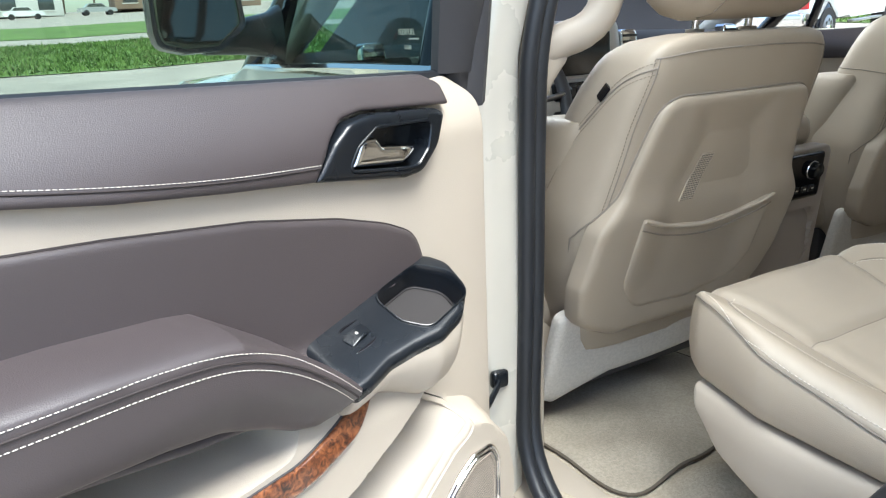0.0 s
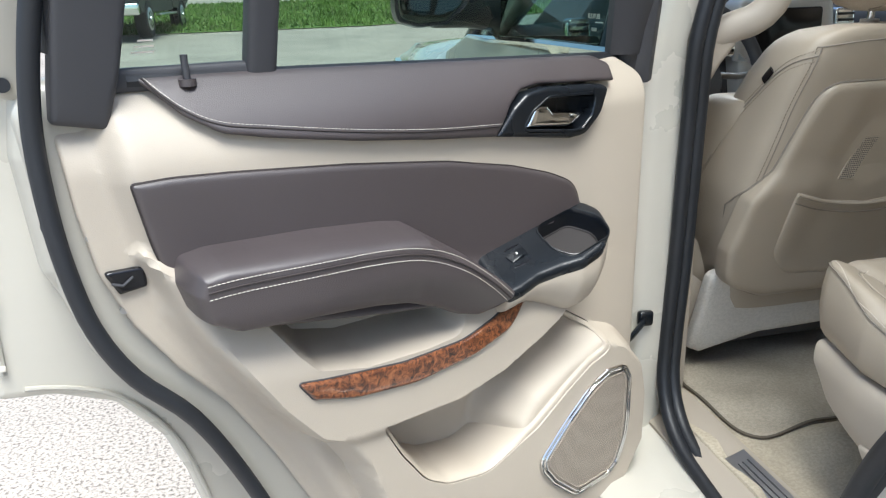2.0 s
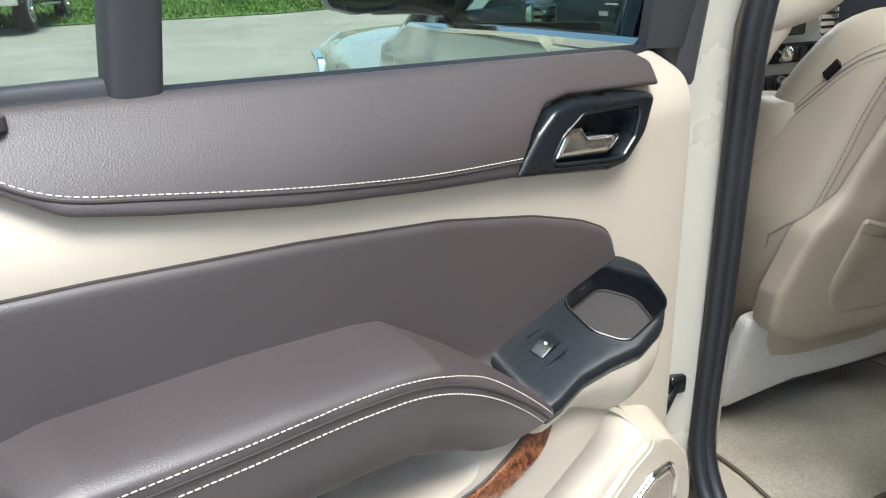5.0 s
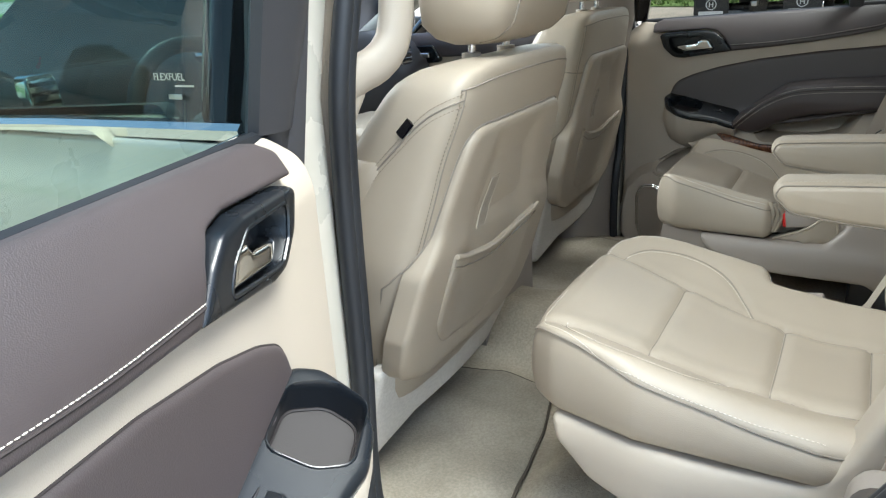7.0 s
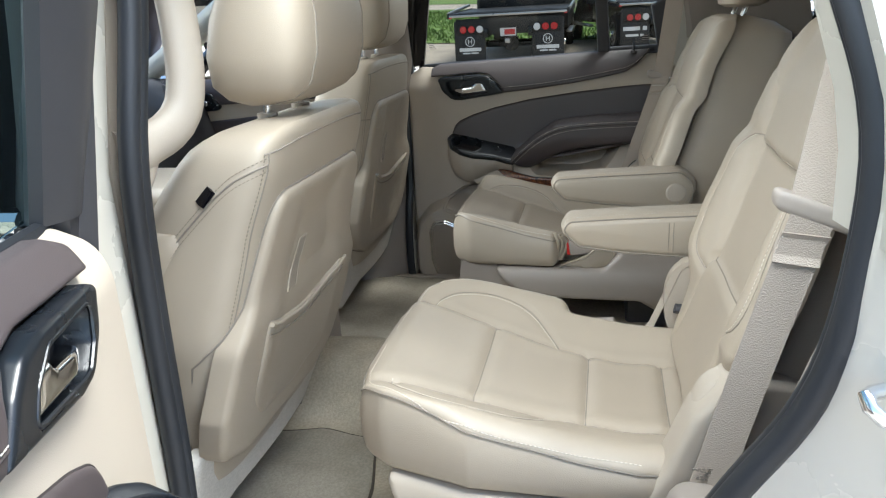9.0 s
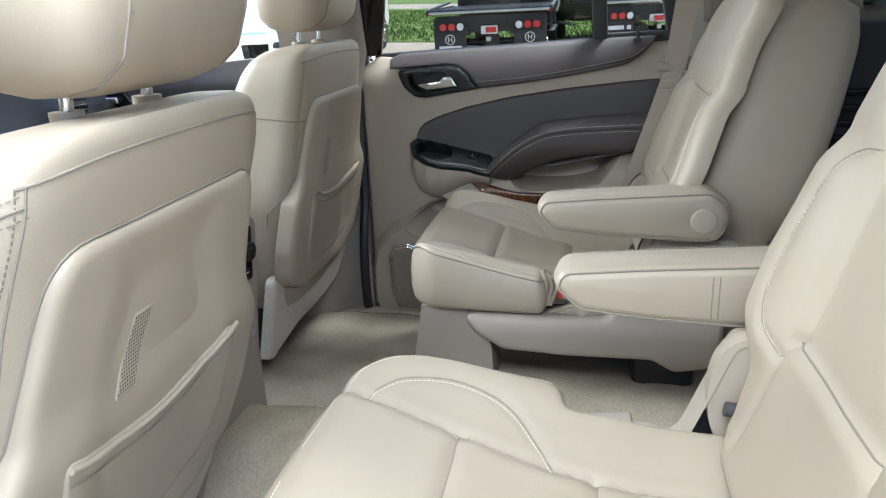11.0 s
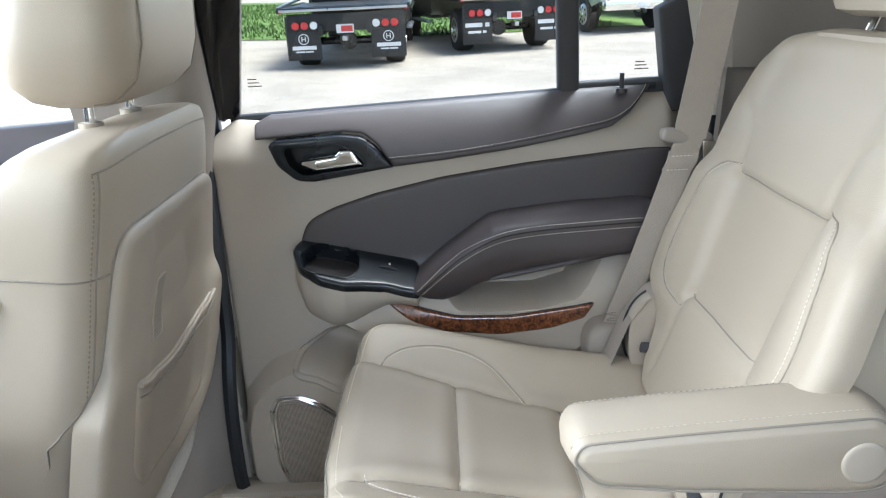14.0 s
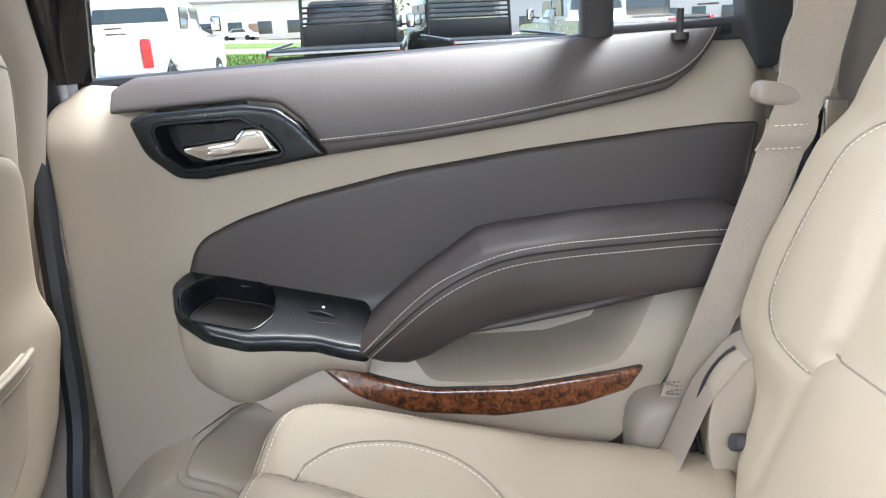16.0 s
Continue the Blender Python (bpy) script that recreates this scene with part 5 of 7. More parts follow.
    for q in (-1, 1):
        soft.append([(q * 0.122, 1.2545), (q * 0.116, 1.17), (q * 0.108, 1.078)])
        seams.append([(q * 0.122, 1.264), (q * 0.150, 1.263), (q * 0.170, 1.248), (q * 0.186, 1.215), (q * 0.198, 1.14), (q * 0.196, 1.098), (q * 0.168, 1.074), (q * 0.118, 1.056)])
        soft.append([(q * 0.122, 1.258), (q * 0.120, 1.285), (q * 0.126, 1.315), (q * 0.150, 1.338), (q * 0.190, 1.356)])
        soft.append([(q * 0.108, 1.078), (q * 0.120, 1.03), (q * 0.128, 0.95)])
    curve = lambda sm: np.array([(p.x, p.y) for p in spline([(a_, b_, 0) for a_, b_ in sm], 0.012)])
    lines, folds = [curve(sm) for sm in seams], [curve(sm) for sm in soft]
    panel = [(-0.122, 1.2545), (0.122, 1.2545), (0.108, 1.078), (-0.108, 1.078)]

    def face(V):
        x, z = np.abs(V[:, 0]), V[:, 1]
        w = np.full(len(V), -0.018)
        w -= 0.011 * smooth01(edge_distance(panel, V) / 0.016 + 0.35)
        side = smooth01((x - 0.10) / 0.075) * smooth01((1.285 - z) / 0.05) * smooth01((z - 1.01) / 0.06)
        w += 0.019 * side
        w += 0.008 * smooth01((x - 0.12) / 0.04) * smooth01((z - 1.26) / 0.03)
        w -= 0.012 * smooth01((z - 1.33) / 0.10)
        for ln in lines:
            w = w - 0.0042 * np.exp(-(near_line(V, ln) / 0.006) ** 2)
        for ln in folds:
            w = w - 0.0042 * np.exp(-(near_line(V, ln) / 0.007) ** 2)
        return w + 0.0015 * np.sin(V[:, 0] * 33 + z * 19) * np.sin(z * 29 - V[:, 0] * 11)
    fo = [(0.150, 0.905, 0.02), (0.178, 0.94, 0.03), (0.190, 1.0, 0.05), (0.222, 1.038, 0.03), (0.247, 1.070, 0.04), (0.250, 1.14), (0.239, 1.22), (0.220, 1.29), (0.212, 1.35), (0.202, 1.40, 0.05), (0.165, 1.432, 0.05), (0.10, 1.441, 0.05)]
    fo = fo + [(-p[0], *p[1:]) for p in reversed(fo)]
    front = part("front_face", puff(rounded(fo, 0.04, 0.009), F, face, 0.022, 0.024, 0.016, 0.0065), BEIGE_LEATHER, seat, "sewn beige leather backrest face")
    tf, tc = tree_of(front), tree_of(core)
    for k, ln in enumerate(lines):
        pts = cast(tf, [(cx + x, 1.2, z + dz) for x, z in ln], (0, -1, 0), 0.0002)
        if len(pts) > 3:
            part("seam", tube(pts, 0.0010, 6), SEAM, front)
            if k > 1:
                inside = cast(tf, [(cx + x * 0.965, 1.2, z + dz) for x, z in ln], (0, -1, 0), 0.0004)
                part("stitching", stitches(inside, 0.0038, 0.002, 0.00045), THREAD, front)
    for q in (-1, 1):
        sd = cast(tc, [(cx + q * 0.7, yf(z + dz) - 0.050, z + dz) for z in np.linspace(1.05, 1.40, 80)], (-q, 0, 0), 0.0008)
        if len(sd) > 4:
            part("stitching", stitches(sd, 0.0055, 0.0035, 0.0011), THREAD_TAN, core)
            part("seam", tube([p + Vector((0, 0.006, 0)) for p in sd], 0.0014, 6), SEAM, core)
    # hinge covers and bolt caps at the foot of the backrest
    for q in (-1, 1):
        cov = [[Vector((cx + q * (0.190 + k), 0.178 + yo + y, 0.968 + dz + z)) for y, z in superring(0.052 * f, 0.075 * f, 2.4, 32)] for k, f in ((0, 1), (0.022, 1), (0.034, 0.94), (0.040, 0.82), (0.042, 0.6))]
        hc = part("hinge_cover", loft(cov), BEIGE_PLASTIC, seat, "round beige plastic hinge cover")
        lip = [Vector((cx + q * 0.216, 0.178 + yo + 0.056 * math.cos(t), 0.968 + dz + 0.079 * math.sin(t))) for t in np.linspace(-1.9, 1.2, 22)]
        if cx > 0:
            part("hinge_gap", tube(lip, 0.0018, 6), RUBBER, hc)
        c = F(q * 0.172, 0.962, -0.018)
        part("bolt", tube([c + Vector((0, -0.01, 0)), c + Vector((0, 0.004, 0.001)), c + Vector((0, 0.006, 0.0015))], 0.0085, 16), DARK_TRIM, hc, "grey bolt cap")
    # headrest
    hr = []
    for f, a, d in ((0.0, 0.09, 0.03), (0.008, 0.118, 0.046), (0.03, 0.134, 0.056), (0.09, 0.136, 0.058), (0.14, 0.128, 0.05), (0.168, 0.105, 0.038), (0.18, 0.07, 0.02)):
        hr.append([Vector((cx + x, yf(1.455 + dz) - 0.088 - f * 0.25 + y, 1.457 + dz + f)) for x, y in superring(a, d, 4, 44)])
    part("headrest", loft(hr), BEIGE_LEATHER, seat, "beige leather headrest")
    for q in (-1, 1):
        part("headrest_post", tube([(cx + q * 0.07, yf(1.39 + dz) - 0.085, 1.39 + dz), (cx + q * 0.07, yf(1.46 + dz) - 0.092, 1.47 + dz)], 0.006, 12), CHROME, seat)
    # armrest
    ax, h = cx + A * (0.246 + arm_out), 0.041
    o = [(0.412, 1.080, 0.025), (0.400, 1.104, 0.025), (0.30, 1.111), (0.118, 1.120, 0.035), (0.082, 1.088, 0.04), (0.096, 1.030, 0.035), (0.145, 1.027, 0.035), (0.30, 1.037), (0.382, 1.047, 0.035)]
    ra = [Vector((p.x, p.y + dz - arm_low)) for p in rounded(o, 0.04, 0.008)]
    arm = new("armrest")
    arm.parent = seat
    arm["label"] = "padded beige leather folding armrest"
    rows = []
    for w, d in ((-h, 0.015), (-h + 0.001, 0.012), (-h + 0.004, 0.007), (-h + 0.009, 0.002), (-h + 0.016, 0.0), (0.0, -0.003), (h - 0.016, 0.0), (h - 0.009, 0.002), (h - 0.004, 0.007), (h - 0.001, 0.012), (h, 0.015)):
        rows.append([Vector((ax + w, p.x + yo, p.y)) for p in inset_ring(ra, d)])
    part("pad", loft(rows), BEIGE_LEATHER, arm)
    if arm_out:
        # boss that carries the armrest beside the backrest, and the sewn cuff at its root
        boss = [[Vector((ax - A * (0.035 + k), 0.130 + yo + r * math.cos(t), 1.066 + dz - arm_low + r * math.sin(t))) for t in np.linspace(0, 6.2832, 28, endpoint=False)] for k, r in ((0.0, 0.030), (arm_out + 0.06, 0.034))]
        part("pivot_boss", loft(boss), BEIGE_PLASTIC, arm)
        for y in (0.212, 0.220):
            part("seam", tube([Vector((ax - A * (h + 0.0002), y + yo, z + dz - arm_low)) for z in np.linspace(1.046, 1.100, 12)], 0.0008, 6), SEAM, arm)
    for q in (-1, 1):
        line = [Vector((ax + q * (h - 0.0040), p.x + yo, p.y)) for p in inset_ring(ra, 0.0056)]
        part("piping", tube(line, 0.0014, 6, True), SEAM, arm)
        above = [Vector((ax + q * (h - 0.0115), p.x + yo, p.y + 0.0008)) for p in inset_ring(ra, 0.0006) if p.y > 1.075 + dz - arm_low and p.x > 0.09]
        if len(above) > 4:
            above.sort(key=lambda p: p.y)
            part("stitching", stitches(above, 0.0038, 0.0024, 0.0004), THREAD_SOFT, arm, "cream stitching")
        if q == A:
            disc = [[Vector((ax + q * k, 0.130 + yo + r * math.cos(t), 1.068 + dz - arm_low + r * math.sin(t))) for t in np.linspace(0, 6.2832, 32, endpoint=False)] for k, r in ((0.036, 0.0225), (0.0415, 0.0225), (0.0432, 0.021), (0.0436, 0.018))]
            part("pivot_cap", loft(disc), BEIGE_PLASTIC, arm, "round beige pivot cap")
    return seat


second_row_seat(-0.475, 0.0, 0.006, 1, "beige leather captain's chair beside the open door", 0.12, 0.058, 0.012)
second_row_seat(0.455, 0.045, -0.014, -1, "beige leather captain's chair on the far side")

# ---- cabin: belts, console, dashboard, front doors ----
def seat_belt(side, upper, guide, lower, label):
    belt = thing("seat_belt", pose(0, 0, 0), label, "seat belt", "seat belts")
    def strap(name, a, b, w, r=0.0012):
        n = 14
        rows = []
        a, b = Vector(a), Vector(b)
        for i in range(n + 1):
            c = a.lerp(b, i / n) + Vector((0, 0, 0))
            c.x += -side * 0.006 * math.sin(math.pi * i / n)
            d = Vector((0.45 if side < 0 else 0.25, 1, 0)).normalized() * w / 2
            t = Vector((side * r, 0, 0))
            rows.append([c - d - t, c + d - t, c + d + t, c - d + t])
        return part(name, loft(rows), WEBBING, belt, "ribbed beige webbing")
    U, G, L = Vector(upper), Vector(guide), Vector(lower)
    strap("upper_webbing", U, G, 0.049)
    strap("lower_webbing", G, L, 0.042)
    fold = strap("folded_loop", G + (L - G) * 0.06, G + (L - G) * 0.15, 0.044, 0.003)
    for f in (0.075, 0.14):
        c = G + (L - G) * f
        part("stitching", stitches([c + Vector((-side * 0.0085, 0.019, 0)), c + Vector((-side * 0.0085, -0.019, 0))], 0.004, 0.002, 0.0008), THREAD, fold)
    ring = rounded([(-0.040, 0.011, 0.011), (0.040, 0.013, 0.011), (0.042, -0.009, 0.011), (-0.040, -0.012, 0.011)], 0.012, 0.006)
    tl = part("latch_tongue", puff(ring, lambda u, v, w: Vector((G.x - w - 0.001 + (0.41 * u - 0.004 if side < 0 else 0.0), G.y + (0.91 * u - 0.004 if side < 0 else u), G.z + v + u * (0.24 if side < 0 else 0.12))), None, 0.008, 0.006, 0.014, 0.008), GREIGE_PLASTIC, belt, "beige plastic belt tongue")
    blade = rounded([(-0.040, -0.004, 0.003), (-0.018, -0.002, 0.003), (-0.021, -0.045, 0.006), (-0.037, -0.046, 0.006)], 0.003, 0.004)
    if side > 0:
        part("tongue_blade", puff(blade, lambda u, v, w: Vector((G.x - 0.012 - w, G.y + u, G.z + v)), None, 0.002, 0.001, 0.003, 0.006), CHROME, tl, "chrome blade")
    hem = L + (G - L) * 0.06
    part("anchor_stitching", stitches([hem + Vector((-side * 0.002, 0.022 * math.sin(k * 1.9), 0.003 * k - 0.012)) for k in range(14)], 0.004, 0.001, 0.0012), SEAM, belt)
    part("anchor_cover", loft([[L + Vector((side * 0.03 - side * k, y, z - 0.03)) for y, z in superring(0.045 * f, 0.055 * f, 3, 24)] for k, f in ((0, 1), (0.03, 1), (0.042, 0.9), (0.046, 0.75))]), GREIGE_PLASTIC, belt, "beige plastic belt anchor cover")
    return belt


seat_belt(-1, (-0.722, 0.078, 1.55), (-0.757, 0.133, 1.262), (-0.745, 0.216, 0.91), "beige seat belt hanging beside the open doorway")
seat_belt(1, (0.690, 0.140, 1.55), (0.715, 0.175, 1.262), (0.725, 0.285, 0.925), "beige seat belt hanging beside the far door")

# centre console
con = thing("center_console", pose(0, 0, 0), "beige centre console with rear climate controls", "console")
Cp = lambda u, v, w: Vector((u, 0.985 - w + (1.0 - v) * 0.10, v))
cb = [(-0.145, 0.62), (0.135, 0.62), (0.135, 1.06, 0.03), (-0.145, 1.06, 0.03)]
part("housing", loft([[Vector((x, y, z)) for x, z in [(p.x, p.y) for p in rounded(cb, 0.02, 0.03)]] for y in (0.995, 1.01, 1.4, 1.75)]), GREIGE_PLASTIC, con, "beige console housing")
tray = rounded([(-0.118, 0.80, 0.02), (0.105, 0.80, 0.02), (0.108, 0.925, 0.03), (-0.121, 0.925, 0.03)], 0.02, 0.012)
part("rear_panel", puff(rounded([(-0.146, 0.64), (0.136, 0.64), (0.136, 1.075, 0.03), (-0.146, 1.075, 0.03)], 0.02, 0.015), Cp, lambda V: 0.012 - 0.055 * smooth01(edge_distance(tray, V) / 0.012 + 0.4), 0.01, 0.008, 0.03, 0.012), GREIGE_PLASTIC, con)
part("storage_bin", puff([Vector((-0.006 + (p.x + 0.006) * 0.92, 0.86 + (p.y - 0.86) * 0.9 - 0.008)) for p in tray], Cp, lambda V: np.full(len(V), -0.036), 0.006, 0.002, 0.01, 0.03), DARK_TRIM, con, "dark storage bin")
ctl = part("control_panel", puff(rounded([(-0.105, 0.957), (0.105, 0.957), (0.105, 1.062, 0.012), (-0.105, 1.062, 0.012)], 0.01, 0.01), Cp, lambda V: np.full(len(V), 0.018), 0.008, 0.005, 0.012, 0.02), GLOSS_BLACK, con, "glossy black rear climate control panel")
for u in (-0.06, 0.065):
    part("knob", loft([[Cp(u + r * math.cos(t), 1.022 + r * math.sin(t), k) for t in np.linspace(0, 6.2832, 24, endpoint=False)] for k, r in ((0.016, 0.019), (0.034, 0.017), (0.036, 0.014))]), BLACK_PLASTIC, ctl, "black control knob")
    part("knob_ring", tube([Cp(u + 0.02 * math.cos(t), 1.022 + 0.02 * math.sin(t), 0.019) for t in np.linspace(0, 6.2832, 28, endpoint=False)], 0.0018, 6, True), CHROME, ctl)
for i in range(6):
    part("button", puff(rounded([(-0.078 + i * 0.028, 0.972), (-0.058 + i * 0.028, 0.972), (-0.058 + i * 0.028, 0.988), (-0.078 + i * 0.028, 0.988)], 0.003, 0.006), Cp, lambda V: np.full(len(V), 0.021), 0.003, 0.002, 0.004, 0.01), BLACK_PLASTIC, ctl)
    part("symbol", puff([Vector(p) for p in ((-0.072 + i * 0.028, 0.979), (-0.064 + i * 0.028, 0.979), (-0.064 + i * 0.028, 0.982), (-0.072 + i * 0.028, 0.982))], Cp, lambda V: np.full(len(V), 0.0222), 0.001, 0.0002, 0, 0.01), THREAD, ctl)
part("console_lid", box((-0.005, 1.24, 1.10), (0.27, 0.46, 0.075), 0.03, 4), BEIGE_LEATHER, con, "padded beige console lid")

# dashboard
dash = thing("dashboard", pose(0, 0, 0), "dark and champagne dashboard with centre screen", "dashboard")
prof = [(1.62, 1.02), (1.60, 1.10), (1.63, 1.22), (1.70, 1.30), (1.80, 1.325), (1.95, 1.30), (2.05, 1.24), (2.05, 1.0)]
part("top_pad", loft([[Vector((x, y + abs(x) ** 2 * 0.06, z - abs(x) ** 2 * 0.03)) for y, z in prof] for x in np.linspace(-0.80, 0.80, 15)]), DARK_TRIM, dash, "dark soft dashboard pad")
part("lower_trim", box((0, 1.70, 1.10), (1.58, 0.10, 0.10), 0.03, 3), GREIGE_PLASTIC, dash, "beige lower trim")
Dp = lambda u, v, w: Vector((u - 0.07, 1.605 - w + (v - 1.15) * 0.10, v))
stk = part("dashboard_center", puff(rounded([(-0.16, 0.98), (0.16, 0.98), (0.165, 1.20), (0.15, 1.36, 0.03), (-0.15, 1.36, 0.03), (-0.165, 1.20)], 0.03, 0.02), Dp, lambda V: 0.02 + 0.03 * (V[:, 1] < 1.20), 0.02, 0.015, 0.06, 0.02), SILVER_TRIM, dash, "silver centre stack")
part("screen", puff(rounded([(-0.10, 1.215), (0.10, 1.215), (0.105, 1.335), (-0.105, 1.335)], 0.01, 0.02), Dp, lambda V: np.full(len(V), 0.030), 0.006, 0.003, 0.01, 0.04), GLOSS_BLACK, stk, "dark touch screen")
for v in (1.178, 1.105, 1.045):
    pnl = part("control_row", puff(rounded([(-0.125, v - 0.024), (0.125, v - 0.024), (0.13, v + 0.022), (-0.13, v + 0.022)], 0.012, 0.012), Dp, lambda V: np.full(len(V), 0.058), 0.006, 0.004, 0.01, 0.03), BLACK_PLASTIC, stk, "black control row")
    for u in (-0.10, 0.10, 0.0):
        part("knob", loft([[Dp(u + r * math.cos(t), v + r * math.sin(t), k) for t in np.linspace(0, 6.2832, 24, endpoint=False)] for k, r in ((0.055, 0.021), (0.078, 0.019), (0.08, 0.015))]), BLACK_PLASTIC if u else CHROME, pnl)
    for i in range(6):
        u = -0.065 + 0.026 * i
        part("button", box(Dp(u, v, 0.06), (0.020, 0.008, 0.026), 0.003), DARK_TRIM, pnl)
for u in (-0.19, 0.19, 0.62, -0.62):
    vent = part("air_vent", puff(rounded([(u - 0.035, 1.21), (u + 0.035, 1.21), (u + 0.03, 1.33), (u - 0.03, 1.33)], 0.015, 0.015), Dp, lambda V: np.full(len(V), 0.016), 0.008, 0.005, 0.03, 0.03), CHROME, dash, "silver framed air vent")
    for i in range(6):
        part("slat", box(Dp(u, 1.228 + i * 0.017, 0.018), (0.052, 0.006, 0.007), 0.001), BLACK_PLASTIC, vent)

# steering wheel
sw = thing("steering_wheel", pose(-0.47, 1.40, 1.19, 68, 0, 0), "dark leather steering wheel with silver trim", "steering wheel")
part("rim", tube([Vector((0.185 * math.cos(t), 0.185 * math.sin(t), 0)) for t in np.linspace(0, 6.2832, 56, endpoint=False)], 0.016, 12, True), DARK_TRIM, sw)
part("hub", loft([[Vector((x, y - 0.01, k)) for x, y in superring(0.075 * f, 0.06 * f, 2.8, 32)] for k, f in ((-0.03, 0.9), (0.0, 1), (0.018, 0.85), (0.024, 0.5))]), DARK_TRIM, sw)
for a in (0, 180, 250, 290):
    d = Vector((math.cos(radians(a)), math.sin(radians(a)), 0))
    part("spoke", tube([d * 0.05, d * 0.12 + Vector((0, -0.008, 0)), d * 0.18], 0.014, 10, flat=0.5), STEEL if a in (0, 180) else DARK_TRIM, sw)
col = part("column", tube([(0, 0, -0.02), (0, 0.02, -0.30)], 0.045, 16), DARK_TRIM, sw)

# grab handle on the near centre pillar
gh = thing("grab_handle", pose(0, 0, 0), "curved beige grab handle on the centre pillar", "handle")
part("grip", tube(spline([(-0.768, 0.880, 1.318), (-0.730, 0.870, 1.336), (-0.698, 0.858, 1.348), (-0.674, 0.848, 1.372), (-0.660, 0.845, 1.42), (-0.652, 0.85, 1.50), (-0.655, 0.86, 1.58), (-0.70, 0.88, 1.64)], 0.012), 0.026, 14, flat=0.75), BEIGE_TRIM, gh, "cream coloured grip")
part("mount", loft([[Vector((x, 0.882 + y, z0 + z)) for y, z in superring(0.022, h, 3, 20)] for x, z0, h in ((-0.785, 1.29, 0.075), (-0.765, 1.300, 0.06), (-0.745, 1.315, 0.04), (-0.725, 1.328, 0.028))]), BEIGE_TRIM, gh)

# front doors
def front_door(side, label):
    d = thing("car_door", pose(0, 0, 0), label, "car door", "front doors")
    s = side
    P = lambda u, v, w: Vector((s * (0.97 - w), u, v))
    rear = 0.0 if s > 0 else 0.07
    out = [(1.90, 0.45), (1.93, 0.9), (1.93, 1.24), (1.74, 1.292), (0.985 - 1.6 * rear, 1.292), (0.985 - 1.4 * rear, 1.26), (0.985, 1.19), (0.985, 0.45)]
    part("outer_skin", puff(rounded(out, 0.015, 0.03), lambda u, v, w: Vector((s * (0.955 + w), u, v)), lambda V: 0.035 * np.sin((V[:, 1] - 0.45) / 0.85 * 2.6) - 0.01 * smooth01((V[:, 1] - 1.2) / 0.08), 0.008, 0.005, 0.03, 0.03), PAINT, d, "champagne painted door skin")
    tr = [(1.86, 0.62), (1.86, 1.27, 0.03), (1.06, 1.305, 0.03), (1.06, 0.62)]
    part("trim_panel", puff(rounded(tr, 0.03, 0.03), P, lambda V: 0.16 - 0.04 * smooth01((V[:, 1] - 1.25) / 0.05), 0.01, 0.008, 0.12, 0.03), BEIGE_TRIM, d, "beige inner trim")
    part("upper_pad", puff(rounded([(1.84, 1.20), (1.84, 1.282, 0.02), (1.07, 1.318, 0.02), (1.07, 1.225)], 0.02, 0.015), P, lambda V: 0.172 - 0.05 * smooth01((V[:, 1] - 1.25) / 0.06), 0.008, 0.007, 0.02, 0.02), BROWN_LEATHER, d, "dark upper pad")
    part("insert_panel", puff(rounded([(1.80, 0.98), (1.80, 1.14, 0.06), (1.50, 1.165), (1.07, 1.18), (1.07, 0.98)], 0.03, 0.015), P, lambda V: np.full(len(V), 0.168), 0.008, 0.006, 0.01, 0.02), BROWN_LEATHER, d, "dark insert")
    hz = part("handle_bezel", puff(rounded([(1.80, 1.245), (1.64, 1.25), (1.60, 1.19), (1.74, 1.185)], 0.02, 0.01), P, lambda V: np.full(len(V), 0.178), 0.008, 0.006, 0.012, 0.02), BLACK_PLASTIC, d)
    part("lever", box(P(1.70, 1.215, 0.185), (0.012, 0.10, 0.018), 0.005, 3), CHROME, hz)
    part("armrest", puff(rounded([(1.60, 1.0), (1.55, 1.09, 0.04), (1.07, 1.10), (1.07, 1.0)], 0.03, 0.015), P, lambda V: np.full(len(V), 0.235), 0.025, 0.06, 0.01, 0.015), BROWN_LEATHER, d)
    fr = spline([(s * 0.935, 1.80, 1.27), (s * 0.875, 1.52, 1.50), (s * 0.80, 1.22, 1.73), (s * 0.795, 1.02 - rear, 1.745), (s * 0.865, 0.985 - rear, 1.55), (s * 0.935, 0.985 - rear, 1.29)], 0.03)
    wf = part("window_frame", tube(fr, 0.026, 10, flat=0.7), GLOSS_BLACK, d, "black window frame")
    part("quarter_divider", tube([(s * 0.935, 1.60, 1.29), (s * 0.89, 1.50, 1.50)], 0.014, 8), GLOSS_BLACK, wf)
    W = lambda u, v, w: Vector((s * (0.932 - (v - 1.29) * 0.27 + w), u, v))
    g = part("window_pane", puff(rounded([(1.77, 1.285), (1.22, 1.72), (1.0 - rear, 1.72), (1.0 - rear, 1.285)], 0.01, 0.05), W, None, 0.002, 0.0005, 0.004, 0.1), DARK_GLASS if s < 0 else CLEAR, d, "tinted front side window")
    g.visible_shadow = False
    ch = [(1.76, 1.284), (1.50, 1.291), (1.2, 1.300), (0.958 - 1.35 * rear, 1.305)]
    part("chrome_strip", loft([[Vector((s * (0.948 + a), y, z + b)) for a, b in ((0.0, -0.010), (0.009, -0.009), (0.010, 0.002), (0.004, 0.009), (-0.012, 0.010))] for y, z in ch]), CHROME, d, "chrome window strip")
    part("lower_seal", tube([(s * 0.952, y, z - 0.015) for y, z in ch], 0.004, 8), RUBBER, d)
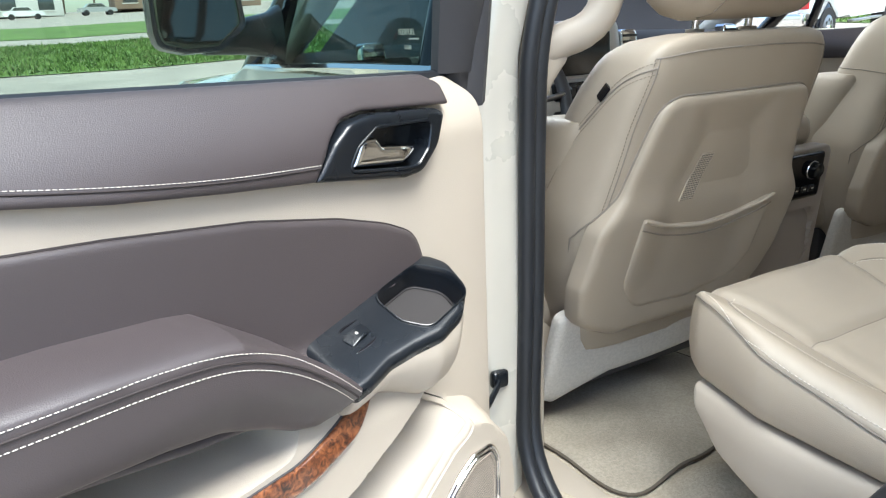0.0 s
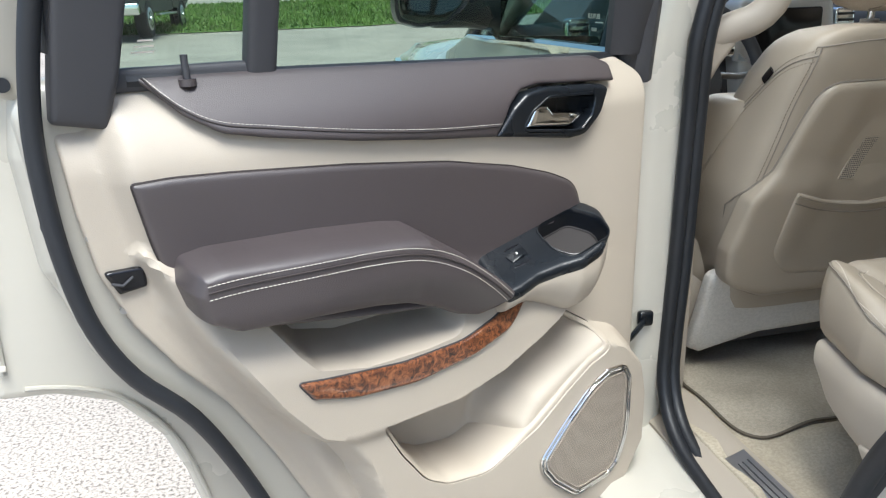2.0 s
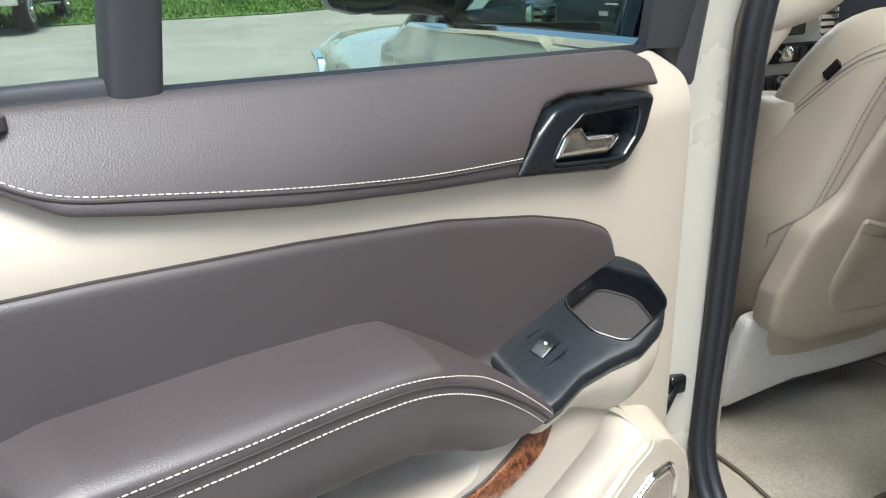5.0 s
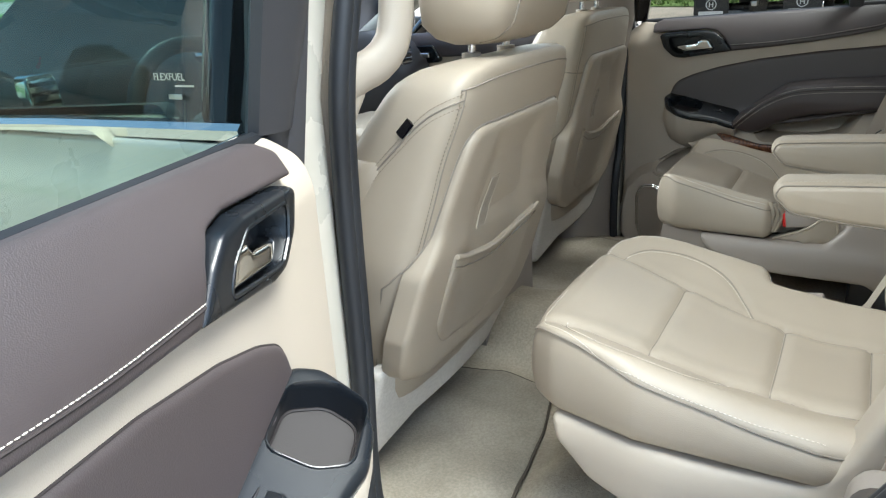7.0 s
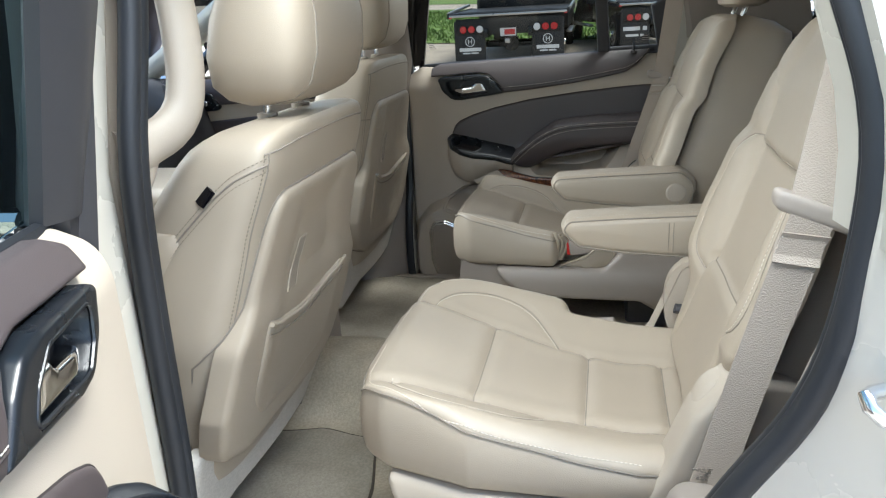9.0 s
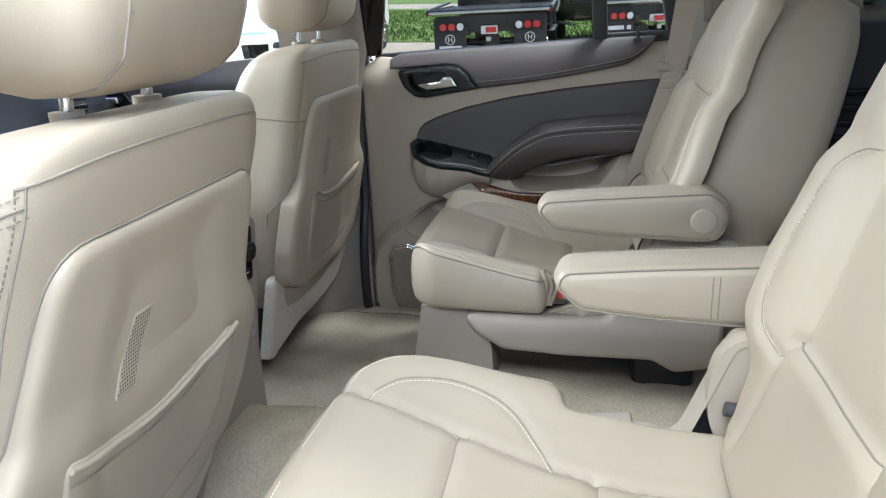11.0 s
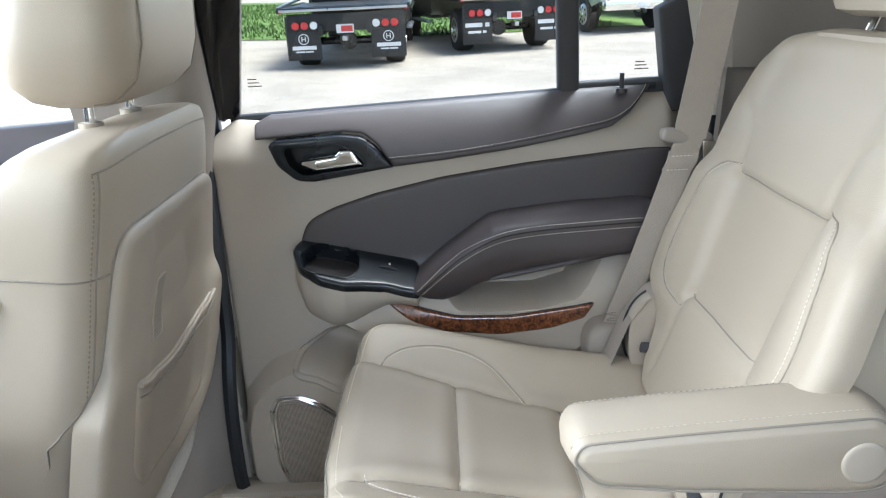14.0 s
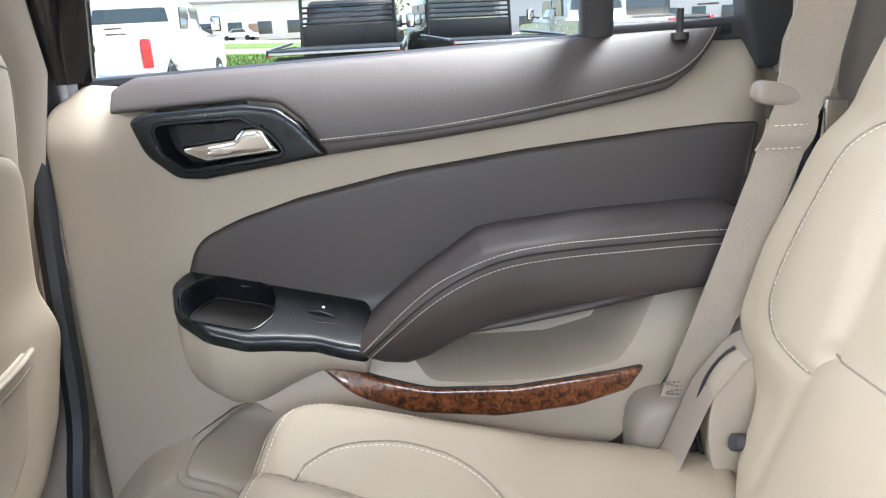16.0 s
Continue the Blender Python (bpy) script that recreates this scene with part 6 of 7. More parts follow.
    if s < 0:
        cover = [(0.948, 1.312), (0.948, 1.70), (0.868, 1.70), (0.868, 1.312)]
        part("pillar_cover", puff(rounded(cover, 0.004, 0.03), lambda u, v, w: Vector((s * (0.934 - (v - 1.29) * 0.27 + w), u, v)), None, 0.004, 0.003, 0.012, 0.05), GLOSS_BLACK, d, "glossy black pillar cover")
    if s < 0:
        # lettering on the glass
        cu = bpy.data.curves.new("lettering", "FONT")
        cu.body, cu.size, cu.extrude = "FLEXFUEL", 0.0120, 0.0002
        tmp = new("tmp_text", cu)
        dg = bpy.context.evaluated_depsgraph_get()
        me = bpy.data.meshes.new_from_object(tmp.evaluated_get(dg))
        bpy.data.objects.remove(tmp)
        me.materials.clear()
        me.materials.append(THREAD)
        tx = new("lettering", me)
        tx.parent = g
        tx.matrix_world = Matrix(((0, 0, -1, -0.9215), (-1, 0, 0, 1.022), (0, 1, 0, 1.354), (0, 0, 0, 1)))
        part("sticker_line", box((-0.9235, 0.970, 1.348), (0.001, 0.030, 0.002)), THREAD, g)
        part("emblem", box((-0.9260, 0.985, 1.336), (0.001, 0.022, 0.006), 0.0004), STEEL, g, "small plain emblem")
    return d


front_door(-1, "closed champagne driver's door with tinted window")
front_door(1, "closed front passenger door with beige trim")

# mirror on the driver's door
mi = thing("side_mirror", pose(0, 0, 0), "large black side mirror on the driver's door", "mirror")
mo = rounded([(-1.208, 1.372, 0.02), (-1.203, 1.345, 0.02), (-1.16, 1.333, 0.02), (-1.10, 1.336, 0.02), (-1.055, 1.378, 0.02), (-1.064, 1.48, 0.03), (-1.19, 1.487, 0.04), (-1.208, 1.465)], 0.03, 0.012)
ctr = Vector((-1.133, 1.412))
rows = [[Vector((ctr.x + (p.x - ctr.x) * f, 1.395 + k + (p.x - ctr.x) * -0.35, ctr.y + (p.y - ctr.y) * f)) for p in mo] for k, f in ((0.0, 0.97), (-0.004, 1.0), (0.03, 1.04), (0.07, 0.98), (0.105, 0.75), (0.118, 0.45))]
part("housing", loft(rows), BLACK_PLASTIC, mi)
part("mirror_glass", puff([Vector((ctr.x + (p.x - ctr.x) * 0.9, ctr.y + (p.y - ctr.y) * 0.9)) for p in mo], lambda u, v, w: Vector((u, 1.3925 - w + (u - ctr.x) * -0.35, v)), None, 0.004, 0.002, 0.003, 0.03), mat("mirror", (0.085, 0.11, 0.10), 0.02, metal=1.0, var=0.01), mi, "reflecting mirror glass")
part("arm", loft([[Vector((x, y + 1.45 + (x + 1.1) * 0.6, z + 1.358)) for y, z in superring(0.04, h, 3, 24)] for x, h in ((-1.12, 0.03), (-1.03, 0.035), (-0.965, 0.045), (-0.935, 0.06))]), BLACK_PLASTIC, mi)

# front wing, bonnet and lamp
fw = thing("front_wing", pose(0, 0, 0), "champagne front wing and bonnet with headlamp", "car body")
sect = lambda y: [(-0.985 + 0.02 * smooth01((y - 2.6) / 0.6), 0.60), (-1.005 + 0.05 * float(smooth01((y - 2.5) / 0.7)), 0.95), (-0.975 + 0.06 * float(smooth01((y - 2.5) / 0.7)), 1.13), (-0.93 + 0.06 * float(smooth01((y - 2.5) / 0.7)), 1.205 - 0.05 * float(smooth01((y - 2.4) / 0.8))), (-0.84, 1.245 - 0.06 * float(smooth01((y - 2.2) / 1.0))), (-0.70, 1.255 - 0.06 * float(smooth01((y - 2.2) / 1.0))), (0.0, 1.29 - 0.07 * float(smooth01((y - 2.2) / 1.0)))]
full = lambda y: sect(y) + [(-x, z) for x, z in reversed(sect(y)[:-1])]
part("wing", loft([[Vector((float(x), y, float(z))) for x, z in full(y)] for y in (1.94, 2.1, 2.3, 2.5, 2.7, 2.9, 3.05, 3.12)], False, False), PAINT, fw)
part("shut_line", tube([(-0.99, 1.935, 0.6), (-1.007, 1.935, 0.95), (-0.978, 1.935, 1.13), (-0.932, 1.935, 1.207)], 0.004, 6), RUBBER, fw)
hl = part("headlamp", puff(rounded([(2.78, 0.98), (3.10, 0.96), (3.12, 1.13), (2.84, 1.12)], 0.03, 0.02), lambda u, v, w: Vector((-0.985 - w + (u - 2.78) * 0.12, u, v)), None, 0.02, 0.012, 0.03, 0.02), CHROME, fw, "clear headlamp")
cl = part("cowl", box((0, 2.02, 1.245), (1.5, 0.2, 0.03), 0.01), BLACK_PLASTIC, fw)
# windscreen
ws = part("windscreen", puff(rounded([(-0.72, 0.0), (0.72, 0.0), (0.62, 1.0), (-0.62, 1.0)], 0.04, 0.1), lambda u, v, w: Vector((u, 2.02 - 0.80 * v - u * u * 0.12, 1.27 + 0.47 * v)), None, 0.004, 0.001, 0.004, 0.12), CLEAR, body, "clear windscreen")
ws.visible_shadow = False

# third row bench folded down behind the captain's chairs
tr3 = thing("third_row_seat", pose(0, 0, 0), "dark folded rear bench seat", "car seat")
part("seat_back", box((0.0, -0.72, 0.92), (1.20, 0.62, 0.16), 0.05, 4), DARK_TRIM, tr3)
part("seat_base", box((0.0, -0.68, 0.77), (1.22, 0.6, 0.18), 0.04, 3), DARK_TRIM, tr3)
ct = thing("cargo_trim", pose(0, 0, 0), "dark ribbed rear side trim panel", "trim")
part("panel", box((0.765, -0.55, 1.12), (0.03, 0.95, 0.46), 0.02, 3), DARK_TRIM, ct)
for i in range(6):
    part("rib", box((0.745, -0.55, 1.02 + i * 0.035), (0.02, 0.80, 0.016), 0.005), BLACK_PLASTIC, ct)
# buckle on the far chair
def belt_buckle(m, label):
    bk = thing("belt_buckle", m, label, "buckle", "belt buckles")
    part("case", box((0, -0.030, 0), (0.026, 0.066, 0.040), 0.005, 3), GREIGE_PLASTIC, bk)
    part("release_button", box((0, 0.0045, -0.001), (0.020, 0.010, 0.034), 0.004, 3), RED, bk, "red button")
    part("slot", box((0.0, 0.0095, 0.011), (0.015, 0.002, 0.003)), GLOSS_BLACK, bk)
    part("stalk", tube(spline([(0.0, -0.06, 0.0), (0.0, -0.085, -0.004), (0.0, -0.11, -0.03), (0.0, -0.115, -0.07)], 0.008), 0.011, 10, flat=0.45), WEBBING, bk)
    return bk


def buckle_flap(cx, yo, dz, q, label):
    """The leather flap that folds round a buckle's recess, with its piped edge."""
    fl = thing("buckle_flap", pose(0, 0, 0), label, "seat trim")
    edge = spline([(0.392, 0.868, 0), (0.372, 0.878, 0), (0.335, 0.895, 0), (0.305, 0.918, 0), (0.292, 0.940, 0), (0.278, 0.950, 0), (0.268, 0.925, 0), (0.262, 0.89, 0), (0.262, 0.862, 0)], 0.006)
    P = lambda u, v, w: Vector((cx + q * w, u + yo, v + dz))
    pts = [Vector((p.x, p.y)) for p in edge] + [Vector((0.33, 0.860))]
    part("flap", puff(pts, P, lambda V: 0.232 + 0.010 * np.sin((V[:, 0] - 0.26) * 24), 0.006, 0.005, 0.014, 0.01), BEIGE_LEATHER, fl)
    part("piping", tube([P(p.x, p.y, 0.231 + 0.010 * math.sin((p.x - 0.26) * 24)) for p in edge], 0.0028, 8), BEIGE_LEATHER, fl)
    for k in range(3):
        fold = spline([P(0.404 - 0.008 * k, 0.955 - 0.004 * k, 0.232), P(0.396 - 0.010 * k, 0.925, 0.236 - 0.004 * k), P(0.402 - 0.006 * k, 0.885, 0.230)], 0.006)
        part("pleat", tube(fold, 0.0045, 8), BEIGE_LEATHER, fl)
    return fl


belt_buckle(pose(0.232, 0.412, 0.902, -8, 0, 0), "grey seat belt buckle with red release button")
belt_buckle(pose(-0.252, 0.372, 0.898, -6, 0, 0), "grey seat belt buckle beside the near chair")
buckle_flap(0.455, 0.045, -0.014, -1, "gathered beige leather flap round a belt buckle")


# ---- outside: ground, lot, trucks, distance ----
def lot_height(x, y):
    """The lot rises gently ahead of the car and towards the far side."""
    a = 0.030 * np.clip(x - 1.0, 0, 90)
    b = 0.036 * np.clip(y - 2.5, 0, 160)
    return a + b


def ground_strip(name, xs, ys, lift, material, label, category):
    bm = bmesh.new()
    grid = [[bm.verts.new((x, y, float(lot_height(np.array(x), np.array(y))) + lift)) for x in xs] for y in ys]
    for a, b in zip(grid, grid[1:]):
        for i in range(len(xs) - 1):
            bm.faces.new((a[i], a[i + 1], b[i + 1], b[i]))
    return tagged(part(name, bm, material), label, category, kind="structure")


wide = [-2500, -600, -200, -90, -40, -20, -10, -5, -2, 0, 1, 3, 6, 10, 14, 18, 24, 32, 42, 55, 70, 91, 130, 300, 2500]
deep = [-2500, -600, -200, -60, -20, -8, -4, -2, 0, 1.5, 2.5, 4, 6, 9, 13, 18, 25, 35, 50, 70, 100, 130, 162.5, 260, 700, 2500]
ground_strip("ground", wide, deep, 0.0, CONCRETE, "pale concrete parking lot", "ground")
ground_strip("lawn_ahead", [-120, -40, -10, 0, 1, 4, 8, 12, 16], [19, 22, 28, 34], 0.02, GRASS_BASE, "green mown lawn beyond the lot", "lawn")
ground_strip("lawn_far_ahead", [-160, -40, 0, 1, 10, 30, 60], [40, 50, 62], 0.02, GRASS_BASE, "green verge beside the road", "lawn")
ground_strip("lawn_beside", [19, 24, 30, 38, 44], [-6, -2, 2.5, 6, 12, 20, 30], 0.02, GRASS_BASE, "green mown lawn behind the trucks", "lawn")
ground_strip("lawn_far_beside", [54, 62, 72], [-40, -10, 2.5, 20, 60, 120], 0.02, GRASS_BASE, "green verge across the road", "lawn")


def grass_blades(name, n, x0, x1, y0, y1, seed):
    rng = np.random.default_rng(seed)
    x, y = rng.uniform(x0, x1, n), rng.uniform(y0, y1, n)
    z = lot_height(x, y) + 0.02
    h, a = rng.uniform(0.05, 0.16, n), rng.uniform(0, 6.28, n)
    w = 0.03
    tip = rng.normal(0, 0.05, (n, 2))
    V = np.empty((n * 3, 3))
    V[0::3] = np.stack((x - w * np.cos(a), y - w * np.sin(a), z), 1)
    V[1::3] = np.stack((x + w * np.cos(a), y + w * np.sin(a), z), 1)
    V[2::3] = np.stack((x + tip[:, 0], y + tip[:, 1], z + h), 1)
    me = bpy.data.meshes.new(name)
    me.from_pydata(V.tolist(), [], [(3 * i, 3 * i + 1, 3 * i + 2) for i in range(n)])
    me.materials.append(GRASS_BASE)
    return tagged(new(name, me), "short green grass blades", "grass", kind="stuff")


grass_blades("grass", 26000, -12, 14, 19, 33, 3)
grass_blades("grass", 26000, 19, 40, -4, 26, 4)

BLACK_PAINT = mat("black_truck_paint", (0.016, 0.017, 0.019), 0.5, coat=0.1, spec=0.3)
WHITE_PAINT = mat("white_truck_paint", (0.78, 0.78, 0.77), 0.3, coat=0.8)
OLIVE_PAINT = mat("dark_green_grey_paint", (0.10, 0.115, 0.085), 0.25, metal=0.3, coat=1.0)
SILVER_PAINT = mat("silver_paint", (0.42, 0.43, 0.44), 0.25, metal=0.5, coat=1.0)
LAMP_RED = mat("red_lamp", (0.55, 0.015, 0.02), 0.2, coat=0.8)
LAMP_WHITE = mat("white_lamp", (0.8, 0.8, 0.8), 0.2, coat=0.8)
FLAP = mat("black_mud_flap", (0.022, 0.022, 0.024), 0.6)
WHITE_MARK = mat("white_marking", (0.75, 0.75, 0.75), 0.6)
SHADED_GLASS = mat("dark_vehicle_glass", (0.03, 0.04, 0.04), 0.08, coat=1.0)


def disc_at(c, r, t, axis="x", n=20):
    """A thick disc with a small rounded rim; c is its centre."""
    rows = []
    for k, f in ((-t / 2, 0.94), (-t / 2 + t * 0.15, 1), (t / 2 - t * 0.15, 1), (t / 2, 0.94)):
        ring = []
        for a in np.linspace(0, 2 * math.pi, n, endpoint=False):
            u, v = r * f * math.cos(a), r * f * math.sin(a)
            ring.append(Vector(c) + (Vector((k, u, v)) if axis == "x" else Vector((u, k, v))))
        rows.append(ring)
    return loft(rows)


def wheel(parent, x, y, r=0.40, w=0.26):
    t = part("wheel", disc_at((x, y, r), r, w, "y", 36), TYRE, parent, "black tyre")
    s = 1 if y > 0 else -1
    rim = part("rim", disc_at((x, y + s * w * 0.42, r), r * 0.62, 0.07, "y", 28), STEEL, t, "polished wheel rim")
    part("hub", disc_at((x, y + s * w * 0.58, r), r * 0.16, 0.05, "y", 16), CHROME, rim)
    for a in range(8):
        q = a * math.pi / 4
        part("slot", disc_at((x + math.cos(q) * r * 0.4, y + s * (w * 0.42 + 0.034), r + math.sin(q) * r * 0.4), r * 0.09, 0.01, "y", 10), GLOSS_BLACK, rim)


def cab(truck, x0, length, paint, w=0.98, dual=False):
    """A crew cab ahead of x0; the truck's length runs along x."""
    prof = [(x0, 0.62), (x0, 1.30), (x0 + 0.05, 1.34), (x0 + 0.14, 1.86), (x0 + 0.26, 1.93), (x0 + length * 0.62, 1.93), (x0 + length * 0.72, 1.88), (x0 + length, 1.36), (x0 + length + 0.06, 1.28), (x0 + length + 1.15, 1.22), (x0 + length + 1.28, 1.12), (x0 + length + 1.32, 0.70), (x0 + length + 1.2, 0.55), (x0 + 0.1, 0.55)]
    body_ = []
    for y, f in ((-w, 0.0), (-w + 0.03, 0.3), (-w * 0.9, 1.0), (w * 0.9, 1.0), (w - 0.03, 0.3), (w, 0.0)):
        body_.append([Vector((x if z < 1.32 else x + (1 - f) * (0.04 if x < x0 + 0.5 else -0.04), y * (1 if z < 1.34 else 0.86), z - (0 if z < 1.85 else (1 - f) * 0.05))) for x, z in prof])
    c = part("cab", loft(body_), paint, truck)
    part("rear_window", loft([[Vector((x0 + 0.066 + (z - 1.36) * 0.17 - k, y, z)) for y, z in [(p.x, p.y) for p in rounded([(-0.74, 1.40), (0.74, 1.40), (0.66, 1.80), (-0.66, 1.80)], 0.06, 0.05)]] for k in (0.0, 0.012)]), SHADED_GLASS, c, "dark rear window")
    for s in (-1, 1):
        for a, b in ((x0 + 0.24, x0 + length * 0.42), (x0 + length * 0.47, x0 + length * 0.80)):
            part("side_window", loft([[Vector((x, s * (w * 0.865 + 0.012 + k), z)) for x, z in [(p.x, p.y) for p in rounded([(a, 1.40), (b + 0.1, 1.40), (b, 1.80), (a + 0.05, 1.80)], 0.04, 0.05)]] for k in (0, 0.02)]), SHADED_GLASS, c)
        m_ = part("mirror", box((x0 + length * 0.86, s * (w + 0.22), 1.48), (0.10, 0.20, 0.30), 0.04, 3), BLACK_PLASTIC, truck, "black towing mirror")
        part("mirror_glass", box((x0 + length * 0.86 - 0.052, s * (w + 0.22), 1.48), (0.008, 0.16, 0.25), 0.003), CHROME, m_)
        part("mirror_arm", tube([(x0 + length * 0.87, s * (w - 0.06), 1.38), (x0 + length * 0.86, s * (w + 0.14), 1.42)], 0.02, 8), BLACK_PLASTIC, m_)
        part("running_board", box((x0 + length * 0.45, s * (w + 0.03), 0.48), (length * 0.85, 0.14, 0.05), 0.02), STEEL, truck)
        wheel(truck, x0 + length + 0.55, s * (w - 0.12))
        part("headlamp", box((x0 + length + 1.27, s * (w - 0.18), 0.98), (0.10, 0.26, 0.30), 0.03), LAMP_WHITE, truck, "clear headlamp")
    part("grille", box((x0 + length + 1.31, 0, 0.98), (0.06, 1.25, 0.40), 0.02), BLACK_PLASTIC, truck, "black grille")
    part("front_bumper", box((x0 + length + 1.36, 0, 0.62), (0.16, 1.95, 0.24), 0.04, 3), CHROME, truck, "chrome front bumper")
    return c


def flatbed_truck(m, paint, emblem, label):
    """A flatbed utility truck; its tail stands at its own x = 0."""
    t = thing("flatbed_truck", m, label, "truck", "parked trucks")
    deck = part("deck", box((1.35, 0, 1.02), (2.75, 2.2, 0.07), 0.015), BLACK_PAINT, t, "black steel deck")
    part("deck_mat", box((1.40, 0, 1.058), (2.5, 1.9, 0.01)), RUBBER, deck)
    part("tail_rail", box((-0.02, 0, 1.01), (0.05, 2.2, 0.045), 0.01), STEEL, deck, "bright tail rail")
    for s in (-1, 1):
        part("side_rail", box((1.35, s * 1.12, 1.02), (2.75, 0.05, 0.10), 0.01), BLACK_PAINT, deck)
        part("marker", box((-0.03, s * 1.08, 0.985), (0.03, 0.05, 0.03), 0.005), LAMP_RED, deck)
        part("arm_tube", tube([(0.1, s * 1.14, 1.06), (2.4, s * 1.14, 1.14)], 0.03, 10), STEEL, deck)
        fl = part("mud_flap", box((0.10, s * 0.74, 0.545), (0.02, 0.60, 0.74), 0.008), FLAP, t, "black mud flap with white lettering")
        if emblem:
            part("emblem_ring", tube([Vector((0.085, s * 0.74 + 0.085 * math.cos(a), 0.53 + 0.085 * math.sin(a))) for a in np.linspace(0, 6.2832, 28, endpoint=False)], 0.009, 6, True), WHITE_MARK, fl)
            for k in (-0.03, 0.03):
                part("emblem_bar", box((0.084, s * 0.74 + k, 0.53), (0.006, 0.016, 0.09)), WHITE_MARK, fl)
            part("emblem_bar", box((0.084, s * 0.74, 0.53), (0.006, 0.06, 0.014)), WHITE_MARK, fl)
            bars = ((0.0, 0.385, 0.42, 0.065), (0.075, 0.318, 0.15, 0.026), (-0.085, 0.318, 0.14, 0.026))
        else:
            bars = ((0.075, 0.535, 0.34, 0.075), (-0.195, 0.535, 0.085, 0.075), (0.06, 0.405, 0.26, 0.045), (-0.14, 0.405, 0.07, 0.045))
        for y, z, w_, h_ in bars:
            part("lettering_bar", box((0.086, s * 0.74 + y, z), (0.004, w_, h_)), WHITE_MARK, fl)
        for i, y in enumerate((0.86, 0.70, 0.54)):
            part("tail_lamp", disc_at((0.07, s * y, 0.755), 0.066, 0.04), LAMP_RED if i < 2 else LAMP_WHITE, t, "round tail lamp")
        wheel(t, 0.95, s * 0.80, 0.40, 0.34)
    part("tail_plate", box((0.09, 0, 0.80), (0.02, 2.0, 0.30), 0.008), BLACK_PAINT, t)
    np_ = part("number_plate", box((0.065, 0, 0.685), (0.01, 0.31, 0.16), 0.005), WHITE_MARK, t, "red and white dealer plate")
    part("plate_band", box((0.058, -0.03, 0.685), (0.004, 0.20, 0.10)), LAMP_RED, np_)
    part("plate_frame", tube([Vector((0.060, y, z)) for y, z in ((-0.155, 0.605), (0.155, 0.605), (0.155, 0.765), (-0.155, 0.765))], 0.008, 6, True), GLOSS_BLACK, np_)
    part("hitch", box((0.02, 0, 0.53), (0.20, 0.09, 0.08), 0.01), STEEL, t)
    part("axle", tube([(0.95, -0.8, 0.42), (0.95, 0.8, 0.42)], 0.07, 10), BLACK_PLASTIC, t)
    part("differential", disc_at((0.95, 0.05, 0.42), 0.16, 0.24), BLACK_PLASTIC, t)
    for s in (-1, 1):
        part("chassis_rail", box((2.6, s * 0.42, 0.68), (5.2, 0.08, 0.16), 0.01), BLACK_PLASTIC, t)
    # headache rack
    for s in (-1, 1):
        part("rack_post", tube([(2.55, s * 0.95, 1.05), (2.62, s * 0.92, 1.98)], 0.035, 8), BLACK_PAINT, t)
    for z in (1.50, 1.60, 1.70, 1.80, 1.97):
        part("rack_bar", tube([(2.60, -0.93, z), (2.60, 0.93, z)], 0.024, 8), BLACK_PAINT, t)
    part("rack_panel", box((2.57, 0, 1.25), (0.03, 1.86, 0.40), 0.01), BLACK_PAINT, t, "ribbed steel bulkhead")
    cab(t, 2.78, 2.0, paint)
    return t


def pickup(m, paint, label, chrome=True):
    t = thing("pickup_truck", m, label, "truck", "parked trucks")
    w = 0.99
    bx = part("bed", loft([[Vector((x, y, z)) for x, z in ((0.0, 0.72), (0.0, 1.22), (0.03, 1.26), (2.05, 1.30), (2.05, 0.60), (1.45, 0.58), (1.40, 0.85), (1.15, 0.98), (0.80, 0.98), (0.55, 0.85), (0.50, 0.60))] for y in (-w, -w + 0.04, w - 0.04, w)]), paint, t)
    tg = part("tailgate", box((-0.02, 0, 0.98), (0.06, 1.60, 0.52), 0.03, 3), paint, t)
    part("tailgate_handle", box((-0.056, 0, 1.13), (0.02, 0.26, 0.09), 0.01), BLACK_PLASTIC, tg)
    for s in (-1, 1):
        part("tail_lamp", box((-0.005, s * 0.90, 1.02), (0.07, 0.17, 0.46), 0.03, 3), LAMP_RED, t, "red tail lamp")
        wheel(t, 0.98, s * 0.86)
        part("arch", disc_at((0.98, s * 0.90, 0.42), 0.46, 0.16, "y", 28), GLOSS_BLACK, t)
    part("rear_bumper", box((-0.10, 0, 0.62), (0.20, 1.92, 0.22), 0.04, 3), CHROME if chrome else WHITE_PAINT, t, "bright rear bumper")
    part("plate_bars", box((-0.205, 0, 0.64), (0.01, 0.30, 0.15), 0.004), WHITE_MARK, t)
    part("hitch", box((-0.2, 0, 0.48), (0.12, 0.10, 0.08), 0.01), BLACK_PLASTIC, t)
    for s in (-1, 1):
        part("chassis_rail", box((2.4, s * 0.42, 0.55), (4.6, 0.08, 0.14), 0.01), BLACK_PLASTIC, t)
    cab(t, 2.08, 2.0, paint)
    return t


def parked(x, y, yaw):
    return pose(x, y, float(lot_height(np.array(x), np.array(y))), 0, -1.7, yaw)


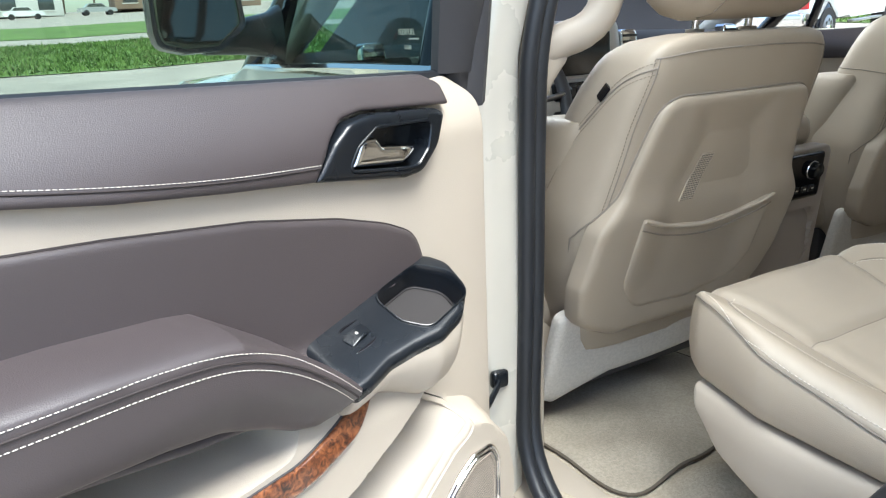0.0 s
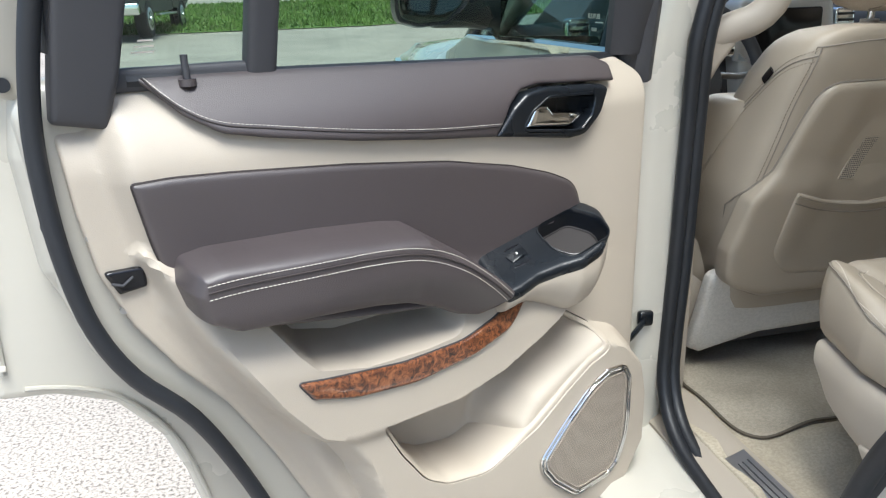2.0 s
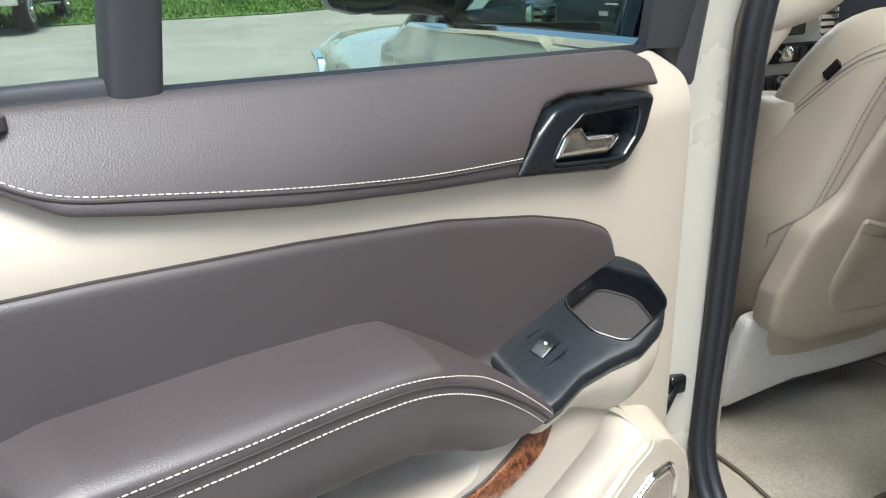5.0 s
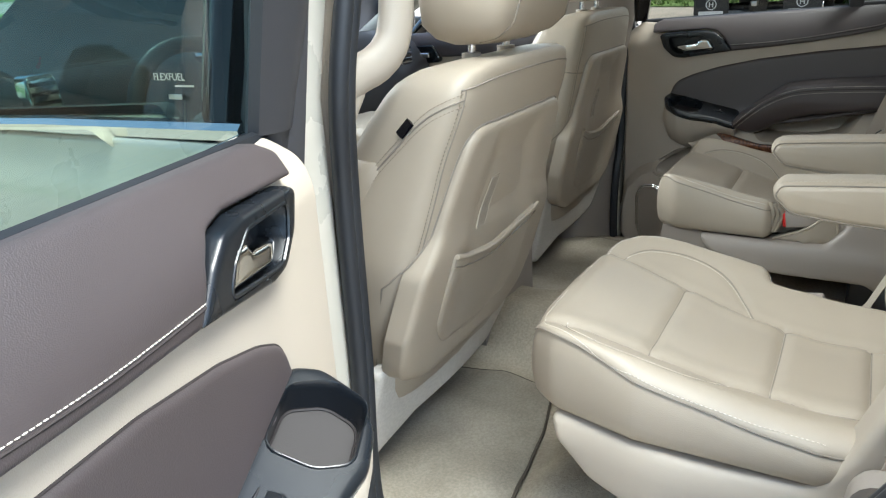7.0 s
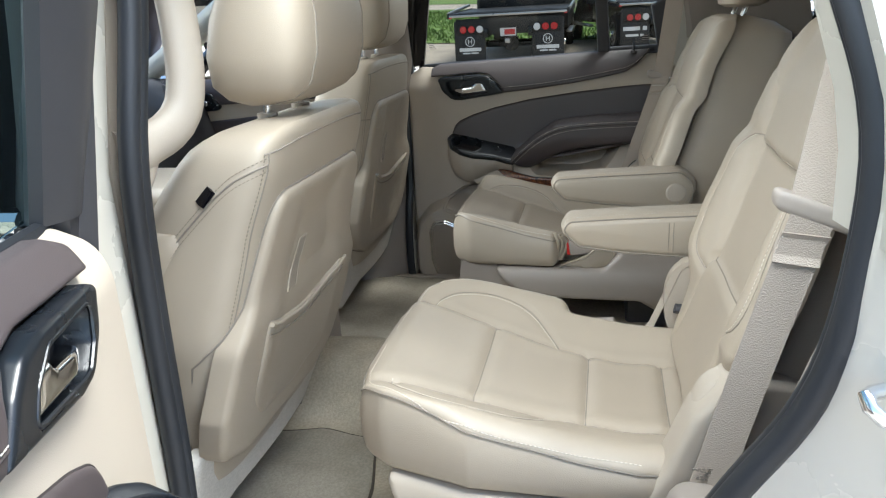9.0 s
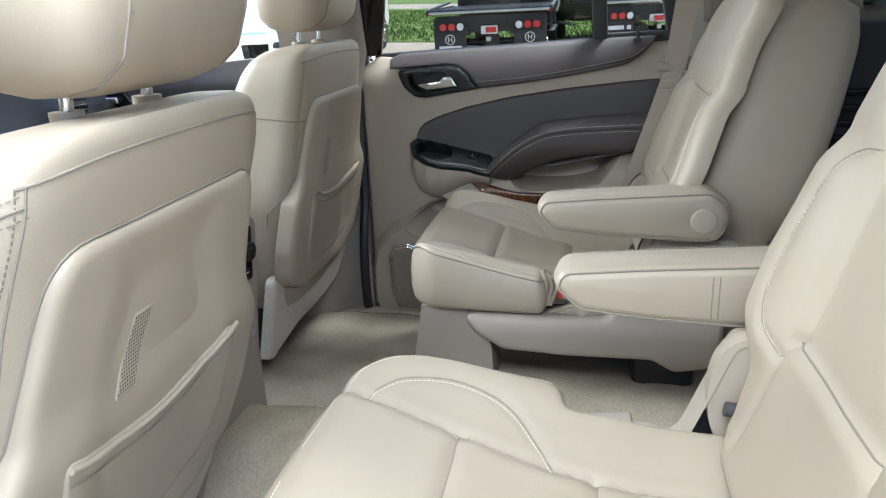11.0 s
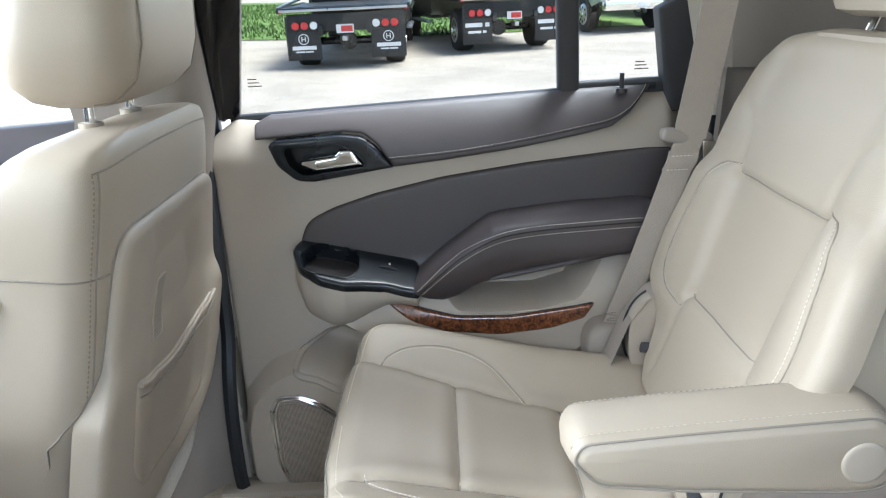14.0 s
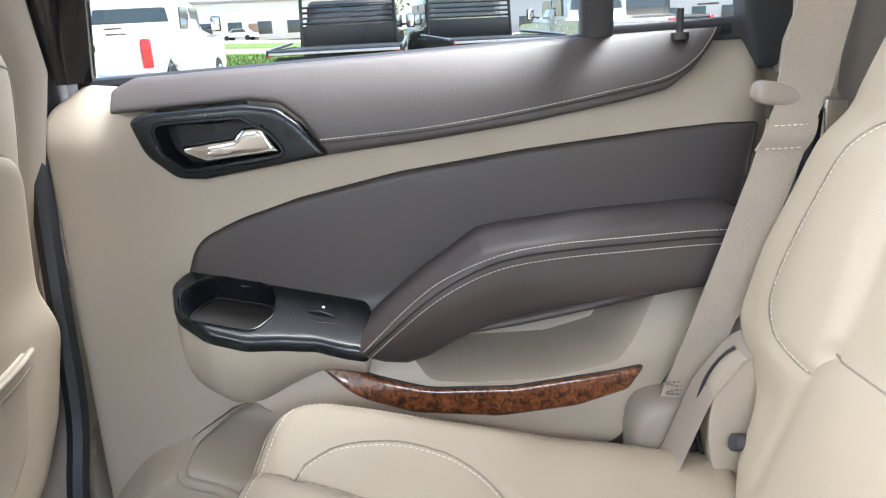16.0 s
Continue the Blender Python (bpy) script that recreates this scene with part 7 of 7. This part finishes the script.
flatbed_truck(parked(12.8, 2.13, 0), BLACK_PAINT, True, "black flatbed truck with round red tail lamps")
flatbed_truck(parked(14.4, -0.98, 14), OLIVE_PAINT, False, "dark green flatbed truck with lettered mud flaps")
pickup(parked(12.2, 5.95, 3), WHITE_PAINT, "white pickup truck with red tail lamps")
pickup(parked(10.8, 9.4, 14), WHITE_PAINT, "white pickup truck with chrome bumper", True)
pickup(parked(17.5, -4.2, 12), SILVER_PAINT, "silver pickup truck with chrome bumper")
pickup(parked(21.5, -6.6, 12), BLACK_PAINT, "black pickup truck in the back row")
# dark pickup facing the car ahead on the lot
pickup(pose(-4.55, 22.4, float(lot_height(np.array(-4.8), np.array(19.0))), 0, 0, -95), BLACK_PAINT, "dark pickup truck with chrome front bumper")

# distant street
WALLS = [mat("pale_wall", (0.62, 0.60, 0.56), 0.8), mat("brown_wall", (0.25, 0.17, 0.12), 0.8), mat("grey_wall", (0.45, 0.46, 0.47), 0.7)]
ROOF_M = mat("grey_roof", (0.30, 0.30, 0.31), 0.7)


def store(x, y, yaw, w, d, h, wall, label):
    m = pose(x, y, float(lot_height(np.array(x), np.array(y))), 0, 0, yaw)
    b = thing("store_building", m, label, "building", "distant buildings")
    part("wall", box((0, 0, h / 2), (w, d, h), 0.05), wall, b)
    part("roof", box((0, 0, h + 0.2), (w + 0.8, d + 0.8, 0.4), 0.08), ROOF_M, b)
    n = int(w / 4)
    for i in range(n):
        k = part("window", box((-w / 2 + 2 + i * (w - 4) / max(n - 1, 1), -d / 2 - 0.03, 1.6), (1.9, 0.12, 1.7), 0.03), SHADED_GLASS, b)
        part("frame", box((-w / 2 + 2 + i * (w - 4) / max(n - 1, 1), -d / 2 - 0.02, 0.72), (2.1, 0.16, 0.12), 0.02), WALLS[0], k)
    part("door", box((w * 0.11, -d / 2 - 0.04, 1.1), (1.2, 0.12, 2.2), 0.03), WALLS[1], b)
    return b


store(-34, 118, 8, 26, 14, 4.2, WALLS[0], "low pale store building across the road")
store(-4, 122, 2, 22, 14, 4.6, WALLS[0], "low white store building across the road")
store(24, 120, -4, 20, 14, 4.0, WALLS[1], "low brown store building across the road")
store(52, 116, -10, 24, 14, 4.4, WALLS[2], "low grey store building across the road")
store(112, 30, -82, 40, 14, 5.0, WALLS[0], "long pale building beyond the lot")
store(115, -26, -96, 36, 14, 5.0, WALLS[2], "long grey building beyond the lot")
LEAF = mat("tree_leaves", (0.05, 0.10, 0.03), 0.8, var=0.3, vscale=2)
BARK = mat("tree_bark", (0.10, 0.075, 0.05), 0.9, bump=0.5, scale=20)


def tree(x, y, h, seed):
    rng = random.Random(seed)
    t = thing("tree", pose(x, y, float(lot_height(np.array(x), np.array(y)))), "leafy green tree beside the street", "tree", "street trees")
    part("trunk", tube(spline([(0, 0, 0), (0.1, 0, h * 0.25), (0.0, 0.1, h * 0.5), (0.1, 0, h * 0.7)], 0.5), 0.16, 8), BARK, t)
    for k in range(4):
        a = k * 1.6 + rng.random()
        part("limb", tube(spline([(0.05, 0, h * 0.4), (math.cos(a) * h * 0.12, math.sin(a) * h * 0.12, h * 0.6), (math.cos(a) * h * 0.22, math.sin(a) * h * 0.22, h * 0.75)], 0.5), 0.07, 6), BARK, t)
    bm = bmesh.new()
    for k in range(420):
        u, v, r = rng.uniform(0, 6.283), rng.uniform(-1, 1), rng.uniform(0.55, 1.0)
        q = math.sqrt(1 - v * v)
        c = Vector((math.cos(u) * q * r * h * 0.32, math.sin(u) * q * r * h * 0.32, h * 0.70 + v * r * h * 0.28))
        s = rng.uniform(0.15, 0.38)
        n = Vector((rng.gauss(0, 1), rng.gauss(0, 1), rng.gauss(0, 1))).normalized()
        x_ = n.orthogonal().normalized() * s
        y_ = n.cross(x_).normalized() * s
        bm.faces.new([bm.verts.new(c + d) for d in (x_, y_ * 0.6, -x_, -y_ * 0.6)])
    part("crown", bm, LEAF, t, smooth=False, turn=False)


for i, (x, y, h) in enumerate(((-48, 135, 9), (-20, 140, 11), (9, 138, 10), (14, 142, 12), (38, 136, 9), (70, 120, 10), (124, 6, 10), (120, 60, 11), (-80, 130, 12), (118, -60, 10))):
    tree(x, y, h, i)


def parked_car(x, y, yaw, paint):
    c = thing("parked_car", pose(x, y, float(lot_height(np.array(x), np.array(y))), 0, 0, yaw), "small car parked by the stores", "car", "distant cars")
    part("body", loft([[Vector((a, yy, z)) for a, z in ((-2.2, 0.4), (-2.2, 0.85), (-1.5, 0.95), (-1.0, 1.4), (0.5, 1.42), (1.1, 0.98), (2.1, 0.85), (2.2, 0.45))] for yy in (-0.85, -0.8, 0.8, 0.85)]), paint, c)
    part("windows", loft([[Vector((a, yy, z)) for a, z in ((-1.25, 1.0), (-0.92, 1.35), (0.45, 1.36), (0.9, 1.0))] for yy in (-0.865, 0.865)]), SHADED_GLASS, c)
    for a in (-1.35, 1.35):
        for s in (-1, 1):
            part("wheel", disc_at((a, s * 0.78, 0.33), 0.33, 0.2, "y", 20), TYRE, c)


for x, y, yaw, p in ((-24, 100, 0, WHITE_PAINT), (-16, 101, 2, BLACK_PAINT), (2, 102, 0, WHITE_PAINT), (10, 103, 3, SILVER_PAINT), (34, 100, 0, BLACK_PAINT), (95, 24, 80, WHITE_PAINT), (96, 12, 80, SILVER_PAINT)):
    parked_car(x, y, yaw, p)
